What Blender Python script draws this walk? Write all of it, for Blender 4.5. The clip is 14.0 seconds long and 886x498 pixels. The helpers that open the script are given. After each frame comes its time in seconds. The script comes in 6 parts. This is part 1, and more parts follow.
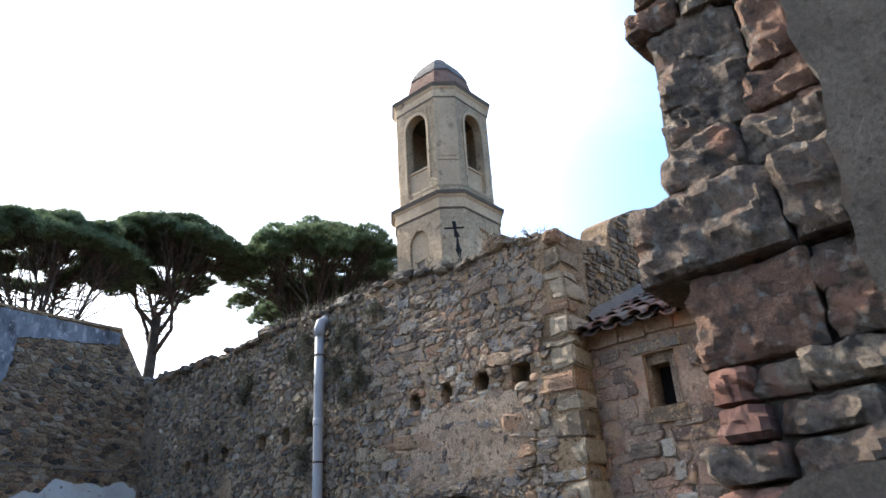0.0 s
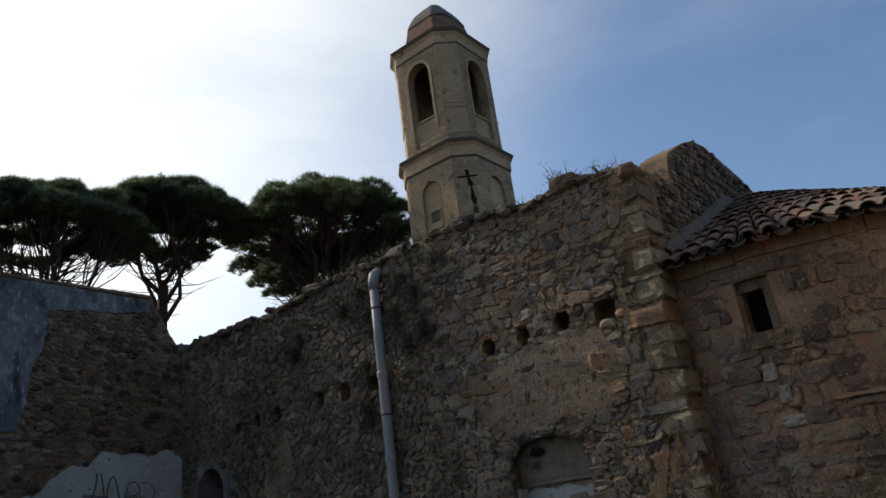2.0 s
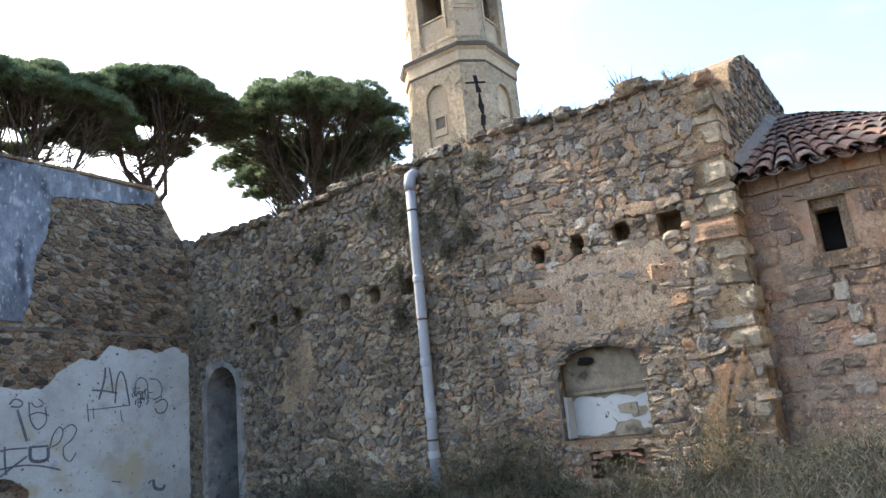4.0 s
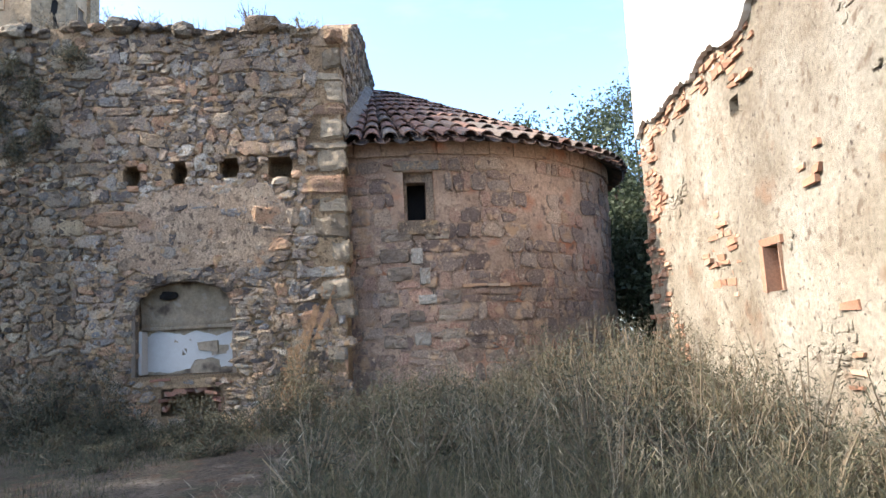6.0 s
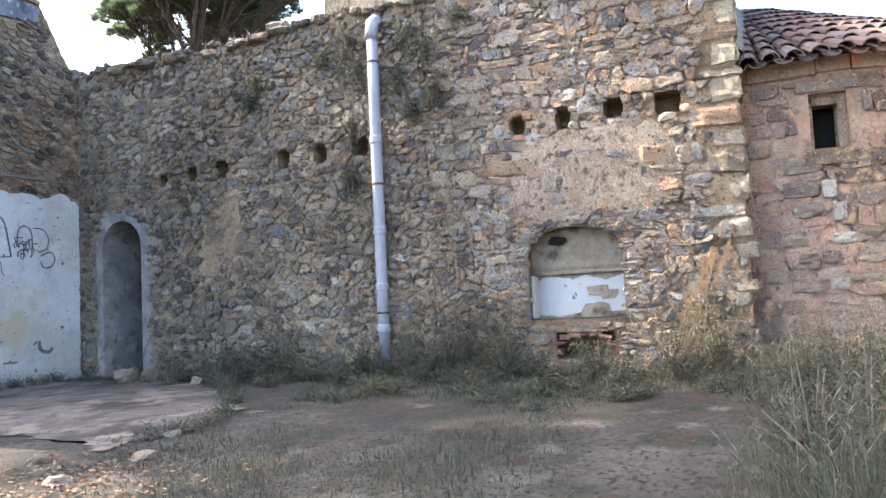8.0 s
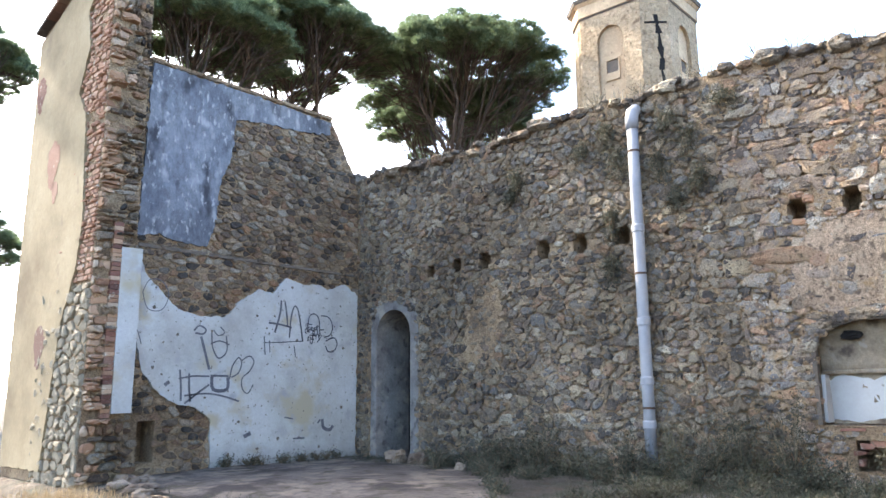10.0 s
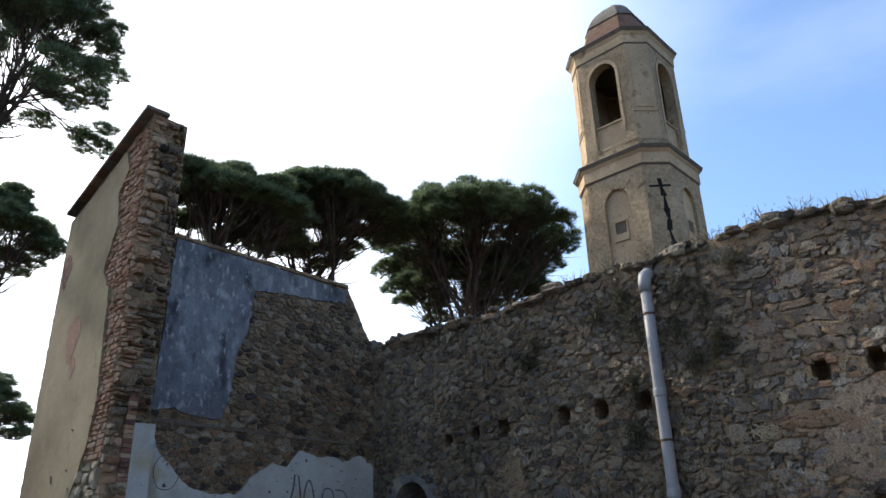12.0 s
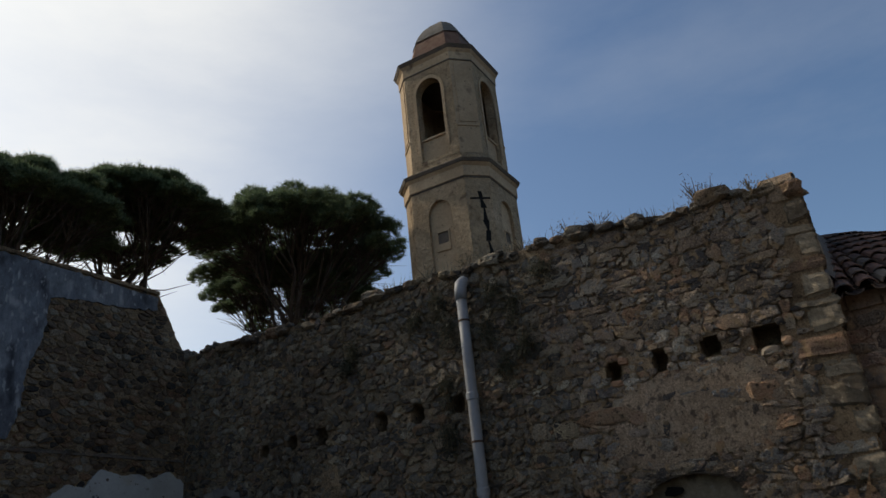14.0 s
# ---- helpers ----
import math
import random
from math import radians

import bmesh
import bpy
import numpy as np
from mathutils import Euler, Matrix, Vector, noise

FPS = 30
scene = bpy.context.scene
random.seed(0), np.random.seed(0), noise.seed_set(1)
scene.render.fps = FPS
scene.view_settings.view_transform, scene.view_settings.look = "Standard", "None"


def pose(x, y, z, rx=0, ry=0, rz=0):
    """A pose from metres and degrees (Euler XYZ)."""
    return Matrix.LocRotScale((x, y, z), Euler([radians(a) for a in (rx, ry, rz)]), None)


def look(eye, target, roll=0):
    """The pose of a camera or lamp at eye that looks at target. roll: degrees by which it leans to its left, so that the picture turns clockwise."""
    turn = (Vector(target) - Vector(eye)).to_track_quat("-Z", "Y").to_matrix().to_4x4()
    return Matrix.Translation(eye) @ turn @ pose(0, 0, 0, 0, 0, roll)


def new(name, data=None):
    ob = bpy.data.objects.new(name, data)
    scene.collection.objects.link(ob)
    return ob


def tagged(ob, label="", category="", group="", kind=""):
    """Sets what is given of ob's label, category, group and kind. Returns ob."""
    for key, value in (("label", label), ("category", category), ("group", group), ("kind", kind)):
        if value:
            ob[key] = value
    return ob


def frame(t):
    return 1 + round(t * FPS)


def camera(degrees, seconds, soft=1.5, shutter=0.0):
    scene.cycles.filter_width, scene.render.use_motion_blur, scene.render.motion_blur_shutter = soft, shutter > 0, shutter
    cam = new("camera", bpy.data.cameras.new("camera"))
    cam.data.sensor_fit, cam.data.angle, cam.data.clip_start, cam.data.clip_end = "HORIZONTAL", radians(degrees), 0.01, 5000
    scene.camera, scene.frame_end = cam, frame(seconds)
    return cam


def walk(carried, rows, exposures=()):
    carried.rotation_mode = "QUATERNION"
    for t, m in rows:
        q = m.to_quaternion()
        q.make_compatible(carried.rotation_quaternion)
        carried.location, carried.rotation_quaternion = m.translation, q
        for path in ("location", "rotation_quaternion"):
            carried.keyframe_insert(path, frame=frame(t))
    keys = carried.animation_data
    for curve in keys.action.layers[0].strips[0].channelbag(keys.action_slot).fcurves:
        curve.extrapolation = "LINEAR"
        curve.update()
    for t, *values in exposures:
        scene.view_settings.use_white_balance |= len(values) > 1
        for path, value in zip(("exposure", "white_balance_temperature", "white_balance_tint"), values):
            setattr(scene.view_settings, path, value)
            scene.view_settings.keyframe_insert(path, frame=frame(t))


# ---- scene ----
cam = camera(61.6, 14.0)
METRES, EYE, TILT, LEAN, TURN = 5.2, 0.88, 0.0, 0.0, -50.0
ROWS = [
    (0.0, 0.0, 0.0, 0.0, 1.45, 24.59, 3.17),
    (0.5, -0.0619, 0.0159, 0.0005, 1.29, 23.52, 1.46),
    (1.0, -0.1257, 0.0147, 0.0096, 0.2, 23.48, 4.51),
    (1.5, -0.1875, 0.0312, 0.0107, 0.84, 23.9, 7.94),
    (2.0, -0.2653, 0.0462, 0.0137, 0.33, 21.04, 7.24),
    (4.5, -0.5489, 0.1536, 0.0362, -8.96, 11.07, 5.53),
    (5.0, -0.5743, 0.1636, 0.0346, -23.53, 10.0, 3.6),
    (5.5, -0.6094, 0.1844, 0.0426, -35.25, 8.79, 2.0),
    (6.0, -0.6482, 0.2093, 0.0418, -39.91, 6.95, 2.81),
    (6.5, -0.6951, 0.2426, 0.0507, -41.44, 4.4, 3.11),
    (7.0, -0.7387, 0.2889, 0.0491, -37.49, 3.08, 4.96),
    (7.5, -0.7651, 0.3299, 0.0474, -26.03, 4.45, 3.2),
    (8.0, -0.7831, 0.3437, 0.0475, -16.43, 3.95, 2.72),
    (8.5, -0.8043, 0.3472, 0.0564, -8.41, 4.48, 2.0),
    (9.0, -0.8203, 0.3513, 0.0564, -1.91, 4.85, 1.87),
    (11.5, -0.8268, 0.3444, 0.0753, 4.37, 20.92, 1.59),
    (12.0, -0.8256, 0.3404, 0.0812, 3.58, 23.26, 1.39),
    (12.5, -0.8207, 0.3381, 0.0813, 1.35, 25.05, 2.58),
    (13.0, -0.814, 0.3341, 0.0817, -2.19, 26.14, 5.27),
    (13.5, -0.8118, 0.332, 0.0813, -5.51, 25.12, 5.91),
    (14.0, -0.8024, 0.3314, 0.0735, -8.85, 23.14, 5.65),
]
EXPOSURES = [(0.0, 1.9, 6350, 10), (0.3, 1.1, 6250, 9), (0.6, 0.25, 6400, 7), (1.0, -0.05, 6900, 7), (1.5, -0.25, 7000, 7), (2.2, 0.2, 6950, 8), (3.2, 1.6, 6800, 9), (4.3, 2.72, 6800, 9), (5.0, 3.08, 6850, 10), (5.6, 2.75, 6700, 11), (6.5, 1.96, 6400, 12), (7.0, 2.35, 6450, 12), (7.5, 3.05, 6600, 12), (8.0, 3.25, 6650, 12), (9.0, 3.45, 6900, 12), (10.2, 3.05, 6850, 11), (11.3, 2.35, 6650, 10), (12.0, 1.1, 6650, 8), (12.5, 0.4, 6800, 7), (13.0, -0.05, 7000, 7), (14.0, -0.28, 7100, 8)]
walk(cam, [(t, pose(0, 0, EYE, TILT, LEAN, TURN) @ pose(METRES * x, METRES * y, METRES * z, 90 + pitch, roll, yaw)) for t, x, y, z, yaw, pitch, roll in ROWS], EXPOSURES)

# ---------------------------------------------------------------- light
SUN_YAW, SUN_EL = -4.0, 38.0          # degrees from +y towards +x, and above the horizon
world = bpy.data.worlds.new("sky_world")
scene.world = world
world.use_nodes = True
wn, wl = world.node_tree.nodes, world.node_tree.links
wn.clear()
sky = wn.new("ShaderNodeTexSky")
sky.sky_type, sky.sun_disc = "NISHITA", False
sky.sun_elevation, sky.sun_rotation = radians(SUN_EL), radians(SUN_YAW)
sky.air_density, sky.dust_density, sky.ozone_density = 1.0, 1.7, 3.0
wbg = wn.new("ShaderNodeBackground")
wbg.inputs["Strength"].default_value = 0.13
wout = wn.new("ShaderNodeOutputWorld")
wtc = wn.new("ShaderNodeTexCoord")
wmap = wn.new("ShaderNodeMapping")
wmap.inputs["Scale"].default_value = (1.0, 1.0, 3.0)
wno = wn.new("ShaderNodeTexNoise")
wno.inputs["Scale"].default_value, wno.inputs["Detail"].default_value, wno.inputs["Roughness"].default_value = 1.6, 7, 0.6
wmr = wn.new("ShaderNodeMapRange")
wmr.inputs[1].default_value, wmr.inputs[2].default_value, wmr.inputs[4].default_value = 0.45, 0.75, 0.12
wmix = wn.new("ShaderNodeMix")
wmix.data_type = "RGBA"
wmix.inputs[7].default_value = (6.4, 6.8, 7.6, 1)
wl.new(wtc.outputs["Generated"], wmap.inputs[0])
wl.new(wmap.outputs[0], wno.inputs["Vector"])
wl.new(wno.outputs[0], wmr.inputs[0])
wl.new(wmr.outputs[0], wmix.inputs[0])
wtint = wn.new("ShaderNodeMix")          # clear autumn air: a deeper blue away from the sun
wtint.data_type, wtint.blend_type = "RGBA", "MULTIPLY"
wtint.inputs[0].default_value, wtint.inputs[7].default_value = 1.0, (0.89, 1.0, 1.11, 1)
wl.new(sky.outputs[0], wtint.inputs[6])
wl.new(wtint.outputs[2], wmix.inputs[6])
# thin high veil that whitens towards the sun
wdot = wn.new("ShaderNodeVectorMath")
wdot.operation = "DOT_PRODUCT"
wdot.inputs[1].default_value = (math.sin(radians(SUN_YAW)) * math.cos(radians(SUN_EL)), math.cos(radians(SUN_YAW)) * math.cos(radians(SUN_EL)), math.sin(radians(SUN_EL)))
wl.new(wtc.outputs["Generated"], wdot.inputs[0])
wglow = wn.new("ShaderNodeMapRange")
wglow.interpolation_type = "SMOOTHSTEP"
wglow.inputs[1].default_value, wglow.inputs[2].default_value, wglow.inputs[4].default_value = 0.48, 1.0, 0.72
wl.new(wdot.outputs["Value"], wglow.inputs[0])
wvar = wn.new("ShaderNodeMath")
wvar.operation = "MULTIPLY_ADD"
wvar.inputs[1].default_value, wvar.inputs[2].default_value = 1.3, 0.35
wl.new(wno.outputs[0], wvar.inputs[0])
wveil = wn.new("ShaderNodeMath")
wveil.operation, wveil.use_clamp = "MULTIPLY", True
wl.new(wglow.outputs[0], wveil.inputs[0])
wl.new(wvar.outputs[0], wveil.inputs[1])
wmix2 = wn.new("ShaderNodeMix")
wmix2.data_type = "RGBA"
wmix2.inputs[7].default_value = (10.0, 10.2, 10.4, 1)
wl.new(wveil.outputs[0], wmix2.inputs[0])
wl.new(wmix.outputs[2], wmix2.inputs[6])
wl.new(wmix2.outputs[2], wbg.inputs["Color"])
wl.new(wbg.outputs[0], wout.inputs["Surface"])
sun = new("sun", bpy.data.lights.new("sun", "SUN"))
sun.data.energy, sun.data.angle, sun.data.color = 2.9, radians(0.6), (1.0, 0.93, 0.82)
sa, se = radians(SUN_YAW), radians(SUN_EL)
SUN_DIR = Vector((math.sin(sa) * math.cos(se), math.cos(sa) * math.cos(se), math.sin(se)))
sun.matrix_world = look(SUN_DIR * 60, (0, 0, 0))

# ---------------------------------------------------------------- materials


def material(name, stops, scale=3.0, fine=25.0, rough=0.9, bump=0.4, dist=0.02, vary="", spread=0.25, spots=None,
             metal=0.0, cracks=0.0, band=None, tone=0.0, stretch=1.0):
    """Procedural surface: stops are colours along a coarse noise; vary = 'object' or 'island' lightens and tints piece by piece;
    spots = (colour, scale, threshold); band = (colour, axis, low, high): a stained stretch with a soft edge."""
    m = bpy.data.materials.new(name)
    m.use_nodes = True
    n, l = m.node_tree.nodes, m.node_tree.links
    b = n["Principled BSDF"]
    geo = n.new("ShaderNodeNewGeometry")
    pos = geo.outputs["Position"]
    if stretch != 1.0:
        mp = n.new("ShaderNodeMapping")
        mp.inputs["Scale"].default_value = (1, 1, stretch)
        l.new(pos, mp.inputs[0])
        pos = mp.outputs[0]
    n1 = n.new("ShaderNodeTexNoise")
    n1.inputs["Scale"].default_value, n1.inputs["Detail"].default_value, n1.inputs["Roughness"].default_value = scale, 6, 0.62
    n2 = n.new("ShaderNodeTexNoise")
    n2.inputs["Scale"].default_value, n2.inputs["Detail"].default_value, n2.inputs["Roughness"].default_value = fine, 9, 0.78
    l.new(pos, n1.inputs["Vector"])
    l.new(pos, n2.inputs["Vector"])
    fac = n1.outputs[0]
    rnd = None
    if vary:
        if vary == "object":
            rnd = n.new("ShaderNodeObjectInfo").outputs["Random"]
        else:
            rnd = geo.outputs["Random Per Island"]
        mx = n.new("ShaderNodeMix")
        mx.inputs[0].default_value = 0.84
        l.new(n1.outputs[0], mx.inputs[2])
        l.new(rnd, mx.inputs[3])
        fac = mx.outputs[0]
    ramp = n.new("ShaderNodeValToRGB")
    el = ramp.color_ramp.elements
    lo, hi = (0.3, 0.72) if not vary else (0.12, 0.86)
    for i, c in enumerate(stops):
        p = lo + (hi - lo) * i / max(1, len(stops) - 1)
        e = el[i] if i < 2 else el.new(p)
        e.position, e.color = p, (*c, 1)
    l.new(fac, ramp.inputs[0])
    col = ramp.outputs[0]
    # fine grain
    gr = n.new("ShaderNodeMapRange")
    gr.inputs[1].default_value, gr.inputs[2].default_value = 0.25, 0.75
    gr.inputs[3].default_value, gr.inputs[4].default_value = 1 - spread, 1 + spread
    l.new(n2.outputs[0], gr.inputs[0])
    mul = n.new("ShaderNodeMix")
    mul.data_type, mul.blend_type = "RGBA", "MULTIPLY"
    mul.inputs[0].default_value = 1
    l.new(col, mul.inputs[6])
    l.new(gr.outputs[0], mul.inputs[7])
    col = mul.outputs[2]
    if tone:
        n0 = n.new("ShaderNodeTexNoise")
        n0.inputs["Scale"].default_value, n0.inputs["Detail"].default_value = 0.55, 4
        l.new(pos, n0.inputs["Vector"])
        t0 = n.new("ShaderNodeMapRange")
        t0.inputs[1].default_value, t0.inputs[2].default_value, t0.inputs[3].default_value, t0.inputs[4].default_value = 0.3, 0.7, 1 - tone, 1 + tone
        l.new(n0.outputs[0], t0.inputs[0])
        tm = n.new("ShaderNodeMix")
        tm.data_type, tm.blend_type = "RGBA", "MULTIPLY"
        tm.inputs[0].default_value = 1
        l.new(col, tm.inputs[6])
        l.new(t0.outputs[0], tm.inputs[7])
        col = tm.outputs[2]
    if spots:
        for sc, sz, th in ([spots] if isinstance(spots, tuple) else spots):
            n3 = n.new("ShaderNodeTexNoise")
            n3.inputs["Scale"].default_value, n3.inputs["Detail"].default_value = sz, 5
            l.new(pos, n3.inputs["Vector"])
            mr = n.new("ShaderNodeMapRange")
            mr.inputs[1].default_value, mr.inputs[2].default_value = th, th + 0.11
            l.new(n3.outputs[0], mr.inputs[0])
            m2 = n.new("ShaderNodeMix")
            m2.data_type = "RGBA"
            l.new(mr.outputs[0], m2.inputs[0])
            l.new(col, m2.inputs[6])
            m2.inputs[7].default_value = (*sc, 1)
            col = m2.outputs[2]
    if band:
        bc, axis, b0, b1 = band
        sp = n.new("ShaderNodeSeparateXYZ")
        l.new(pos, sp.inputs[0])
        ad = n.new("ShaderNodeMath")
        ad.operation = "MULTIPLY_ADD"
        l.new(n1.outputs[0], ad.inputs[0])
        ad.inputs[1].default_value = (b1 - b0) * 1.2
        l.new(sp.outputs[axis], ad.inputs[2])
        mr = n.new("ShaderNodeMapRange")
        mr.inputs[1].default_value, mr.inputs[2].default_value = b0 + (b1 - b0) * 0.6, b1 + (b1 - b0) * 0.6
        l.new(ad.outputs[0], mr.inputs[0])
        m2 = n.new("ShaderNodeMix")
        m2.data_type = "RGBA"
        l.new(mr.outputs[0], m2.inputs[0])
        m2.inputs[6].default_value = (*bc, 1)
        l.new(col, m2.inputs[7])
        col = m2.outputs[2]
    l.new(col, b.inputs["Base Color"])
    b.inputs["Roughness"].default_value, b.inputs["Metallic"].default_value = rough, metal
    b.inputs["Specular IOR Level"].default_value = 0.25
    if bump:
        bp = n.new("ShaderNodeBump")
        bp.inputs["Strength"].default_value, bp.inputs["Distance"].default_value = bump, dist
        h = n2.outputs[0]
        if cracks:
            v = n.new("ShaderNodeTexVoronoi")
            v.feature = "DISTANCE_TO_EDGE"
            v.inputs["Scale"].default_value = cracks
            l.new(pos, v.inputs["Vector"])
            cr = n.new("ShaderNodeMapRange")
            cr.inputs[1].default_value, cr.inputs[2].default_value = 0.0, 0.06
            l.new(v.outputs["Distance"], cr.inputs[0])
            ad = n.new("ShaderNodeMath")
            ad.operation = "MULTIPLY_ADD"
            l.new(cr.outputs[0], ad.inputs[0])
            ad.inputs[1].default_value = 0.5
            l.new(n2.outputs[0], ad.inputs[2])
            h = ad.outputs[0]
        l.new(h, bp.inputs["Height"])
        l.new(bp.outputs[0], b.inputs["Normal"])
    return m


RUBBLE = [(0.095, 0.076, 0.062), (0.284, 0.218, 0.141), (0.152, 0.142, 0.132), (0.231, 0.174, 0.116), (0.116, 0.090, 0.070), (0.367, 0.286, 0.187), (0.184, 0.171, 0.158), (0.263, 0.155, 0.092), (0.304, 0.247, 0.179), (0.131, 0.098, 0.075), (0.410, 0.348, 0.262), (0.079, 0.067, 0.058)]
WARM = [(0.119, 0.095, 0.080), (0.370, 0.269, 0.179), (0.210, 0.203, 0.201), (0.430, 0.335, 0.237), (0.250, 0.233, 0.217), (0.339, 0.238, 0.166), (0.179, 0.144, 0.118), (0.408, 0.233, 0.139), (0.379, 0.307, 0.228), (0.240, 0.170, 0.131), (0.469, 0.414, 0.338), (0.100, 0.085, 0.078)]
LEFTST = [(0.079, 0.057, 0.042), (0.264, 0.183, 0.111), (0.131, 0.093, 0.066), (0.211, 0.160, 0.116), (0.356, 0.254, 0.159), (0.112, 0.079, 0.060), (0.264, 0.148, 0.084), (0.302, 0.230, 0.164), (0.359, 0.302, 0.229), (0.054, 0.045, 0.039)]
DARKST = [(0.20, 0.145, 0.110), (0.34, 0.25, 0.18), (0.27, 0.20, 0.15), (0.42, 0.335, 0.25), (0.36, 0.21, 0.14)]
BRICK = [(0.21, 0.115, 0.072), (0.32, 0.185, 0.108), (0.37, 0.235, 0.148), (0.36, 0.275, 0.195), (0.26, 0.15, 0.092)]
M = {}
for v in ("object", "island"):
    M["rubble_" + v] = material("rubble_stone_" + v, RUBBLE, 2.0, 48, 0.92, 1.0, 0.06, v, 0.85, [((0.297, 0.201, 0.119), 8.0, 0.55), ((0.351, 0.250, 0.158), 26.0, 0.59), ((0.085, 0.061, 0.041), 16.0, 0.58)], tone=0.3)
    M["warm_" + v] = material("warm_stone_" + v, WARM, 2.0, 48, 0.92, 1.0, 0.06, v, 0.85, [((0.410, 0.272, 0.153), 8.0, 0.54), ((0.475, 0.332, 0.202), 26.0, 0.58), ((0.113, 0.075, 0.052), 16.0, 0.58)], tone=0.3)
    M["left_" + v] = material("left_stone_" + v, LEFTST, 2.0, 48, 0.92, 1.0, 0.05, v, 0.75, [((0.290, 0.203, 0.119), 10.0, 0.58), ((0.079, 0.056, 0.039), 14.0, 0.59)], tone=0.25)
    M["dark_" + v] = material("near_stone_" + v, DARKST, 5.0, 60, 0.95, 1.0, 0.10, v, 0.75, [((0.43, 0.385, 0.32), 22.0, 0.58), ((0.34, 0.18, 0.12), 6.0, 0.58), ((0.10, 0.08, 0.066), 13.0, 0.55)], tone=0.25)
    M["brick_" + v] = material("old_brick_" + v, BRICK, 4.0, 45, 0.92, 0.6, 0.012, v, 0.25, ((0.44, 0.37, 0.28), 9.0, 0.6))
    M["tile_" + v] = material("roof_tile_" + v, [(0.06, 0.049, 0.044), (0.125, 0.070, 0.054), (0.16, 0.092, 0.070), (0.19, 0.13, 0.10), (0.12, 0.10, 0.085)], 3.0, 40, 0.96, 0.5, 0.012, v, 0.3, ((0.09, 0.08, 0.075), 5.0, 0.56))
M["dark_brick"] = material("sooty_red_brick", [(0.11, 0.055, 0.042), (0.19, 0.085, 0.058), (0.24, 0.13, 0.09)], 4.0, 45, 0.93, 0.8, 0.02, "object", 0.4, ((0.28, 0.22, 0.17), 10.0, 0.6))
for v in ("object", "island"):
    M["orange_" + v] = material("orange_brick_" + v, [(0.235, 0.119, 0.074), (0.328, 0.180, 0.114), (0.370, 0.237, 0.159), (0.286, 0.147, 0.093)], 4.0, 45, 0.92, 0.7, 0.015, v, 0.35, ((0.386, 0.351, 0.286), 9.0, 0.62))
M["mortar"] = material("earth_mortar", [(0.218, 0.145, 0.084), (0.338, 0.231, 0.140), (0.451, 0.318, 0.191)], 2.2, 44, 0.97, 1.0, 0.08, spread=0.9, spots=[((0.128, 0.089, 0.057), 13.0, 0.60), ((0.467, 0.336, 0.206), 6.0, 0.58), ((0.089, 0.065, 0.043), 30.0, 0.63)], tone=0.3)
M["clay"] = material("washed_out_clay", [(0.20, 0.125, 0.078), (0.33, 0.19, 0.10), (0.38, 0.24, 0.14)], 2.5, 34, 0.97, 1.0, 0.06, spread=0.6, spots=[((0.15, 0.115, 0.09), 9.0, 0.56), ((0.30, 0.245, 0.18), 5.0, 0.57)], tone=0.25)
M["mortar_grey"] = material("grey_mortar_fillet", [(0.128, 0.112, 0.095), (0.195, 0.173, 0.150)], 3, 25, 0.96, 0.9, 0.03, spread=0.4)
M["mortar_warm"] = material("warm_mortar", [(0.274, 0.192, 0.131), (0.418, 0.303, 0.211), (0.518, 0.389, 0.274)], 1.8, 40, 0.97, 1.0, 0.08, spread=0.9, spots=[((0.433, 0.218, 0.104), 1.7, 0.62), ((0.166, 0.119, 0.088), 11.0, 0.56), ((0.533, 0.409, 0.290), 5.0, 0.58), ((0.115, 0.086, 0.068), 28.0, 0.6)], tone=0.25)
for v in ("object", "island"):
    M["apse_" + v] = material("apse_stone_" + v, [(0.181, 0.128, 0.105), (0.384, 0.255, 0.183), (0.236, 0.173, 0.141), (0.472, 0.343, 0.246), (0.273, 0.211, 0.175), (0.440, 0.251, 0.173), (0.352, 0.265, 0.205), (0.198, 0.143, 0.118)], 2.0, 44, 0.92, 1.0, 0.05, v, 0.75, [((0.487, 0.319, 0.198), 5.0, 0.55), ((0.543, 0.409, 0.292), 24.0, 0.59), ((0.142, 0.095, 0.077), 13.0, 0.60)], tone=0.3)
M["mortar_apse"] = material("apse_render", [(0.297, 0.193, 0.135), (0.412, 0.281, 0.199), (0.489, 0.360, 0.262)], 1.5, 24, 0.97, 1.0, 0.04, spread=0.5, spots=[((0.434, 0.201, 0.117), 2.3, 0.57), ((0.174, 0.118, 0.091), 10.0, 0.58)], tone=0.3)
M["quoin"] = material("buff_cornerstone", [(0.141, 0.109, 0.077), (0.238, 0.188, 0.132), (0.309, 0.249, 0.178)], 3.0, 30, 0.93, 1.0, 0.03, "object", 0.5, [((0.132, 0.099, 0.070), 9.0, 0.56), ((0.353, 0.288, 0.207), 18.0, 0.58)])
M["grey_block"] = material("grey_brown_block", [(0.158, 0.122, 0.095), (0.242, 0.188, 0.141), (0.315, 0.245, 0.180)], 3.0, 40, 0.93, 1.0, 0.03, "object", 0.5, [((0.137, 0.103, 0.079), 10.0, 0.56), ((0.378, 0.284, 0.194), 8.0, 0.6)])
M["pale_block"] = material("pale_fresh_block", [(0.225, 0.193, 0.158), (0.315, 0.277, 0.231), (0.375, 0.336, 0.287)], 5.0, 40, 0.93, 0.8, 0.02, "object", 0.35)
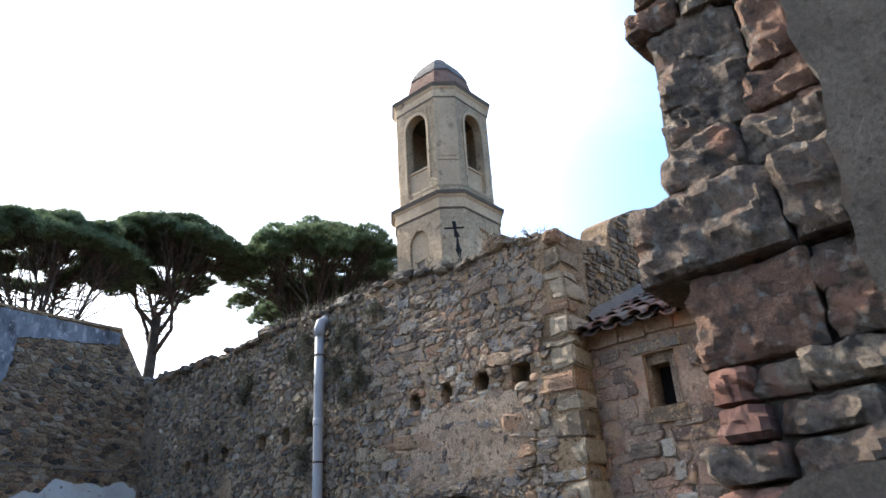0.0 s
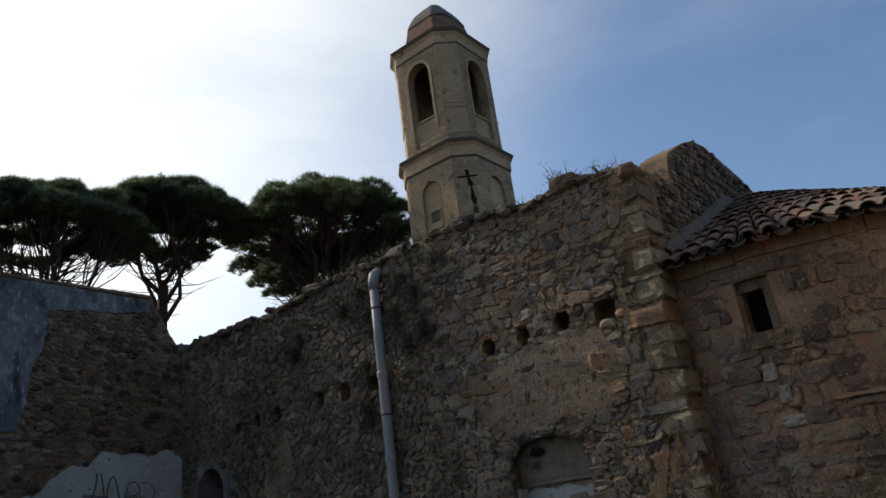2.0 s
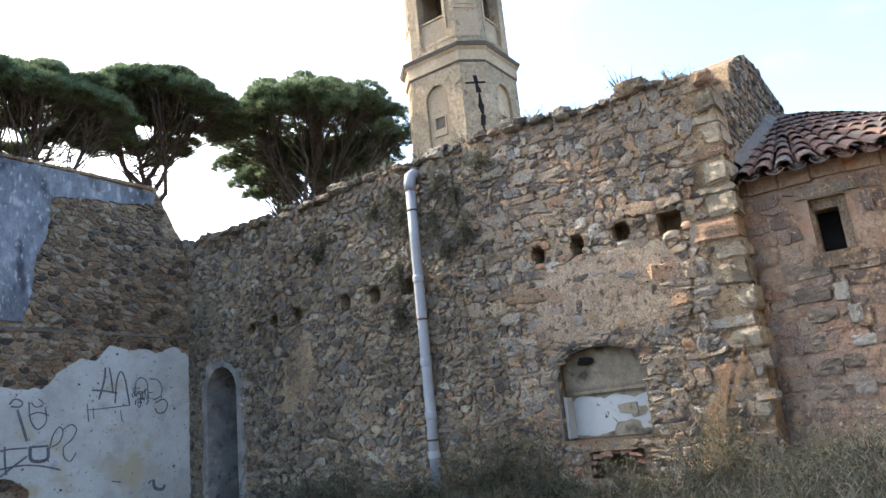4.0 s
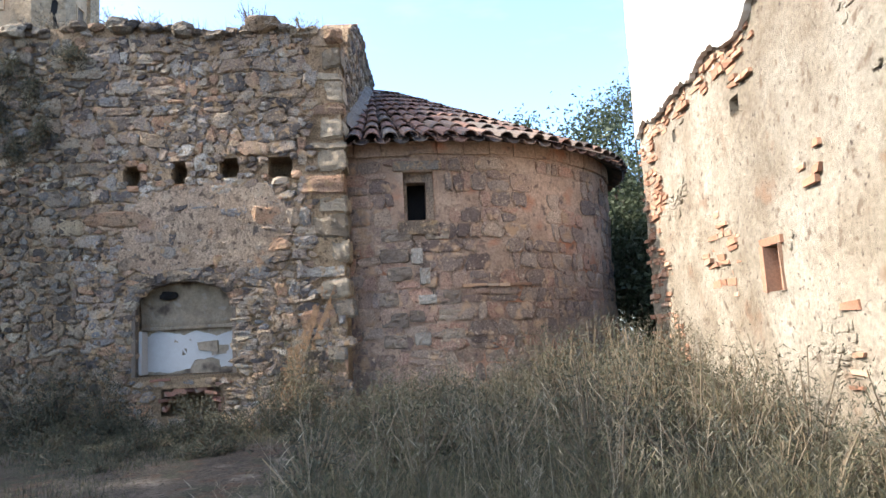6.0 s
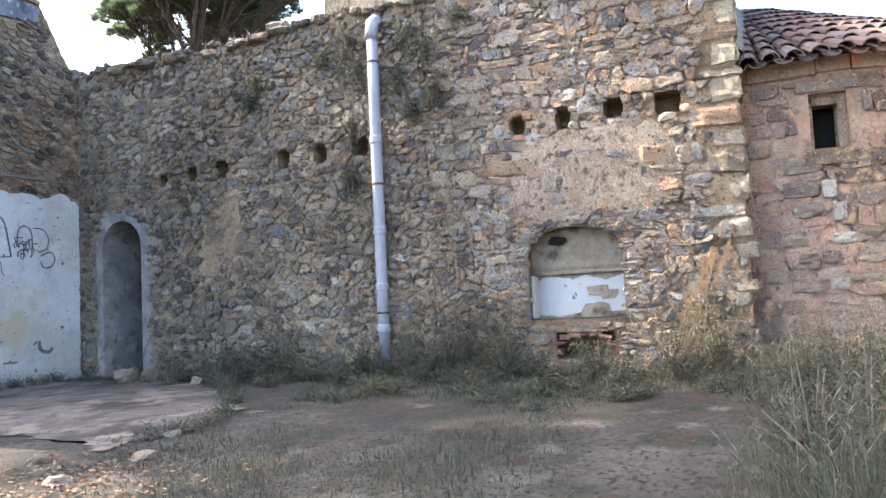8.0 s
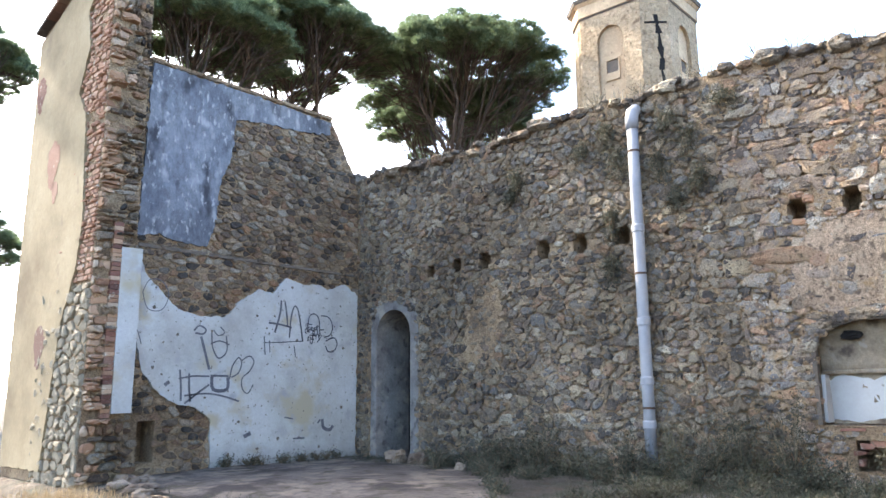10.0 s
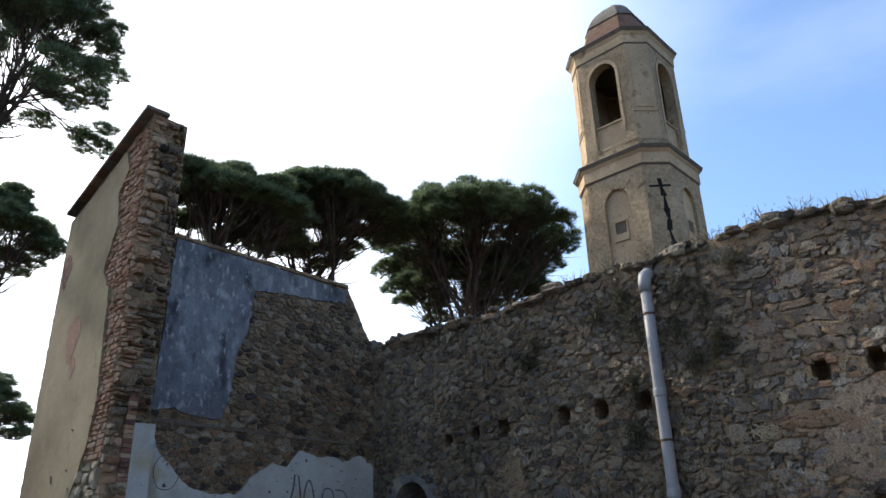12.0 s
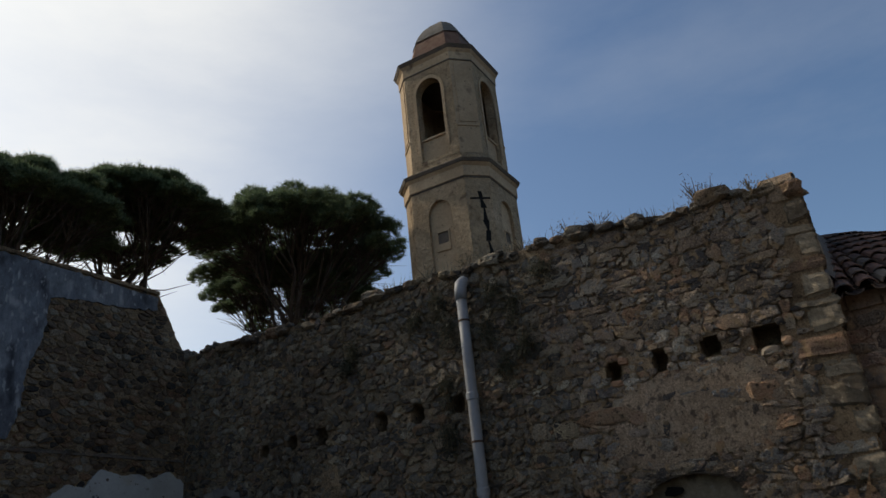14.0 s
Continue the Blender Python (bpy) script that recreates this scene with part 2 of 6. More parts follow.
M["jamb_render"] = material("grey_rough_render", [(0.077, 0.065, 0.054), (0.118, 0.101, 0.083), (0.159, 0.135, 0.113)], 5.0, 70, 0.96, 1.0, 0.05, spread=0.6, spots=[((0.142, 0.081, 0.045), 4.0, 0.63), ((0.053, 0.043, 0.035), 24.0, 0.6)])
# dark mortar; also stands for shade on the tower, niche arch and apse crack
M["mortar_and_shade_dark"] = material("dark_mortar_and_shade", [(0.10, 0.085, 0.07), (0.17, 0.13, 0.10)], 4, 40, 0.97, 0.9, 0.03, spread=0.4)
M["white_plaster"] = material("white_limewash", [(0.303, 0.287, 0.258), (0.377, 0.369, 0.344), (0.418, 0.414, 0.398)], 1.4, 18, 0.9, 0.35, 0.012, spread=0.14, spots=[((0.139, 0.127, 0.111), 15.0, 0.64), ((0.344, 0.299, 0.213), 1.6, 0.58), ((0.287, 0.279, 0.271), 3.5, 0.6)], band=((0.197, 0.193, 0.180), 2, 0.12, 0.5), tone=0.1)
M["niche_white"] = material("niche_limewash", [(0.332, 0.314, 0.290), (0.398, 0.385, 0.365)], 3, 22, 0.9, 0.3, 0.008, spread=0.07, spots=((0.180, 0.148, 0.117), 10.0, 0.67))
M["niche_grey"] = material("niche_old_plaster", [(0.134, 0.102, 0.070), (0.244, 0.190, 0.133), (0.185, 0.150, 0.114)], 3, 25, 0.95, 0.5, 0.015, spread=0.35, spots=[((0.076, 0.056, 0.042), 4.0, 0.58), ((0.252, 0.216, 0.175), 9.0, 0.6)])
M["door_plaster"] = material("grey_blue_plaster", [(0.110, 0.098, 0.088), (0.185, 0.166, 0.150), (0.255, 0.232, 0.208)], 2.5, 22, 0.93, 0.5, 0.015, spread=0.3, spots=[((0.088, 0.076, 0.070), 7.0, 0.57), ((0.265, 0.233, 0.189), 4.0, 0.56)], tone=0.2)
M["blue_plaster"] = material("blue_grey_limewash", [(0.073, 0.077, 0.089), (0.128, 0.134, 0.150), (0.188, 0.193, 0.203)], 1.3, 16, 0.92, 0.6, 0.025, spread=0.5, spots=[((0.27, 0.27, 0.275), 5.0, 0.60), ((0.043, 0.043, 0.049), 3.0, 0.56), ((0.30, 0.297, 0.292), 14.0, 0.59)], tone=0.35, stretch=0.55)
M["ochre_plaster"] = material("ochre_render", [(0.172, 0.122, 0.069), (0.250, 0.187, 0.108), (0.313, 0.242, 0.148)], 0.9, 16, 0.93, 0.35, 0.012, spread=0.15, spots=((0.172, 0.122, 0.079), 2.4, 0.66))
M["building_render"] = material("old_lime_render", [(0.231, 0.179, 0.122), (0.338, 0.287, 0.220), (0.405, 0.366, 0.301)], 1.1, 17, 0.95, 1.0, 0.08, spread=0.45, spots=[((0.280, 0.179, 0.117), 2.0, 0.60), ((0.198, 0.150, 0.110), 9.0, 0.60), ((0.108, 0.083, 0.069), 22.0, 0.62)], tone=0.2)
M["building_stone"] = material("pale_rubble", [(0.216, 0.159, 0.100), (0.276, 0.218, 0.148), (0.315, 0.262, 0.188), (0.249, 0.181, 0.114)], 1.3, 16, 0.95, 1.0, 0.05, "island", 0.4, [((0.302, 0.246, 0.171), 6.0, 0.50)])
M["building_white"] = material("white_render", [(0.482, 0.464, 0.433), (0.578, 0.569, 0.543)], 1.0, 15, 0.92, 0.35, 0.012, spread=0.08, spots=((0.350, 0.324, 0.289), 5.0, 0.70))
M["tower"] = material("tower_render", [(0.315, 0.221, 0.134), (0.430, 0.312, 0.195), (0.509, 0.372, 0.242)], 1.0, 12, 0.94, 1.0, 0.06, spread=0.5, spots=[((0.201, 0.135, 0.087), 2.6, 0.60), ((0.145, 0.103, 0.071), 14.0, 0.62)], cracks=8.0, tone=0.2)
M["tower_smooth"] = material("tower_smooth_render", [(0.362, 0.253, 0.157), (0.488, 0.353, 0.224)], 1.3, 14, 0.94, 0.6, 0.03, spread=0.26, spots=[((0.188, 0.130, 0.087), 2.6, 0.60), ((0.132, 0.093, 0.067), 12.0, 0.64)], tone=0.2)
M["tower_trim"] = material("tower_cornice_stone", [(0.13, 0.11, 0.09), (0.26, 0.22, 0.175), (0.36, 0.31, 0.25)], 3.0, 20, 0.94, 0.5, 0.015, spread=0.25, spots=((0.16, 0.14, 0.12), 3.2, 0.6))
M["dome"] = material("dome_brick_tiles", [(0.13, 0.07, 0.05), (0.20, 0.115, 0.08), (0.18, 0.13, 0.10)], 3.0, 26, 0.94, 0.6, 0.015, spread=0.3, cracks=9.0)
M["pipe"] = material("weathered_pvc", [(0.188, 0.188, 0.200), (0.238, 0.238, 0.250), (0.269, 0.266, 0.272)], 2.2, 20, 0.55, 0.08, 0.004, spread=0.10, spots=((0.150, 0.138, 0.126), 6.0, 0.68))
# near-black colour that stands for shade in openings, holes and the tower crack
M["dark"] = material("shade_black", [(0.008, 0.007, 0.007), (0.02, 0.017, 0.015)], 3, 20, 0.97, 0.4)
M["iron"] = material("rusty_iron", [(0.05, 0.035, 0.03), (0.10, 0.055, 0.035)], 8, 40, 0.8, 0.3, 0.004, metal=0.3)
M["ink"] = material("black_spray_paint", [(0.05, 0.05, 0.06), (0.13, 0.13, 0.14)], 9, 60, 0.7, 0)
M["bark"] = material("pine_bark", [(0.04, 0.032, 0.027), (0.075, 0.056, 0.045), (0.11, 0.085, 0.07)], 4, 24, 0.95, 0.8, 0.03, cracks=12)
M["ground"] = material("dry_earth", [(0.048, 0.038, 0.029), (0.080, 0.064, 0.049), (0.127, 0.106, 0.085)], 0.9, 18, 0.97, 1.0, 0.06, spread=0.6, spots=[((0.045, 0.044, 0.027), 1.4, 0.52), ((0.078, 0.049, 0.032), 5.0, 0.54), ((0.172, 0.145, 0.113), 2.2, 0.62), ((0.029, 0.023, 0.017), 22.0, 0.55), ((0.163, 0.136, 0.109), 30.0, 0.62)], tone=0.35)
M["slab"] = material("worn_concrete", [(0.064, 0.047, 0.038), (0.106, 0.081, 0.064), (0.170, 0.131, 0.102)], 1.3, 14, 0.92, 0.8, 0.03, spread=0.5, spots=[((0.047, 0.034, 0.028), 1.5, 0.52), ((0.197, 0.147, 0.108), 2.3, 0.53), ((0.055, 0.044, 0.026), 5.0, 0.55), ((0.034, 0.026, 0.020), 22.0, 0.62)], tone=0.35)
M["rock"] = material("pale_boulder", [(0.128, 0.088, 0.061), (0.197, 0.144, 0.102), (0.276, 0.210, 0.155)], 5, 30, 0.93, 0.8, 0.025, "object", 0.4, [((0.099, 0.067, 0.044), 7.0, 0.57)])


def leaf_material(name, stops, translucent=0.25, rough=0.6):
    m = material(name, stops, 0.9, 6, rough, 0, vary="island", spread=0.3)
    n, l = m.node_tree.nodes, m.node_tree.links
    b = n["Principled BSDF"]
    tr = n.new("ShaderNodeBsdfTranslucent")
    l.new(b.inputs["Base Color"].links[0].from_socket, tr.inputs["Color"])
    mx = n.new("ShaderNodeMixShader")
    mx.inputs[0].default_value = translucent
    l.new(b.outputs[0], mx.inputs[1])
    l.new(tr.outputs[0], mx.inputs[2])
    l.new(mx.outputs[0], n["Material Output"].inputs["Surface"])
    return m


M["needles"] = leaf_material("pine_needles", [(0.070, 0.105, 0.056), (0.112, 0.155, 0.080), (0.16, 0.20, 0.108)], 0.5)
M["leaves"] = leaf_material("oak_leaves", [(0.03, 0.042, 0.023), (0.055, 0.072, 0.038), (0.085, 0.10, 0.06)], 0.3)
M["grass"] = leaf_material("dry_grass", [(0.057, 0.059, 0.030), (0.107, 0.092, 0.057), (0.158, 0.130, 0.084), (0.076, 0.078, 0.039), (0.126, 0.104, 0.069)], 0.3, 0.7)
M["weed"] = leaf_material("grey_green_weeds", [(0.036, 0.037, 0.025), (0.057, 0.059, 0.037), (0.092, 0.081, 0.056)], 0.25, 0.7)
M["straw"] = leaf_material("straw_stalks", [(0.12, 0.105, 0.075), (0.17, 0.15, 0.11), (0.26, 0.23, 0.17)], 0.2, 0.7)
M["gold_straw"] = leaf_material("golden_straw", [(0.17, 0.12, 0.065), (0.25, 0.18, 0.10), (0.33, 0.25, 0.15)], 0.2, 0.7)
M["litter"] = leaf_material("fallen_leaves", [(0.16, 0.075, 0.04), (0.24, 0.125, 0.07), (0.12, 0.08, 0.055), (0.30, 0.19, 0.12)], 0.1, 0.8)
M["twig"] = leaf_material("dry_twigs", [(0.10, 0.075, 0.05), (0.18, 0.14, 0.09)], 0.1, 0.8)

# ---------------------------------------------------------------- building blocks


def link_mesh(name, verts, faces, mats, parent=None, label="", smooth=False, index=None, kind=""):
    me = bpy.data.meshes.new(name)
    me.from_pydata(verts, [], faces)
    for m in (mats if isinstance(mats, (list, tuple)) else [mats]):
        me.materials.append(m)
    if index is not None:
        me.polygons.foreach_set("material_index", index)
    if smooth:
        me.polygons.foreach_set("use_smooth", [True] * len(me.polygons))
    ob = new(name, me)
    if parent is not None:
        ob.parent = parent
    return tagged(ob, label, kind=kind)


def part(name, bm, mat, parent=None, label="", smooth=False):
    me = bpy.data.meshes.new(name)
    bm.normal_update()
    bm.to_mesh(me)
    bm.free()
    me.materials.append(mat)
    if smooth:
        me.polygons.foreach_set("use_smooth", [True] * len(me.polygons))
    ob = new(name, me)
    if parent is not None:
        ob.parent = parent
    return tagged(ob, label)


def empty(name, place, label, category, group="", kind=""):
    ob = new(name)
    ob.location = place
    ob.empty_display_size = 0.2
    return tagged(ob, label, category, group, kind)


def box(bm, x0, x1, y0, y1, z0, z1, jit=0.0, rng=random):
    vs = [bm.verts.new((x + rng.uniform(-jit, jit), y + rng.uniform(-jit, jit), z + rng.uniform(-jit, jit)))
          for x in (x0, x1) for y in (y0, y1) for z in (z0, z1)]
    for f in ((0, 1, 3, 2), (4, 6, 7, 5), (0, 4, 5, 1), (2, 3, 7, 6), (0, 2, 6, 4), (1, 5, 7, 3)):
        bm.faces.new([vs[i] for i in f])
    return vs


def clip(poly, px, py, nx, ny):
    """Keep the side of the polygon where (p - P).n <= 0."""
    out = []
    for i in range(len(poly)):
        a, b = poly[i], poly[(i + 1) % len(poly)]
        da = (a[0] - px) * nx + (a[1] - py) * ny
        db = (b[0] - px) * nx + (b[1] - py) * ny
        if da <= 0:
            out.append(a)
        if (da < 0 < db) or (db < 0 < da):
            k = da / (da - db)
            out.append((a[0] + (b[0] - a[0]) * k, a[1] + (b[1] - a[1]) * k))
    return out


def cells(u0, u1, v0, v1, du, dv, seed, drop=0.14, jitter=0.36):
    """An irregular stone pattern: cells of scattered seeds, flattened so that stones lie on their beds."""
    rng = random.Random(seed)
    k = dv / du
    pts, grid = [], {}
    for j in range(-1, int((v1 - v0) / dv) + 2):
        for i in range(-1, int((u1 - u0) / du) + 2):
            if rng.random() < drop:
                continue
            pts.append(((u0 + (i + 0.5 * (j % 2) + rng.uniform(-jitter, jitter)) * du) * k, v0 + (j + rng.uniform(-jitter, jitter)) * dv))
    for i, p in enumerate(pts):
        grid.setdefault((int(p[0] // dv), int(p[1] // dv)), []).append(i)
    for i, (x, y) in enumerate(pts):
        r = dv * 1.5
        poly = [(x - r, y - r), (x + r, y - r), (x + r, y + r), (x - r, y + r)]
        gx, gy = int(x // dv), int(y // dv)
        for a in range(gx - 3, gx + 4):
            for b in range(gy - 3, gy + 4):
                for j in grid.get((a, b), ()):
                    if j != i and poly:
                        qx, qy = pts[j]
                        poly = clip(poly, (x + qx) / 2, (y + qy) / 2, qx - x, qy - y)
        poly = [(min(max(p[0] / k, u0), u1), min(max(p[1], v0), v1)) for p in poly]
        if len(poly) > 2:
            cx, cy = sum(p[0] for p in poly) / len(poly), sum(p[1] for p in poly) / len(poly)
            area = abs(sum(poly[q][0] * poly[(q + 1) % len(poly)][1] - poly[(q + 1) % len(poly)][0] * poly[q][1] for q in range(len(poly)))) / 2
            if area > 0.12 * du * dv:
                yield cx, cy, poly, area, rng


def courses(u0, u1, v0, v1, h0, h1, w0, w1, seed, split=0.24, wobble=0.05, slant=0.045, lost=0.10):
    """Roughly coursed rubble: wavy beds, stones of uneven width, some split into two thin ones."""
    rng = random.Random(seed)
    beds = [v0 - 0.05]
    while beds[-1] < v1 + 0.05:
        beds.append(beds[-1] + rng.uniform(h0, h1))

    def bed(k, u):
        return beds[k] + wobble * noise.noise(Vector((u * 1.9, k * 0.61, seed))) + 0.5 * wobble * noise.noise(Vector((u * 6.0, k * 2.3, seed)))
    for k in range(len(beds) - 1):
        u = u0 - rng.uniform(0, w0)
        s0 = 0.0
        while u < u1:
            w = rng.uniform(w0, w1) * (0.7 + 0.6 * rng.random()) if rng.random() < 0.72 else rng.uniform(w0 * 0.5, w0 * 1.1)
            s1 = rng.uniform(-slant, slant) * min(1.0, w / 0.2)
            a, b = max(u, u0), min(u + w, u1)
            if b - a > 0.035 and rng.random() > lost:
                lo0, lo1, hi0, hi1 = bed(k, a), bed(k, b), bed(k + 1, a), bed(k + 1, b)
                m = (a + b) / 2
                q = [(a + s0, lo0), (m, bed(k, m)), (b + s1, lo1), (b - s1, hi1), (m, bed(k + 1, m)), (a - s0, hi0)]
                if rng.random() < split and w > 1.2 * w0:
                    f = rng.uniform(0.35, 0.65)
                    ml, mr = (a, lo0 + (hi0 - lo0) * f), (b, lo1 + (hi1 - lo1) * (f + rng.uniform(-.12, .12)))
                    out = [[q[0], q[1], q[2], mr, ml], [ml, mr, q[3], q[4], q[5]]]
                else:
                    out = [q]
                for p in out:
                    p = [(min(max(x, u0), u1), min(max(y, v0), v1)) for x, y in p]
                    area = abs(sum(p[t][0] * p[(t + 1) % len(p)][1] - p[(t + 1) % len(p)][0] * p[t][1] for t in range(len(p)))) / 2
                    if area > 0.0012:
                        yield sum(x for x, y in p) / len(p), sum(y for x, y in p) / len(p), p, area, rng
            u += w
            s0 = s1


def stone_mesh(poly, cx, cy, joint, proud, rng, place, bed=-0.03):
    """One stone: outline drawn in from the joint, chamfered edge, uneven front."""
    size = math.sqrt(abs(sum(poly[q][0] * poly[(q + 1) % len(poly)][1] - poly[(q + 1) % len(poly)][0] * poly[q][1] for q in range(len(poly)))) / 2)
    k = max(0.55, 1 - joint / max(size, 0.02))
    ring = []
    for i in range(len(poly)):
        a, b, c = poly[i - 1], poly[i], poly[(i + 1) % len(poly)]
        for o in (a, c):
            f = rng.uniform(0.16, 0.36)
            w = k * rng.uniform(0.84, 1.06)
            ring.append((cx + (b[0] + (o[0] - b[0]) * f - cx) * w, cy + (b[1] + (o[1] - b[1]) * f - cy) * w))
        w = k * rng.uniform(0.86, 1.08)
        ring.append((cx + ((b[0] + c[0]) / 2 - cx) * w, cy + ((b[1] + c[1]) / 2 - cy) * w))
    merged = []
    for p in ring:
        if not merged or math.hypot(p[0] - merged[-1][0], p[1] - merged[-1][1]) > 0.12 * size:
            merged.append(p)
    ring = merged
    n = len(ring)
    if n < 3:
        return None
    tilt_u, tilt_v = rng.uniform(-0.14, 0.14), rng.uniform(-0.14, 0.14)
    vs = [place(p[0], p[1], bed) for p in ring]
    for p in ring:
        q = (cx + (p[0] - cx) * 0.96, cy + (p[1] - cy) * 0.96)
        vs.append(place(q[0], q[1], proud * 0.55 + rng.uniform(-0.3, 0.3) * proud))
    for p in ring:
        f = rng.uniform(0.62, 0.86)
        q = (cx + (p[0] - cx) * f, cy + (p[1] - cy) * f)
        vs.append(place(q[0], q[1], proud * rng.uniform(0.7, 1.25) + tilt_u * (q[0] - cx) + tilt_v * (q[1] - cy)))
    vs.append(place(cx, cy, proud * rng.uniform(0.9, 1.25)))
    fs = []
    for i in range(n):
        j = (i + 1) % n
        fs += [(i, j, n + j, n + i), (n + i, n + j, 2 * n + j, 2 * n + i), (2 * n + i, 2 * n + j, 3 * n)]
    return vs, fs


def masonry(parent, stones, place, joint, proud, mats, near, name="stone", limit=300):
    """stones: cells; near(u, v) picks those that stand as pieces of their own; the rest are one mesh of kind stuff."""
    V, F, made = [], [], 0
    for cx, cy, poly, area, rng in stones:
        p = proud * (rng.uniform(0.0, 1.0) + rng.uniform(0.0, 1.1) ** 2)
        got = stone_mesh(poly, cx, cy, joint * rng.uniform(0.6, 1.4), p, rng, place)
        if not got:
            continue
        vs, fs = got
        if near(cx, cy) and made < limit:
            link_mesh(name, vs, fs, mats[0], parent)
            made += 1
        else:
            o = len(V)
            V += vs
            F += [tuple(i + o for i in f) for f in fs]
    if V:
        link_mesh("rubble_stones", V, F, mats[1], parent, "uneven field stones set in earth mortar", kind="stuff")


def wall_body(name, place, us, vs, top, thick, holes, mats, label, rough=0.012, parent=None, seed=0.0):
    """A thick wall seen from its front (depth 0): rough face, holes = (u0, u1, v0, v1, depth); depth >= thick goes through."""
    us = sorted(set([round(u, 3) for u in us] + [round(h[k], 3) for h in holes for k in (0, 1)]))
    vs = sorted(set([round(v, 3) for v in vs] + [round(h[k], 3) for h in holes for k in (2, 3)]))
    V, F = [], []
    nu, nv = len(us), len(vs) + 1

    def inside(u, v):
        return any(h[0] < u < h[1] and h[2] < v < h[3] for h in holes)

    def on_edge(u, v):
        return any(h[0] - 1e-4 <= u <= h[1] + 1e-4 and h[2] - 1e-4 <= v <= h[3] + 1e-4 for h in holes)
    for back in (0, 1):
        for u in us:
            for j in range(nv):
                v = vs[j] if j < nv - 1 else top(u)
                d = -thick if back else (0.0 if on_edge(u, v) else rough * 2 * noise.noise(Vector((u * 3.1 + seed, v * 3.1, seed))) - rough)
                V.append(place(u, v, d))
    half = nu * nv
    through_holes = [h for h in holes if h[4] >= thick]
    for i in range(nu - 1):
        for j in range(nv - 1):
            uc = (us[i] + us[i + 1]) / 2
            vc = (vs[j] + (vs[j + 1] if j + 1 < nv - 1 else top(uc))) / 2
            a, b, c, d = i * nv + j, (i + 1) * nv + j, (i + 1) * nv + j + 1, i * nv + j + 1
            if not inside(uc, vc):
                F.append((a, b, c, d))
            if not any(h[0] < uc < h[1] and h[2] < vc < h[3] for h in through_holes):
                F.append((half + a, half + d, half + c, half + b))
        j = nv - 1
        F.append((i * nv + j, (i + 1) * nv + j, half + (i + 1) * nv + j, half + i * nv + j))
    for i in (0, nu - 1):
        for j in range(nv - 1):
            F.append((i * nv + j, i * nv + j + 1, half + i * nv + j + 1, half + i * nv + j))
    for u0, u1, v0, v1, dep in holes:
        dep = min(dep, thick)
        o = len(V)
        for u, v in ((u0, v0), (u1, v0), (u1, v1), (u0, v1)):
            V.append(place(u, v, 0))
            V.append(place(u, v, -dep))
        for k in range(4):
            a, b = o + 2 * k, o + 2 * ((k + 1) % 4)
            F.append((a, a + 1, b + 1, b))
        if dep < thick:
            F.append((o + 1, o + 3, o + 5, o + 7))
    ob = link_mesh(name, V, F, mats, parent)
    return tagged(ob, label, "wall", kind="structure")


def frange(a, b, step):
    n = max(1, int(round((b - a) / step)))
    return [a + (b - a) * i / n for i in range(n + 1)]


def arch_points(a, spring, rise, n=12):
    return [(-a * math.cos(math.pi * i / n), spring + rise * math.sin(math.pi * i / n)) for i in range(n + 1)]


def arch_slab(place, u0, u1, v0, v1, uc, a, sill, spring, rise, depth, n=12):
    """A flat slab (depth 0 to -depth) with a round-headed opening, as one shell; returns verts and faces."""
    pts = [(uc + x, v) for x, v in arch_points(a, spring, rise, n)]
    quads = []
    if sill > v0:
        quads += [[(p, v0), (q, v0), (q, sill), (p, sill)] for p, q in ((u0, uc - a), (uc - a, uc + a), (uc + a, u1))]
    for p, q in ((u0, uc - a), (uc + a, u1)):
        quads += [[(p, sill), (q, sill), (q, spring), (p, spring)], [(p, spring), (q, spring), (q, v1), (p, v1)]]
    for i in range(n):
        quads.append([pts[i], pts[i + 1], (pts[i + 1][0], v1), (pts[i][0], v1)])
    V, F, seen, rims = [], [], {}, {}

    def at(p):
        k = (round(p[0], 4), round(p[1], 4))
        if k not in seen:
            seen[k] = len(V)
            V.extend((place(p[0], p[1], 0), place(p[0], p[1], -depth)))
        return seen[k]
    for q in quads:
        ids = [at(p) for p in q]
        F.append(tuple(ids))
        F.append(tuple(k + 1 for k in reversed(ids)))
        for x, y in zip(ids, ids[1:] + ids[:1]):
            if (y, x) in rims:
                del rims[(y, x)]
            else:
                rims[(x, y)] = True
    F.extend((x, x + 1, y + 1, y) for x, y in rims)
    return V, F


def ears(pts):
    """Triangles of a simple polygon, by clipping ears."""
    ids = list(range(len(pts)))
    if sum(pts[i - 1][0] * pts[i][1] - pts[i][0] * pts[i - 1][1] for i in ids) < 0:
        ids.reverse()
    out = []

    def cross(o, a, b):
        return (a[0] - o[0]) * (b[1] - o[1]) - (a[1] - o[1]) * (b[0] - o[0])
    guard = 0
    while len(ids) > 3 and guard < 20000:
        for k in range(len(ids)):
            guard += 1
            ia, ib, ic = ids[k - 1], ids[k], ids[(k + 1) % len(ids)]
            a, b, c = pts[ia], pts[ib], pts[ic]
            if cross(a, b, c) <= 1e-12:
                continue
            if any(cross(a, b, pts[q]) > 0 and cross(b, c, pts[q]) > 0 and cross(c, a, pts[q]) > 0 for q in ids if q not in (ia, ib, ic)):
                continue
            out.append((ia, ib, ic))
            ids.pop(k)
            break
        else:
            break
    if len(ids) == 3:
        out.append(tuple(ids))
    return out


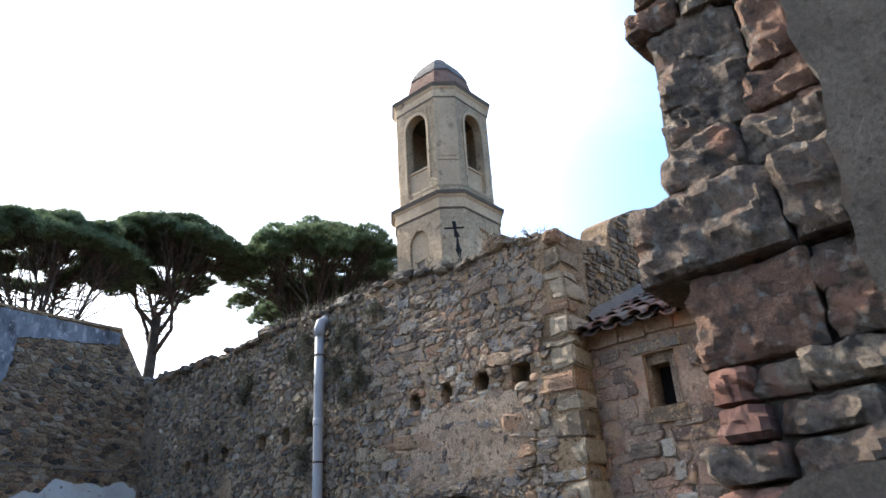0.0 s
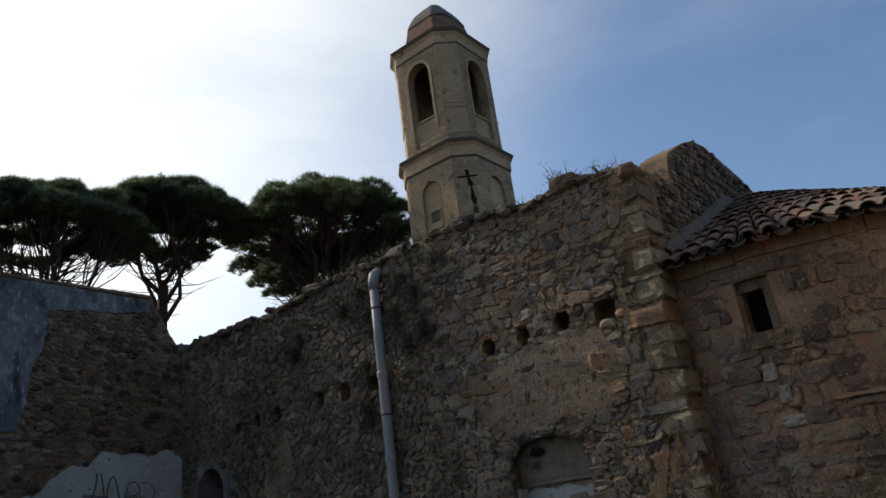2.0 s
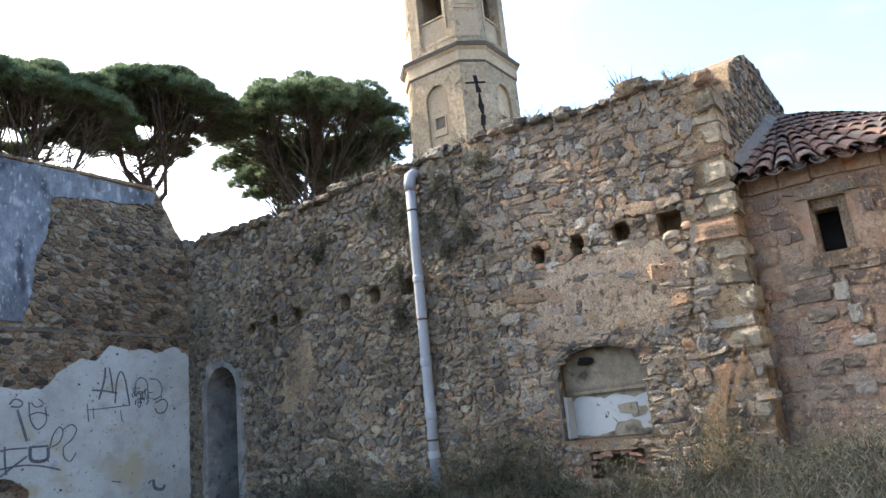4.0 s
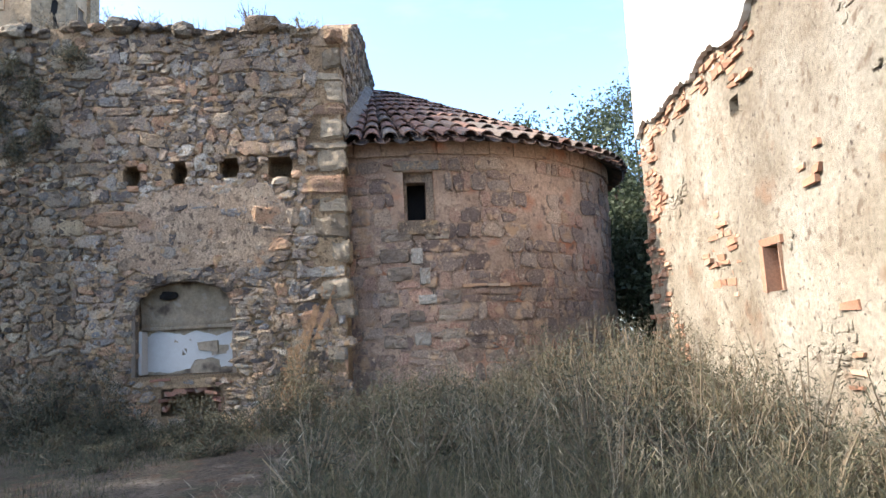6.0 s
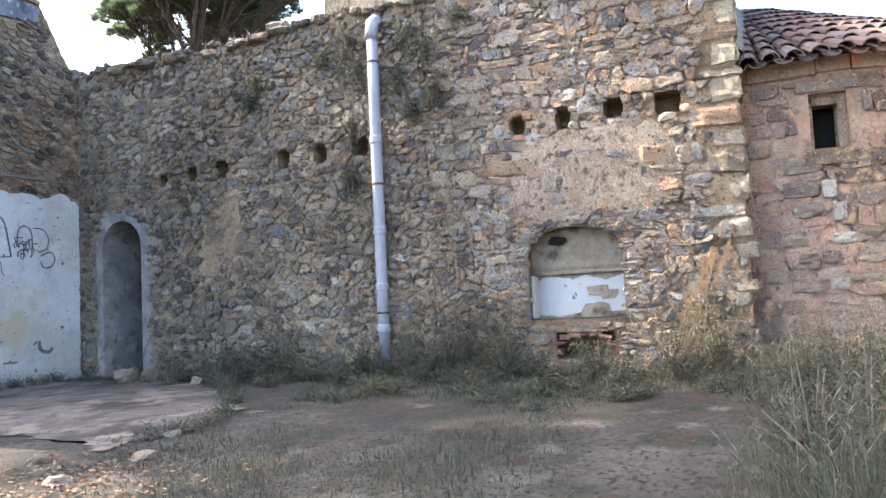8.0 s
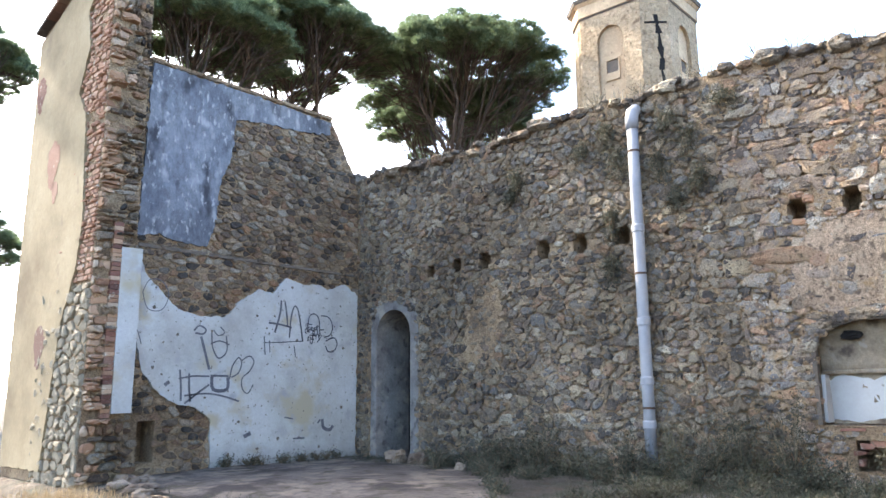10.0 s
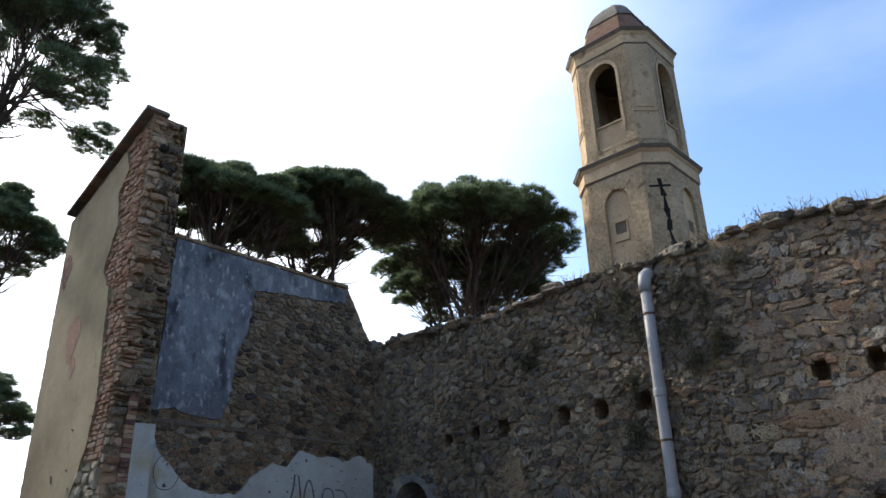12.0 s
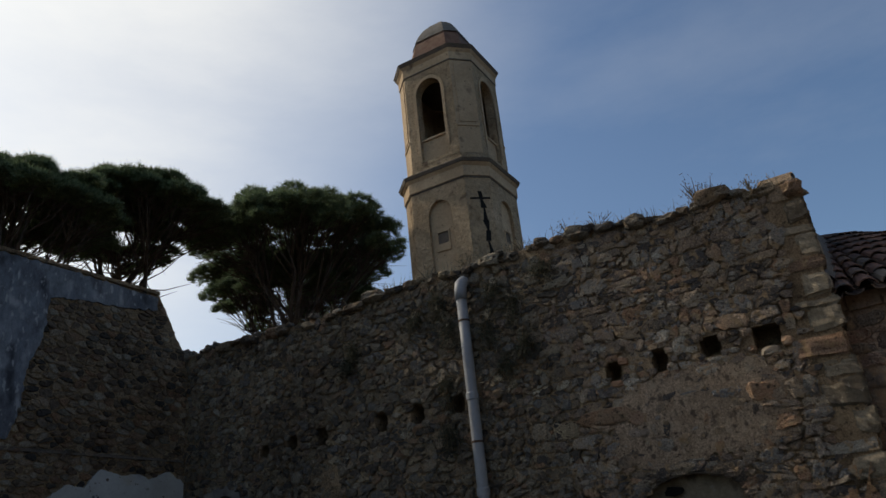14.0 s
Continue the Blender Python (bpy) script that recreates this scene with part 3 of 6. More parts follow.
def patch(name, outline, place, thick, mat, parent, label="", jag=0.03, seed=1, lift=0.0):
    """A plaster coat with a broken edge: outline in (u, v), subdivided and made ragged."""
    rng = random.Random(seed)
    pts = []
    for i in range(len(outline)):
        a, b = outline[i], outline[(i + 1) % len(outline)]
        L = math.hypot(b[0] - a[0], b[1] - a[1])
        n = max(1, int(L / 0.045))
        nx, ny = (b[1] - a[1]) / L, -(b[0] - a[0]) / L
        for k in range(n):
            f = k / n
            edge = min(1.0, 4 * f * (1 - f) * 2)
            o = edge * jag * (0.9 * noise.noise(Vector((f * L * 9, i * 3.7, seed))) + rng.uniform(-0.45, 0.45))
            pts.append((a[0] + (b[0] - a[0]) * f + nx * o, a[1] + (b[1] - a[1]) * f + ny * o))
    bm = bmesh.new()
    front = [bm.verts.new(place(u, v, thick + lift)) for u, v in pts]
    rim = [bm.verts.new(place(u + rng.uniform(-.01, .01), v + rng.uniform(-.01, .01), lift - 0.03)) for u, v in pts]
    n = len(pts)
    for i in range(n):
        j = (i + 1) % n
        bm.faces.new((front[i], rim[i], rim[j], front[j]))
    for t in ears(pts):
        bm.faces.new([front[k] for k in t])
    return part(name, bm, mat, parent, label)


def in_poly(x, y, poly):
    c = False
    for i in range(len(poly)):
        (x1, y1), (x2, y2) = poly[i], poly[i - 1]
        if (y1 > y) != (y2 > y) and x < (x2 - x1) * (y - y1) / (y2 - y1) + x1:
            c = not c
    return c


def tube(bm, pts, radii, sides=8):
    rings = []
    for i, p in enumerate(pts):
        p = Vector(p)
        d = (Vector(pts[min(i + 1, len(pts) - 1)]) - Vector(pts[max(i - 1, 0)])).normalized()
        s = d.cross(Vector((0.3, 0.9, 0.2))).normalized()
        t = d.cross(s)
        rings.append([bm.verts.new(p + (s * math.cos(2 * math.pi * k / sides) + t * math.sin(2 * math.pi * k / sides)) * radii[i]) for k in range(sides)])
    for a, b in zip(rings, rings[1:]):
        for k in range(sides):
            bm.faces.new((a[k], a[(k + 1) % sides], b[(k + 1) % sides], b[k]))
    bm.faces.new(list(reversed(rings[0])))
    bm.faces.new(rings[-1])


def smooth01(x):
    x = min(1.0, max(0.0, x))
    return x * x * (3 - 2 * x)

SLAB = [(3.3, 14.5), (7.45, 14.5), (7.3, 12.6), (6.9, 11.4), (6.3, 10.6), (5.6, 10.0), (4.8, 9.2), (3.9, 8.8), (3.2, 9.2), (3.3, 10.6), (3.1, 12.0), (3.2, 13.2)]


def ground_z(x, y):
    z = 0.14 - 0.42 * smooth01((4.6 - x) / 6.0) - 0.22 * smooth01((3.5 - y) / 4.0) * smooth01((5.0 - x) / 4.0)
    z += 0.25 * smooth01((x - 4.5) / 3.0) * smooth01((3.8 - y) / 3.0)
    return z + 0.035 * noise.noise(Vector((x * 0.7, y * 0.7, 3.0)))


# ---------------------------------------------------------------- ground
def build_ground():
    def lines(c, fine, half):
        near = frange(c - half, c + half, fine)
        out, s, p = [], 0.5, half
        while p < 900:
            p += s
            s *= 1.35
            out.append(p)
        return [c - q for q in reversed(out)] + near + [c + q for q in out]
    xs, ys = lines(4, 0.16, 10), lines(7, 0.16, 10)
    V, F = [], []
    for x in xs:
        for y in ys:
            far = smooth01((math.hypot(x - 4, y - 7) - 14) / 30)
            z = ground_z(x, y) * (1 - far) + 0.012 * noise.noise(Vector((x * 4, y * 4, 1.0)))
            if 3 < x < 8 and 8 < y < 15 and in_poly(5.1 + (x - 5.1) * 1.12, 11.8 + (y - 11.8) * 1.12, SLAB):
                z -= 0.07
            V.append((x, y, z))
    n = len(ys)
    for i in range(len(xs) - 1):
        for j in range(n - 1):
            F.append((i * n + j, (i + 1) * n + j, (i + 1) * n + j + 1, i * n + j + 1))
    tagged(link_mesh("ground", V, F, M["ground"], smooth=True), "dry trodden earth with sparse grass", "ground", kind="structure")


build_ground()

# ---------------------------------------------------------------- long rubble wall (x = 7.52, faces -x)
WX = 7.52
WT = 0.62


def on_long(u, v, d):
    return (WX - d, u, v)


def long_top(u):
    base = 5.13 + 0.06 * math.sin(u * 0.9) - 0.14 * smooth01((4.75 - u) / 0.4)
    return base + 0.07 * noise.noise(Vector((u * 2.3, 1.5, 0))) + 0.05 * noise.noise(Vector((u * 6.1, 4.5, 0)))


HOLES_R = [(6.98, 3.25, .21, .23), (6.40, 3.26, .20, .25), (5.79, 3.30, .24, .24), (5.17, 3.28, .30, .25)]
HOLES_H = [(12.73, 3.18, .20, .20), (12.16, 3.22, .20, .22), (11.59, 3.23, .23, .26), (10.48, 3.25, .22, .27), (9.86, 3.24, .23, .27), (9.22, 3.27, .26, .25), (8.55, 3.22, .11, .13)]
DOOR = (13.02, 14.16, -0.3, 2.78)
NICHE = (5.74, 6.98, 0.83, 2.02)
FIREHOLE = (5.93, 6.63, 0.36, 0.68)
long_holes = [(y - w / 2, y + w / 2, z - h / 2, z + h / 2, 0.34) for y, z, w, h in HOLES_R + HOLES_H]
long_holes += [(*DOOR, WT), (*NICHE, 0.36), (*FIREHOLE, 0.4)]
wall_long = wall_body("wall_east", on_long, frange(4.42, 15.1, 0.2), frange(-0.4, 4.7, 0.2), long_top, WT, long_holes,
                      M["mortar"], "tall rubble stone wall with putlog holes, ruined top", 0.016)


def clear_long(u, v, m=0.03):
    for a, b, c, d, _ in long_holes[:-3] + long_holes[-1:]:
        if a - m < u < b + m and c - m < v < d + m:
            return False
    if abs(u - 6.36) < 0.585 and 0.82 < v < 1.66 + 0.30 * math.sqrt(max(0.0, 1 - ((u - 6.36) / 0.585) ** 2)):
        return False
    return not (abs(u - 13.62) < 0.47 and v < 2.20 + 0.50 * math.sqrt(max(0.0, 1 - ((u - 13.62) / 0.47) ** 2)))


def keep_long(c):
    cx, cy, poly, area, rng = c
    if any(not clear_long(p[0], p[1], 0.0) for p in poly) or not clear_long(cx, cy) or max(p[1] for p in poly) > long_top(cx) + 0.02:
        return False
    if cx < 4.78 and cy > 1.6:
        return False
    # stretch round the niche where mortar still covers the stones
    cover = math.exp(-(((cx - 6.0) / 1.15) ** 2 + ((cy - 2.55) / 0.75) ** 2))
    return noise.noise(Vector((cx * 2.2, cy * 2.2, 7))) * 0.5 + 0.5 > cover * 0.66 - 0.12


def warm_zone(c):
    return c[0] + 0.7 * noise.noise(Vector((c[0] * 0.8, c[1] * 0.8, 2))) < 7.6


all_long = [c for c in list(cells(8.2, 14.55, 0.0, 5.2, 0.17, 0.125, 11, 0.22, 0.46)) + list(courses(4.42, 8.2, 0.0, 5.2, 0.12, 0.24, 0.14, 0.40, 12, 0.24, 0.08, 0.06, 0.08)) if keep_long(c)]
masonry(wall_long, [c for c in all_long if warm_zone(c)], on_long, 0.007, 0.014, (M["warm_object"], M["warm_island"]), lambda u, v: 4.5 < u < 7.3 and 0.6 < v < 3.9, limit=220)
masonry(wall_long, [c for c in all_long if not warm_zone(c)], on_long, 0.032, 0.017, (M["rubble_object"], M["rubble_island"]), lambda u, v: 7.0 < u < 9.5 and 1.2 < v < 3.0, limit=80)
# small chips packed into the joints
chips = [c for c in cells(4.6, 14.5, 0.1, 5.0, 0.10, 0.062, 13, 0.45, 0.48) if keep_long(c)]
masonry(wall_long, [c for c in chips if not warm_zone(c)], on_long, 0.022, 0.011, (M["rubble_object"], M["rubble_island"]), lambda u, v: False)
masonry(wall_long, [c for c in chips if warm_zone(c)], on_long, 0.018, 0.008, (M["warm_object"], M["warm_island"]), lambda u, v: False)
# mortar coat left on the wall beside the niche
patch("mortar_coat", [(7.15, 2.2), (7.0, 2.9), (6.5, 3.08), (5.9, 3.1), (5.3, 3.05), (5.0, 2.6), (5.2, 2.2), (5.5, 2.08), (6.3, 2.10), (6.8, 2.05)], on_long, 0.012, M["mortar_warm"], wall_long, "buff mortar coat worn off the stones", 0.06, 3)
patch("mortar_coat", [(12.1, 1.7), (11.9, 2.6), (11.4, 3.0), (11.2, 2.3), (11.5, 1.6)], on_long, 0.014, M["mortar"], wall_long, "grey mortar coat worn off the stones", 0.05, 4)
patch("mortar_coat", [(4.5, 1.85), (4.68, 1.88), (4.82, 1.5), (5.08, 1.1), (5.30, 0.5), (5.14, 0.3), (5.0, 0.65), (4.88, 1.0), (4.62, 1.45)], on_long, 0.02, M["clay"], wall_long, "orange washed-out clay mortar", 0.12, 5)

# rough grey stones of the eaten-away corner foot
rngf = random.Random(71)
for i in range(26):
    yy, zz = rngf.uniform(4.44, 4.95), rngf.uniform(0.15, 1.55)
    if abs(yy - 4.68) < 0.09 and zz > 0.7:
        continue
    bm = bmesh.new()
    a, b = rngf.uniform(0.07, 0.15), rngf.uniform(0.05, 0.10)
    box(bm, WX - rngf.uniform(0.005, 0.03), WX + 0.1, yy - a, yy + a, zz - b, zz + b, 0.03, rngf)
    bmesh.ops.bevel(bm, geom=bm.edges[:], offset=0.03, segments=2, affect="EDGES")
    part("foot_stone", bm, M["rubble_object"] if i % 2 else M["warm_object"], wall_long)
# dressed corner stones
rngq = random.Random(5)
z, k = 1.65, 0
while z < 4.95:
    h = rngq.uniform(0.13, 0.31)
    L = rngq.uniform(0.30, 0.56) if k % 2 else rngq.uniform(0.16, 0.34)
    D = rngq.uniform(0.24, 0.32) if k % 2 else rngq.uniform(0.36, 0.5)
    bm = bmesh.new()
    box(bm, WX - rngq.uniform(0.0, 0.022), WX + D, 4.385 + rngq.uniform(-0.02, 0.02), 4.42 + L, z + 0.012, z + h - 0.012, 0.026, rngq)
    bmesh.ops.bevel(bm, geom=bm.edges[:], offset=0.024, segments=2, affect="EDGES")
    bmesh.ops.subdivide_edges(bm, edges=[e for e in bm.edges if e.calc_length() > 0.09], cuts=3, use_grid_fill=True)
    for vq in bm.verts:
        vq.co += Vector((-1, -0.7, 0.4)) * 0.03 * noise.fractal(vq.co * 8, 0.9, 2.0, 4)
    part("quoin_stone", bm, M["warm_object"] if k % 4 == 1 else M["quoin"], wall_long, "squared grey-buff corner stone")
    z += h
    k += 1

# cap of loose stones on the wall top
V, F = [], []
rngc = random.Random(8)


def lump(rng, cx, cy, cz, sx, sy, sz, rows=4, cols=7):
    """A rough stone of some 40 faces."""
    vs, fs = [], []
    off = rng.uniform(0, 50)
    for r in range(rows + 1):
        a = math.pi * r / rows - math.pi / 2
        for c in range(cols):
            b = 2 * math.pi * (c + 0.5 * (r % 2)) / cols
            p = Vector((math.cos(a) * math.cos(b), math.cos(a) * math.sin(b), math.sin(a)))
            q = 1 + 0.45 * noise.noise(p * 1.3 + Vector((off, off, 0))) + (0.14 * noise.fractal(p * 3.5 + Vector((off, 0, off)), 0.9, 2.0, 4) if rows > 4 else 0)
            p = Vector([math.copysign(abs(t) ** 0.75, t) for t in p]) * q
            vs.append((cx + p.x * sx, cy + p.y * sy, cz + p.z * sz))
    for r in range(rows):
        for c in range(cols):
            fs.append((r * cols + c, r * cols + (c + 1) % cols, (r + 1) * cols + (c + 1) % cols, (r + 1) * cols + c))
    return vs, fs


u = 4.45
while u < 14.6:
    for row in range(3):
        s = rngc.uniform(0.05, 0.12) if rngc.random() < 0.88 else rngc.uniform(0.12, 0.17)
        vs, fs = lump(rngc, WX + 0.02 + row * 0.2 + rngc.uniform(-0.04, 0.08), u + rngc.uniform(-.06, .06), long_top(u) - 0.025 + rngc.uniform(-0.04, 0.05), s, s * rngc.uniform(0.8, 1.5), s * rngc.uniform(0.45, 0.85), 5, 9)
        o = len(V)
        V += vs
        F += [tuple(i + o for i in f) for f in fs]
    u += rngc.uniform(0.1, 0.2)
link_mesh("capping_stones", V, F, M["rubble_island"], wall_long, "loose lichened stones along the ruined top", kind="stuff")

# arched doorway: plastered arch ring and reveal
door_1 = empty("door_1", (WX, 13.6, 0.15), "narrow round-headed doorway with plastered reveal, no leaf", "doorway", kind="structure")
V, F = arch_slab(on_long, DOOR[0] - 0.005, DOOR[1] + 0.005, DOOR[2], DOOR[3], 13.62, 0.41, DOOR[2] + 0.01, 2.20, 0.43, 0.80, 14)
link_mesh("door_surround", V, F, M["door_plaster"], door_1, "grey plastered arch and jambs").location = (0.0, 0.0, 0.0)
for o in door_1.children:
    o.matrix_parent_inverse = Matrix.Translation((-WX, -13.6, -0.15))
# box added behind the doorway, coloured near-black for its darkness
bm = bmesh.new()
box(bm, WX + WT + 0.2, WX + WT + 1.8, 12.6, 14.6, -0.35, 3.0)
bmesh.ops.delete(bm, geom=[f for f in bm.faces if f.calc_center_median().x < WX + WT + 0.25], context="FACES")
tagged(part("passage", bm, M["dark"]), "passage behind the doorway, darkness put into its near-black colour", "passage", kind="structure")
bm = bmesh.new()
tube(bm, [(WX + 0.12, 13.20, 0.2), (WX + 0.12, 13.20, 1.95)], [0.03, 0.03], 8)
box(bm, WX + 0.1, WX + 0.16, 13.18, 13.32, 1.72, 1.80)
o = part("door_post", bm, M["iron"])
tagged(o, "dark rusted post in the doorway reveal", "post")

# hearth niche
niche = empty("hearth_niche", (WX, 6.36, 0.83), "bricked hearth niche, grey hood above, flaking white below", "niche")


def hang(ob, piece):
    """Put ob under a part that stands in world axes."""
    ob.parent = piece
    ob.matrix_parent_inverse = Matrix.Identity(4)
    return ob


def under(ob, top):
    ob.parent = top
    ob.matrix_parent_inverse = top.matrix_basis.inverted() if top.matrix_basis != Matrix.Identity(4) else Matrix.Translation(-top.location)
    return ob


# arch coloured dark to stand for the shade under its soffit
V, F = arch_slab(on_long, NICHE[0], NICHE[1], NICHE[2], NICHE[3], 6.36, 0.575, NICHE[2] + 0.001, 1.66, 0.28, 0.10, 14)
under(link_mesh("arch", V, F, M["mortar_and_shade_dark"]), niche)
bm = bmesh.new()
rows = []
for i in range(9):       # the hood curves forward towards the top
    f = i / 8
    zz = 1.42 + 0.56 * f
    rows.append([bm.verts.new((WX + 0.26 - 0.12 * f ** 2 + 0.01 * noise.noise(Vector((yy * 5, zz * 5, 0))), yy, zz)) for yy in frange(5.76, 6.96, 0.15)])
for a, b in zip(rows, rows[1:]):
    for i in range(len(a) - 1):
        bm.faces.new((a[i], b[i], b[i + 1], a[i + 1]))
low = [bm.verts.new((WX + 0.29, v.co.y, 1.40)) for v in rows[0]]
for i in range(len(low) - 1):
    bm.faces.new((low[i], rows[0][i], rows[0][i + 1], low[i + 1]))
under(part("hood", bm, M["niche_grey"], smooth=True), niche)
bm = bmesh.new()
box(bm, WX + 0.28, WX + 0.355, 5.745, 6.975, 0.84, 1.41)
panel = under(part("back_panel", bm, M["niche_grey"]), niche)


def niche_back(u, v, d):
    return (WX + 0.28 - d, u, v)


hang(patch("limewash", [(6.90, 0.88), (6.92, 1.30), (6.75, 1.37), (6.45, 1.30), (6.30, 1.36), (6.05, 1.28), (5.82, 1.36), (5.79, 0.92), (6.0, 0.90), (6.02, 0.99), (6.1, 1.02), (6.32, 1.0), (6.38, 0.90), (6.6, 0.86)], niche_back, 0.008, M["niche_white"], None, "flaking white limewash", 0.02, 6), panel)
for a, b, c, d in ((6.28, 6.02, 1.10, 1.22), (6.12, 5.9, 1.06, 1.17), (6.47, 6.43, 1.08, 1.14), (6.56, 6.53, 1.22, 1.25)):
    bm = bmesh.new()
    box(bm, WX + 0.264, WX + 0.285, b, a, c, d, 0.018, rngq)
    hang(part("bare_patch", bm, M["niche_grey"]), panel)
# thin dark brick courses left under the sill, half fallen out
for row, zz in enumerate((0.705, 0.765)):
    yy = 5.78 + 0.1 * row
    while yy < 6.85:
        L = rngq.uniform(0.16, 0.27)
        if rngq.random() > 0.3:
            bm = bmesh.new()
            box(bm, WX + rngq.uniform(-0.004, 0.03), WX + 0.14, yy, yy + L, zz, zz + rngq.uniform(0.04, 0.052), 0.014, rngq)
            under(part("brick", bm, M["dark_brick"]), niche)
        yy += L + 0.012
for i in range(9):
    a = math.pi * (i + 0.5) / 9
    cx, cz = 6.28 - 0.38 * math.cos(a), 0.40 + 0.28 * math.sin(a)
    bm = bmesh.new()
    box(bm, WX + rngq.uniform(0.0, 0.03), WX + 0.2, cx - 0.07, cx + 0.07, cz - 0.03, cz + 0.03, 0.024, rngq)
    under(part("brick", bm, M["dark_brick"]), niche)
# rough stones set round the head and sides of the niche
rngn = random.Random(61)
for i in range(15):
    a = math.pi * (i + 0.5) / 15
    cx, cz = 6.36 - 0.655 * math.cos(a), 1.66 + 0.355 * math.sin(a)
    vs, fs = lump(rngn, WX + 0.03, cx, cz, 0.065, 0.095 + 0.05 * rngn.random(), 0.06 + 0.03 * rngn.random(), 6, 10)
    under(link_mesh("head_stone", vs, fs, M["rubble_object"] if i % 3 else M["warm_object"]), niche)
for side in (-1, 1):
    zz = 0.88
    while zz < 1.66:
        h = rngn.uniform(0.05, 0.11)
        vs, fs = lump(rngn, WX + 0.035, 6.36 + side * (0.69 + rngn.uniform(-0.02, 0.04)), zz + h / 2, 0.055, 0.10 + 0.04 * rngn.random(), h * 0.55, 6, 10)
        under(link_mesh("jamb_stone", vs, fs, M["warm_object"] if rngn.random() < 0.6 else M["rubble_object"]), niche)
        zz += h
# flue hole broken through the hood: a near-black lump stands for its shade
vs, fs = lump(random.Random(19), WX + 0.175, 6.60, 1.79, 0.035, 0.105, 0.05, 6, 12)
under(link_mesh("flue_hole", vs, fs, M["dark"], None, "hole in the hood, its shade put in as a near-black lump"), niche)
bm = bmesh.new()
box(bm, WX + 0.225, WX + 0.30, 5.78, 6.94, 1.375, 1.42, 0.01, rngn)
under(part("hood_ledge", bm, M["niche_grey"]), niche)
# whitened reveal of the niche
bm = bmesh.new()
box(bm, WX + 0.09, WX + 0.275, 6.895, 6.935, 0.86, 1.36, 0.012, rngn)
under(part("whitened_jamb", bm, M["niche_white"]), niche)
# long tilted stone and red brick lining by the putlog holes
vs, fs = lump(random.Random(3), WX + 0.01, 7.22, 2.72, 0.07, 0.42, 0.10)
link_mesh("slanting_stone", vs, fs, M["rubble_object"], wall_long)
for k, (y, z, w, h) in enumerate(HOLES_R + HOLES_H):
    r = random.Random(900 + k)
    for q in range(6):
        a = (0.6, 2.5, 3.8, 5.6, 1.57, 4.71)[q] + r.uniform(-0.15, 0.15)
        s = r.uniform(0.045, 0.065)
        o = 0.76 if q < 4 else 0.70
        vs, fs = lump(r, WX + r.uniform(0.01, 0.04), y + math.cos(a) * w * o, z + math.sin(a) * h * o, 0.05, s * (1.1 if q < 4 else 2.0), s * 0.9, 6, 10)
        link_mesh("stone", vs, fs, M["brick_object"] if (k == 3 and q in (2, 3, 5)) or (k in (0, 1) and q in (1, 5)) else M["warm_object"] if k < 4 else M["rubble_object"], wall_long)

# ---------------------------------------------------------------- return wall beside the apse (y = 4.45, faces -y)
RY = 4.45


def on_return(u, v, d):
    return (u, RY - d, v)


def return_top(u):
    pts = ((7.5, 5.02), (8.2, 5.10), (8.9, 5.22), (9.08, 5.25), (9.12, 5.66), (9.9, 6.12), (10.6, 6.42), (11.2, 6.48), (12.2, 6.40), (13.4, 6.3), (14.5, 6.0))
    for (a, b), (c, d) in zip(pts, pts[1:]):
        if u <= c:
            return b + (d - b) * max(0, (u - a)) / (c - a) + 0.05 * noise.noise(Vector((u * 4, 0, 9)))
    return 6.0


wall_return = wall_body("wall_north_of_apse", on_return, frange(WX + WT * 0 + 0.03, 14.0, 0.16), frange(0, 4.6, 0.3), return_top, 0.5, [], M["mortar"],
                        "ruined cross wall with remains of plaster above the apse roof", 0.03)
st = [c for c in courses(7.6, 13.9, 3.2, 6.5, 0.09, 0.18, 0.12, 0.32, 21) if max(p[1] for p in c[2]) < return_top(c[0]) - 0.02]
masonry(wall_return, st, on_return, 0.03, 0.012, (M["rubble_object"], M["rubble_island"]), lambda u, v: v > 4.2 and u < 9, limit=60)
bm = bmesh.new()
box(bm, 9.07, 9.11, RY + 0.12, RY + 0.36, 5.25, 5.46, 0.04, rngq)
part("plaster_patch", bm, M["mortar_warm"], wall_return, "white plaster left on the broken wall end")

# ---------------------------------------------------------------- apse
AC, AR, AZ = (11.10, 3.70), 3.22, 3.52


def on_apse(u, v, d):
    a = u / AR
    r = AR + d + 0.10 * smooth01((1.6 - v) / 1.6)
    return (AC[0] + math.cos(a) * r, AC[1] + math.sin(a) * r, v)


A0, A1 = radians(163) * AR, radians(300) * AR
WINU = math.atan2(3.52 - AC[1], 7.95 - AC[0]) % (2 * math.pi) * AR
window_hole = (WINU - 0.19, WINU + 0.19, 2.60, 3.22, 0.46)
apse = wall_body("wall_apse", on_apse, frange(A0, A1, 0.16), frange(-0.3, 3.4, 0.2), lambda u: AZ + 0.14, 0.5, [window_hole], M["mortar_apse"],
                 "curved apse wall of squared reddish blocks and old render", 0.014)


def keep_apse(c):
    cx, cy, poly, area, rng = c
    if any(window_hole[0] - 0.03 < p[0] < window_hole[1] + 0.03 and 2.56 < p[1] < 3.26 for p in poly) or max(p[1] for p in poly) > 3.47:
        return False
    cover = 0.75 * smooth01((cx - WINU - 0.3) / 0.8) * smooth01((cy - 1.7) / 0.6)
    return noise.noise(Vector((cx * 1.7, cy * 1.7, 17))) * 0.5 + 0.5 > cover * 0.6


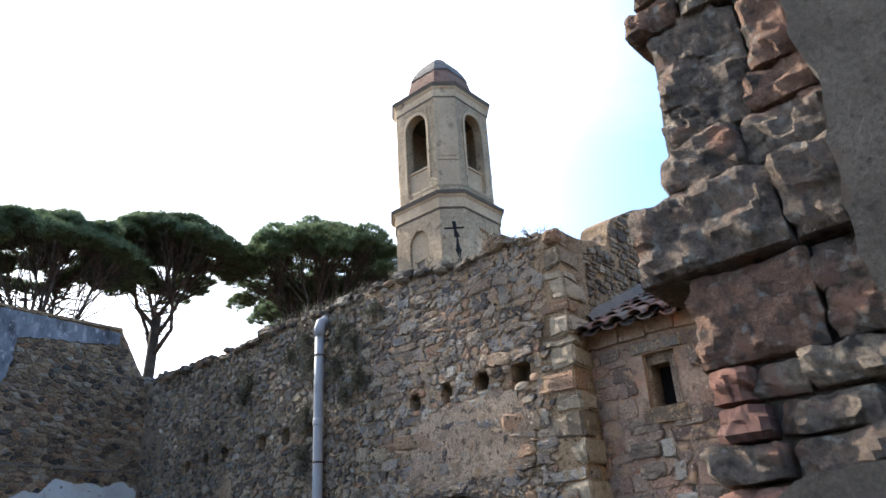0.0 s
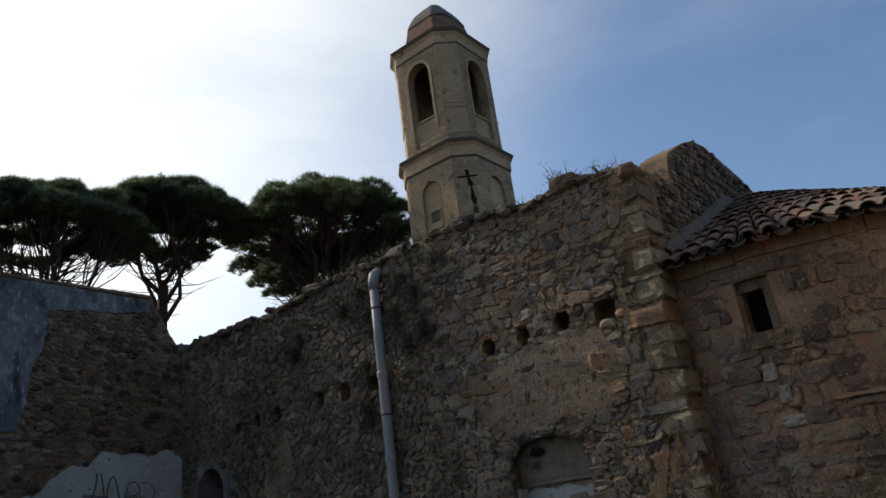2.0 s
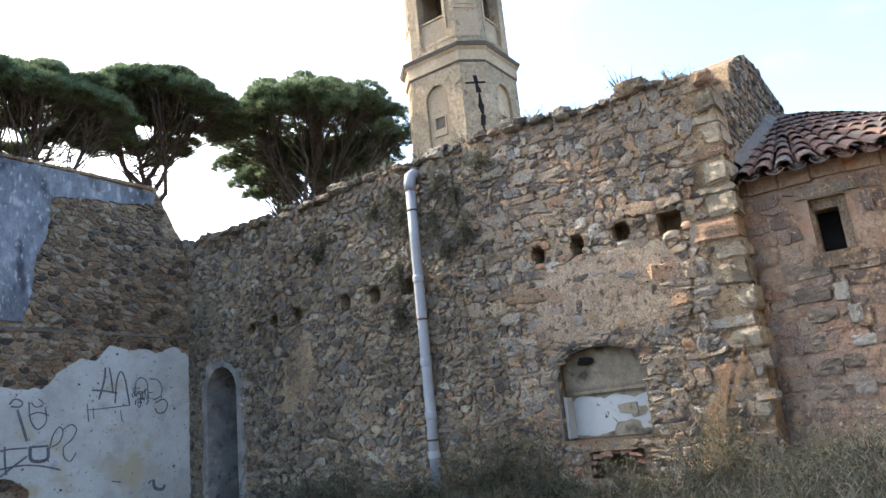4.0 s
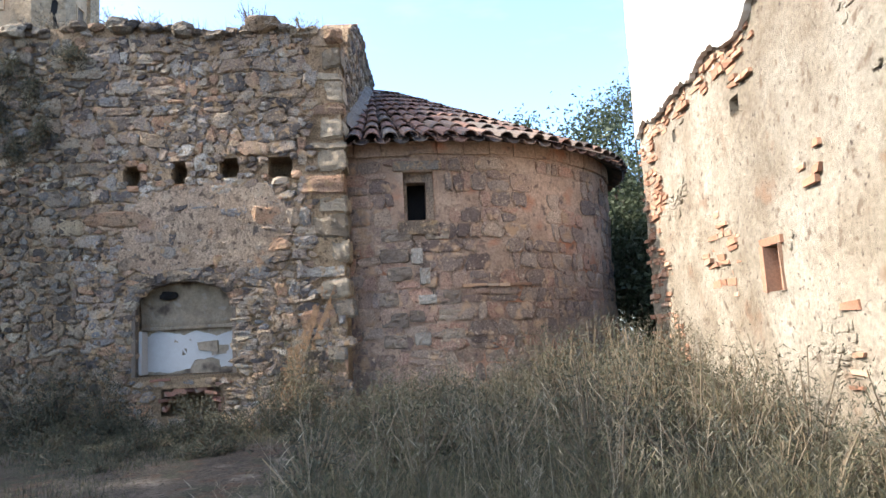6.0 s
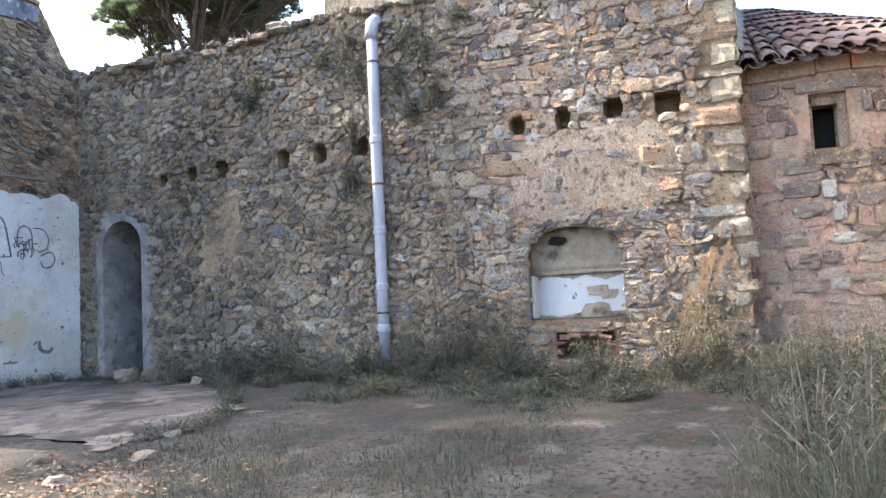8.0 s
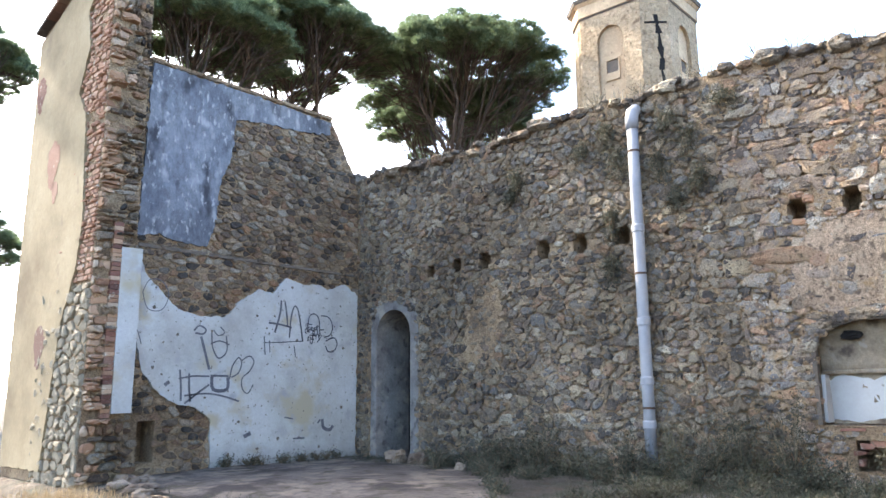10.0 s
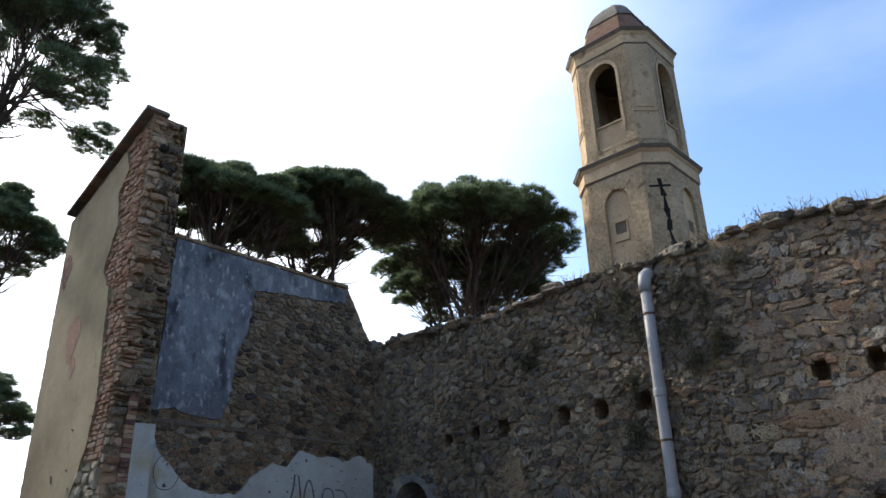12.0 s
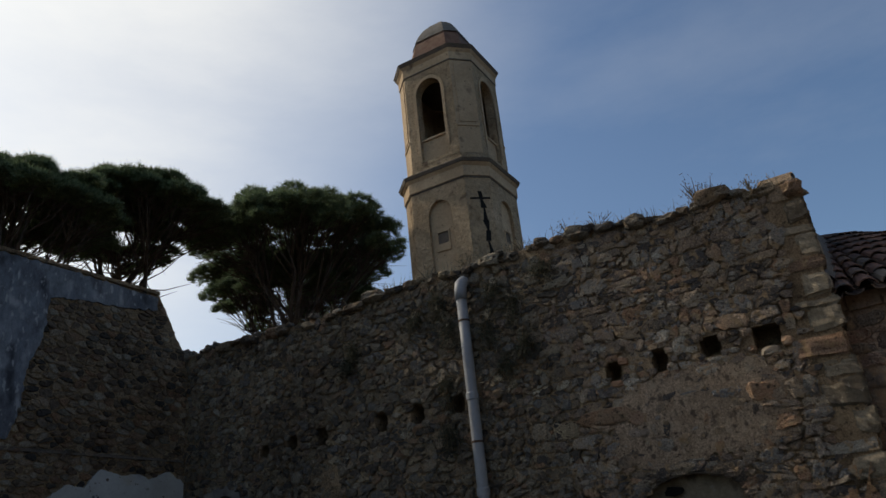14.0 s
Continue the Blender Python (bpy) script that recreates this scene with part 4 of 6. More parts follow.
masonry(apse, [c for c in courses(A0, A1, 0.1, 3.5, 0.15, 0.27, 0.17, 0.42, 31, 0.20, 0.05, 0.035, 0.03) if keep_apse(c)], on_apse, 0.003, 0.008, (M["apse_object"], M["apse_island"]), lambda u, v: True, limit=300)
window_1 = empty("window_1", on_apse(WINU, 2.62, 0), "small deep-set slit window with plastered jambs", "window", kind="structure")
def shell(place, rects):  # blocks given by their extent along, up and outwards
    bm = bmesh.new()
    for a0, a1, b0, b1, d0, d1 in rects:
        vs = [bm.verts.new(place(a, b, d)) for d in (d0, d1) for a, b in ((a0, b0), (a1, b0), (a1, b1), (a0, b1))]
        bm.faces.new(vs[4:])
        bm.faces.new(list(reversed(vs[:4])))
        for k in range(4):
            bm.faces.new((vs[k], vs[(k + 1) % 4], vs[4 + (k + 1) % 4], vs[4 + k]))
    return bm


for nm, rect in (("window_jamb", (WINU - 0.19, WINU - 0.155, 2.60, 3.22, -0.3, -0.09)), ("window_jamb", (WINU + 0.10, WINU + 0.19, 2.60, 3.22, -0.3, -0.07)), ("window_head", (WINU - 0.155, WINU + 0.10, 3.10, 3.22, -0.3, -0.08))):
    under(part(nm, shell(on_apse, [rect]), M["mortar_warm"]), window_1)
# near-black panel at the back stands for the depth shade of the slit
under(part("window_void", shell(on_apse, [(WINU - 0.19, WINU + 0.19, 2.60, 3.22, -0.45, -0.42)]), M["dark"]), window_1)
for u0 in frange(A0, A1 - 0.34, 0.345):
    part("eave_stone", shell(on_apse, [(u0, u0 + 0.335, 3.45 + rngq.uniform(-0.02, 0.01), 3.67, -0.12, 0.022 + rngq.uniform(-0.012, 0.012))]), M["mortar_apse"], apse)
for (du, v0, w, h) in ((0, 3.30, 0.62, 0.13), (-0.02, 2.50, 0.5, 0.16)):
    bm = bmesh.new()
    pts = [bm.verts.new(on_apse(WINU + du + a * w / 2 + rngq.uniform(-.01, .01), v0 + b * h / 2 + rngq.uniform(-.01, .01), d)) for d in (-0.03, 0.035) for a, b in ((-1, -1), (1, -1), (1, 1), (-1, 1))]
    bm.faces.new(pts[4:])
    for i in range(4):
        j = (i + 1) % 4
        bm.faces.new((pts[i], pts[j], pts[4 + j], pts[4 + i]))
    under(part("lintel" if v0 > 3 else "window_sill", bm, M["warm_object"]), window_1)

# stepped settlement crack under the window, with pale blocks pushed out beside it
crack = [(-0.16, 2.42), (-0.06, 2.32), (0.0, 2.16), (0.03, 1.98), (0.12, 1.82), (0.15, 1.62), (0.10, 1.45), (0.15, 1.3)]
rngx = random.Random(83)
side_a = [(WINU + a - rngx.uniform(0.003, 0.012), b) for a, b in crack]
side_b = [(WINU + a + rngx.uniform(0.003, 0.012), b) for a, b in reversed(crack)]
# dark strip slightly proud of the wall, in place of the crack's shaded depth
patch("crack", side_a + side_b, on_apse, 0.008, M["mortar_and_shade_dark"], apse, "stepped settlement crack, its shade put in as a dark strip", 0.02, 84, 0.010)


def pushed_block(du, zc, w, h, out, mat):
    """A loosened block standing out of the curved wall, with worn arrises."""
    bm = bmesh.new()
    n, m = 11, 9
    off = rngx.uniform(0, 40)
    grid = []
    for i in range(n):
        row = []
        for j in range(m):
            a, b = i / (n - 1) * 2 - 1, j / (m - 1) * 2 - 1
            k = (1 - abs(a) ** 9) * (1 - abs(b) ** 9)
            sq = 1 - 0.12 * (a * a * b * b) + 0.10 * noise.noise(Vector((a * 1.5 + off, b * 1.5, off)))
            d = -0.06 + (0.06 + 0.55 * out) * k ** 0.4 + 0.02 * noise.fractal(Vector((a * 2 + off, b * 2, off)), 0.9, 2.0, 3) * k
            row.append(bm.verts.new(on_apse(WINU + du + a * w / 2 * sq, zc + b * h / 2 * sq, d)))
        grid.append(row)
    for i in range(n - 1):
        for j in range(m - 1):
            bm.faces.new((grid[i][j], grid[i + 1][j], grid[i + 1][j + 1], grid[i][j + 1]))
    part("pushed_block", bm, mat, apse)


for du, zc, w, h, out, kind in ((-0.30, 2.42, 0.46, 0.2, 0.03, 0), (0.22, 2.44, 0.36, 0.22, 0.025, 0), (-0.34, 2.16, 0.44, 0.22, 0.055, 0), (-0.28, 1.93, 0.36, 0.22, 0.045, 0), (-0.05, 2.14, 0.17, 0.24, 0.06, 1),
                                (0.04, 1.89, 0.15, 0.25, 0.06, 1), (0.06, 1.60, 0.27, 0.15, 0.065, 1), (0.34, 1.62, 0.34, 0.22, 0.025, 0), (0.33, 1.40, 0.38, 0.17, 0.02, 0), (-0.08, 1.40, 0.22, 0.18, 0.035, 0),
                                (-0.42, 1.62, 0.3, 0.2, 0.03, 0), (-0.36, 1.36, 0.4, 0.22, 0.03, 0), (-0.02, 1.12, 0.24, 0.2, 0.03, 1), (-0.35, 1.1, 0.34, 0.2, 0.03, 0), (0.36, 1.15, 0.36, 0.2, 0.02, 0)):
    pushed_block(du, zc, w, h, out, M["pale_block"] if kind else M["grey_block"])
bm = shell(on_apse, [(WINU + 0.5 + k * 0.16, WINU + 0.655 + k * 0.16, 1.74 + rngx.uniform(-0.01, 0.01), 1.775, -0.03, 0.03 + rngx.uniform(0, 0.012)) for k in range(6)])
part("tile_course", bm, M["brick_island"], apse, "thin broken tile course")

# tiled half-cone roof
APEX = Vector((12.3, 4.42, 5.85))
apse_roof = empty("apse_roof", (AC[0], AC[1], AZ), "red and lichened canal-tile roof over the apse", "roof", kind="structure")


def roof_point(a, f, lift=0.0):
    e = Vector((AC[0] + math.cos(a) * (AR + 0.22), AC[1] + math.sin(a) * (AR + 0.22), AZ + 0.05))
    p = e.lerp(APEX, f)
    return p + Vector((0, 0, lift))


bm = bmesh.new()          # mortar fillet where the roof meets the cross wall
rows = []
for f in frange(0.06, 0.8, 0.02):
    p = roof_point(radians(168.3), f)
    w = 0.035 * noise.noise(Vector((f * 40, 2, 6)))
    rows.append([bm.verts.new((p.x, p.y - 0.13 + w, p.z + 0.06)), bm.verts.new((p.x, p.y - 0.02, p.z + 0.2 + w)), bm.verts.new((p.x, p.y + 0.06, p.z + 0.26 + w))])
for a, b in zip(rows, rows[1:]):
    for i in range(2):
        bm.faces.new((a[i], b[i], b[i + 1], a[i + 1]))
part("mortar_fillet", bm, M["mortar_grey"], wall_return, "rough grey mortar fillet along the roof")
bm = bmesh.new()
angs = frange(radians(160), radians(300), radians(3))
low = [[bm.verts.new(roof_point(a, f, -0.03)) for f in (0.02, 0.5, 0.98)] for a in angs]
for a, b in zip(low, low[1:]):
    for i in range(2):
        bm.faces.new((a[i], b[i], b[i + 1], a[i + 1]))
under(part("roof_bed", bm, M["mortar_and_shade_dark"]), apse_roof)
rngt = random.Random(14)


def canal_tile(p0, p1, side, r0, r1, up, hollow):
    """Half-round clay tile from p0 (lower) to p1, with thickness."""
    vs, fs = [], []
    n = 5
    for p, r in ((p0, r0), (p1, r1)):
        for th in (0.0, 0.016):
            for i in range(n + 1):
                t = math.pi * i / n
                rr = r - th
                vs.append(p + side * (math.cos(t) * rr) + up * (math.sin(t) * rr * (0.75 if not hollow else -0.6)))
    m = n + 1
    for i in range(n):
        fs += [(i, i + 1, 2 * m + i + 1, 2 * m + i), (m + i, 3 * m + i, 3 * m + i + 1, m + i + 1), (i, m + i, m + i + 1, i + 1)]
    fs += [(0, 2 * m, 3 * m, m), (n, m + n, 3 * m + n, 2 * m + n)]
    return [tuple(v) for v in vs], fs


pitch = 0.235
nt = int((radians(300) - radians(160)) * (AR + 0.22) / pitch)
V, F, made = [], [], 0
ROWS_UP = 10
for i in range(nt):
    a0 = radians(160) + (radians(140)) * (i + 0.5) / nt
    for r in range(ROWS_UP):
        f0, f1 = r / ROWS_UP - 0.012, (r + 1.35) / ROWS_UP
        width = 1 - f0
        if width < 0.28 and i % 2 or width < 0.14 and i % 4:
            continue
        for hollow in (False, True):
            a = a0 + rngt.uniform(-0.004, 0.004) + (0.5 * radians(140) / nt if hollow else 0)
            if f1 > 0.97:
                continue
            p0, p1 = roof_point(a, f0), roof_point(a, f1)
            d = (p1 - p0).normalized()
            side = d.cross(Vector((0, 0, 1))).normalized()
            up = side.cross(d)
            lift = rngt.uniform(0.0, 0.02)
            p0, p1 = p0 + up * ((0.055 if not hollow else 0.03) + lift), p1 + up * (0.02 if not hollow else 0.0)
            rr = 0.095 * max(0.62, width ** 0.5)
            vs, fs = canal_tile(p0, p1, side, rr * 1.05, rr * 0.85, up, hollow)
            if not hollow and made < 300 and i < 32:
                ob = link_mesh("roof_tile", vs, fs, M["tile_object"])
                under(ob, apse_roof)
                made += 1
            else:
                o = len(V)
                V += vs
                F += [tuple(q + o for q in g) for g in fs]
under(link_mesh("channel_tiles", V, F, M["tile_island"], None, "weathered clay channel tiles", kind="stuff"), apse_roof)

# ---------------------------------------------------------------- left wall with limewash and scrawls (y = 14.55, faces -y)
LY = 14.55
OX0, OX1, OY = 2.76, 3.34, 14.47


def on_left(u, v, d):
    return (u, LY - d, v)


def left_top(u):
    t = 6.12 + 0.01 * math.sin(u * 5)
    if u > 6.86:
        t = 6.05 - (u - 6.86) / 0.66 * 1.0 + 0.1 * noise.noise(Vector((u * 9, 0, 0)))
    return t


wall_left = wall_body("wall_north", on_left, frange(3.32, 7.54, 0.14), frange(-0.3, 4.9, 0.2), left_top, 0.5, [(3.56, 3.82, 0.30, 0.86, 0.38)], M["mortar"],
                      "rubble wall with blue limewash above and white plaster below", 0.014, seed=4.0)
BLUE = [(3.44, 6.08), (5.0, 6.08), (6.8, 6.05), (6.80, 5.82), (6.2, 5.72), (5.4, 5.66), (4.86, 5.56), (4.80, 4.9), (4.62, 4.4), (4.58, 3.75), (4.45, 3.42), (4.1, 3.42), (3.7, 3.52), (3.36, 3.42), (3.40, 4.6)]
WHITE = [(3.42, 3.2), (3.52, 2.92), (3.85, 2.6), (4.05, 2.44), (4.4, 2.36), (4.83, 2.38), (5.1, 2.66), (5.4, 2.86), (5.68, 2.82), (5.94, 3.10), (6.3, 3.02), (6.6, 3.06), (6.8, 2.98), (7.2, 3.12), (7.5, 2.95), (7.5, 0.12), (4.69, 0.12), (4.66, 0.86), (4.4, 1.04), (4.12, 1.08), (3.85, 1.22), (3.55, 1.55), (3.46, 1.95), (3.40, 2.4)]
stl = [c for c in cells(3.34, 7.52, 0.0, 6.15, 0.16, 0.092, 41, 0.12, 0.42) if max(p[1] for p in c[2]) < left_top(c[0]) and not (3.5 < c[0] < 3.88 and 0.25 < c[1] < 0.92) and not in_poly(c[0], c[1], WHITE) and not in_poly(c[0], c[1], BLUE)]
masonry(wall_left, stl, on_left, 0.012, 0.012, (M["left_object"], M["left_island"]), lambda u, v: 4.4 < u < 7.5 and 2.4 < v < 4.9, limit=300)
patch("blue_limewash", BLUE, on_left, 0.022, M["blue_plaster"], wall_left, "peeling blue-grey limewash streaked with black", 0.035, 7)
white = patch("white_plaster", WHITE, on_left, 0.03, M["white_plaster"], wall_left, "pitted white plaster with broken upper edge", 0.022, 8)
bm = bmesh.new()
box(bm, 3.12, 3.40, OY - 0.075, LY + 0.3, 0.98, 3.22, 0.012, rngq)
part("jamb_plaster", bm, M["white_plaster"], wall_left, "white plastered door jamb")
zz = 0.92
while zz < 3.5:          # brick pier beside the plastered jamb
    h = rngq.uniform(0.055, 0.07)
    bm = bmesh.new()
    box(bm, 2.985, 3.115, OY - 0.062 - rngq.uniform(0, 0.008), OY + 0.1, zz, zz + h - 0.006, 0.004, rngq)
    part("brick", bm, M["dark_brick"] if rngq.random() < 0.5 else M["brick_object"], wall_left)
    zz += h
bm = bmesh.new()
box(bm, 3.40, 7.5, LY - 0.022, LY + 0.1, 3.29, 3.335, 0.01, rngq)
part("ledge", bm, M["mortar_and_shade_dark"], wall_left, "dark floor-line ledge across the wall")
bm = bmesh.new()
for i in range(16):
    x0 = 3.4 + i * 0.215
    box(bm, x0, x0 + 0.205, LY - 0.03, LY + 0.5, 6.10, 6.16, 0.01, rngq)
part("coping", bm, M["mortar"], wall_left, "thin mortar coping")


def strokes():
    """Scrawls sprayed on the plaster, as ribbons."""
    ink = empty("graffiti", (5.5, LY - 0.035, 2.0), "illegible black spray-painted scrawls on white plaster", "graffiti")

    def stroke(pts, w=0.022):
        w *= 1.05
        bm = bmesh.new()
        prev = None
        dense = []
        for i in range(len(pts) - 1):
            for k in range(4):
                f = k / 4
                a, b, c, d = (pts[max(0, min(len(pts) - 1, i + o))] for o in (-1, 0, 1, 2))
                q = [0.5 * (2 * b[m] + (c[m] - a[m]) * f + (2 * a[m] - 5 * b[m] + 4 * c[m] - d[m]) * f * f + (3 * b[m] - a[m] - 3 * c[m] + d[m]) * f ** 3) for m in (0, 1)]
                dense.append(q)
        dense.append(pts[-1])
        for i, (u, v) in enumerate(dense):
            a, b = dense[max(0, i - 1)], dense[min(len(dense) - 1, i + 1)]
            du, dv = b[0] - a[0], b[1] - a[1]
            L = math.hypot(du, dv) or 1
            nu, nv = -dv / L * w / 2, du / L * w / 2
            cur = (bm.verts.new(on_left(u + nu, v + nv, 0.034)), bm.verts.new(on_left(u - nu, v - nv, 0.034)))
            if prev:
                bm.faces.new((prev[0], prev[1], cur[1], cur[0]))
            prev = cur
        under(part("stroke", bm, M["ink"]), ink)
    stroke([(5.85, 2.72), (5.83, 2.5), (5.74, 2.19)], 0.034)
    stroke([(5.92, 2.71), (5.96, 2.51), (5.99, 2.3)], 0.03)
    stroke([(5.62, 2.34), (5.82, 2.33), (6.07, 2.29)], 0.03)
    stroke([(6.03, 2.12), (6.05, 2.44), (6.11, 2.64), (6.18, 2.6), (6.24, 2.39), (6.3, 2.07)], 0.028)
    stroke([(6.39, 2.23), (6.42, 2.48), (6.52, 2.55), (6.63, 2.47), (6.65, 2.22)], 0.022)
    stroke([(6.67, 2.53), (6.84, 2.51), (6.93, 2.37), (6.89, 2.22), (6.75, 2.16)], 0.02)
    stroke([(6.79, 2.1), (6.96, 2.17), (7.04, 2.07), (6.97, 1.94), (6.84, 1.93), (6.79, 2.02)], 0.024)
    stroke([(5.54, 2.12), (5.57, 1.83)], 0.02)
    stroke([(5.64, 2.06), (5.66, 1.87)], 0.018)
    stroke([(5.53, 2.02), (5.86, 2.04), (6.3, 2.08)], 0.016)
    stroke([(6.13, 2.0), (6.16, 1.81)], 0.016)
    stroke([(4.32, 2.14), (4.4, 2.22), (4.51, 2.17), (4.47, 2.1), (4.34, 2.11)], 0.026)
    stroke([(4.44, 2.06), (4.51, 1.85), (4.6, 1.58)], 0.04)
    stroke([(4.61, 2.13), (4.64, 1.9), (4.75, 1.75), (4.88, 1.86), (4.86, 2.09)], 0.022)
    stroke([(4.6, 1.96), (4.75, 2.01), (4.92, 1.96)], 0.02)
    stroke([(4.75, 2.22), (4.83, 2.14), (4.72, 2.09), (4.64, 2.17)], 0.018)
    stroke([(4.13, 1.57), (4.16, 1.34), (4.17, 1.13)], 0.03)
    stroke([(4.28, 1.52), (4.29, 1.31), (4.32, 1.11)], 0.03)
    stroke([(4.12, 1.44), (4.34, 1.48), (4.61, 1.48)], 0.024)
    stroke([(4.23, 1.09), (4.42, 1.23), (4.61, 1.36)], 0.03)
    stroke([(4.65, 1.49), (4.68, 1.29), (4.91, 1.29), (4.92, 1.47)], 0.05)
    stroke([(4.63, 1.49), (4.93, 1.49)], 0.03)
    stroke([(4.95, 1.45), (4.99, 1.64), (5.09, 1.77), (5.15, 1.69), (5.1, 1.54), (4.98, 1.47)], 0.022)
    stroke([(5.14, 1.72), (5.28, 1.8), (5.37, 1.72), (5.3, 1.57), (5.17, 1.46), (5.18, 1.3), (5.28, 1.23), (5.37, 1.36)], 0.02)
    stroke([(4.22, 1.2), (4.55, 1.23), (4.85, 1.19), (5.13, 1.11)], 0.026)
    stroke([(3.91, 1.35), (3.98, 1.4)], 0.05)
    stroke([(3.5, 2.64), (3.59, 2.82), (3.78, 2.82), (3.89, 2.63), (3.8, 2.41), (3.59, 2.41), (3.5, 2.64)], 0.012)
    stroke([(3.36, 2.21), (3.46, 2.1), (3.53, 1.91)], 0.016)
    stroke([(6.75, 0.8), (6.78, 0.66), (6.92, 0.62), (6.98, 0.69)], 0.055)
    stroke([(6.71, 0.79), (6.65, 0.74)], 0.03)
    stroke([(6.16, 0.51), (6.39, 0.51)], 0.025)
    stroke([(5.24, 0.58), (5.36, 0.63)], 0.06)
    stroke([(5.98, 0.85), (6.15, 0.82)], 0.02)
    rs = random.Random(55)
    for k in range(20):      # fuzzy cross-hatched block
        a, b = 6.36 + 0.38 * rs.random(), 2.02 + 0.26 * rs.random()
        stroke([(a, b), (a + rs.uniform(-0.05, 0.05), b + rs.uniform(0.03, 0.12)), (a + rs.uniform(0.0, 0.12), b + rs.uniform(0.04, 0.12))], rs.uniform(0.010, 0.024))
    V, F = [], []
    for k in range(230):     # chips and pits in the plaster
        u, v = rs.uniform(3.5, 7.45), rs.uniform(0.3, 3.0)
        if not in_poly(u, v, WHITE):
            continue
        r = rs.uniform(0.006, 0.014) if rs.random() < 0.85 else rs.uniform(0.015, 0.032)
        n, o = 7, len(V)
        for q in range(n):
            w = r * rs.uniform(0.6, 1.25)
            V.append(on_left(u + w * math.cos(6.283 * q / n), v + w * math.sin(6.283 * q / n), 0.0335))
        F.append(tuple(range(o, o + n)))
    link_mesh("plaster_chips", V, F, M["mortar_and_shade_dark"], wall_left, "dark chips and pits in the plaster", kind="stuff")


strokes()

# ---------------------------------------------------------------- tall ochre gable wall beyond it (faces -x and ends at y = 14.5)


def on_ochre(u, v, d):
    return (OX0 - d, u, v)


def ochre_top(u):
    return 8.02 - (u - OY) * 0.345


wall_ochre = wall_body("wall_gable", on_ochre, frange(OY, 17.15, 0.18), frange(-0.3, 6.9, 0.3), ochre_top, OX1 - OX0, [], M["mortar"],
                       "tall roofless gable wall, ochre render outside, ragged brick end", 0.012, seed=9.0)
patch("ochre_render", [(17.1, 0.2), (17.12, 7.0), (16.7, 7.1), (15.2, 7.62), (15.0, 7.2), (15.25, 6.9), (15.1, 6.3), (15.35, 5.6), (15.05, 5.2), (14.95, 4.4), (14.85, 3.6), (14.95, 2.9), (15.3, 2.2), (15.45, 1.2), (15.6, 0.2)], on_ochre, 0.035, M["ochre_plaster"], wall_ochre, "stained ochre lime render, edge broken away", 0.03, 12)
sto = [c for c in courses(OY, 15.75, 0.2, 7.8, 0.05, 0.09, 0.12, 0.26, 51, 0.1, 0.02) if max(p[1] for p in c[2]) < ochre_top(c[0]) - 0.05]
masonry(wall_ochre, [c for c in sto if c[1] > 2.7], on_ochre, 0.015, 0.016, (M["orange_object"], M["orange_island"]), lambda u, v: v < 6.5, "brick", limit=150)
masonry(wall_ochre, [c for c in cells(OY, 16.0, 0.0, 2.7, 0.19, 0.14, 53, 0.12, 0.42)], on_ochre, 0.02, 0.03, (M["building_stone"], M["building_stone"]), lambda u, v: True, limit=150)


def on_end(u, v, d):
    return (u, OY - d, v)


ste = [c for c in courses(OX0, OX1, 0.1, 7.95, 0.06, 0.14, 0.10, 0.30, 52) if not (c[0] > 3.08 and 0.9 < c[1] < 3.25)]
masonry(wall_ochre, [c for c in ste if c[0] > 2.96 + 0.3 * noise.noise(Vector((0, c[1] * 1.3, 5)))], on_end, 0.012, 0.06, (M["left_object"], M["left_island"]), lambda u, v: v > 0.5, limit=120)
masonry(wall_ochre, [c for c in ste if c[0] <= 2.96 + 0.3 * noise.noise(Vector((0, c[1] * 1.3, 5)))], on_end, 0.012, 0.06, (M["brick_object"], M["brick_island"]), lambda u, v: v > 0.5, "brick", limit=120)
bm = bmesh.new()
for k in range(13):
    u0 = OY - 0.06 + k * 0.208
    vsq = [bm.verts.new((x, u, ochre_top(u) + dz)) for x in (OX0 - 0.14, OX0 + 0.24) for u in (u0, u0 + 0.2) for dz in (0.0, 0.055)]
    for f in ((0, 1, 3, 2), (4, 6, 7, 5), (0, 4, 5, 1), (2, 3, 7, 6), (0, 2, 6, 4), (1, 5, 7, 3)):
        bm.faces.new([vsq[i] for i in f])
rngv = random.Random(23)
for k in range(14):
    s = rngv.uniform(0.07, 0.14)
    u = OY + 0.05 + rngv.uniform(0, 0.9)
    vs, fs = lump(rngv, rngv.uniform(OX0 + 0.3, OX1 - 0.05), u, ochre_top(u) - 0.02 + rngv.uniform(-0.03, 0.05), s, s * rngv.uniform(0.9, 1.4), s * 0.6, 6, 10)
    link_mesh("loose_stone", vs, fs, M["left_object"], wall_ochre)
part("verge_tiles", bm, M["tile_island"], wall_ochre, "dark overhanging verge tiles")
for (cu, cv, r) in ((16.1, 4.65, 0.30), (15.95, 4.2, 0.14), (16.9, 6.0, 0.25), (16.0, 1.9, 0.25)):
    patch("render_loss", [(cu + r * math.cos(t) * (1 + 0.3 * math.sin(3 * t)) * 0.7, cv + r * 1.3 * math.sin(t)) for t in frange(0, 5.9, 0.6)], on_ochre, 0.004, M["dark_brick"], wall_ochre, "hole in the render showing rough brick", 0.06, 77, 0.034)
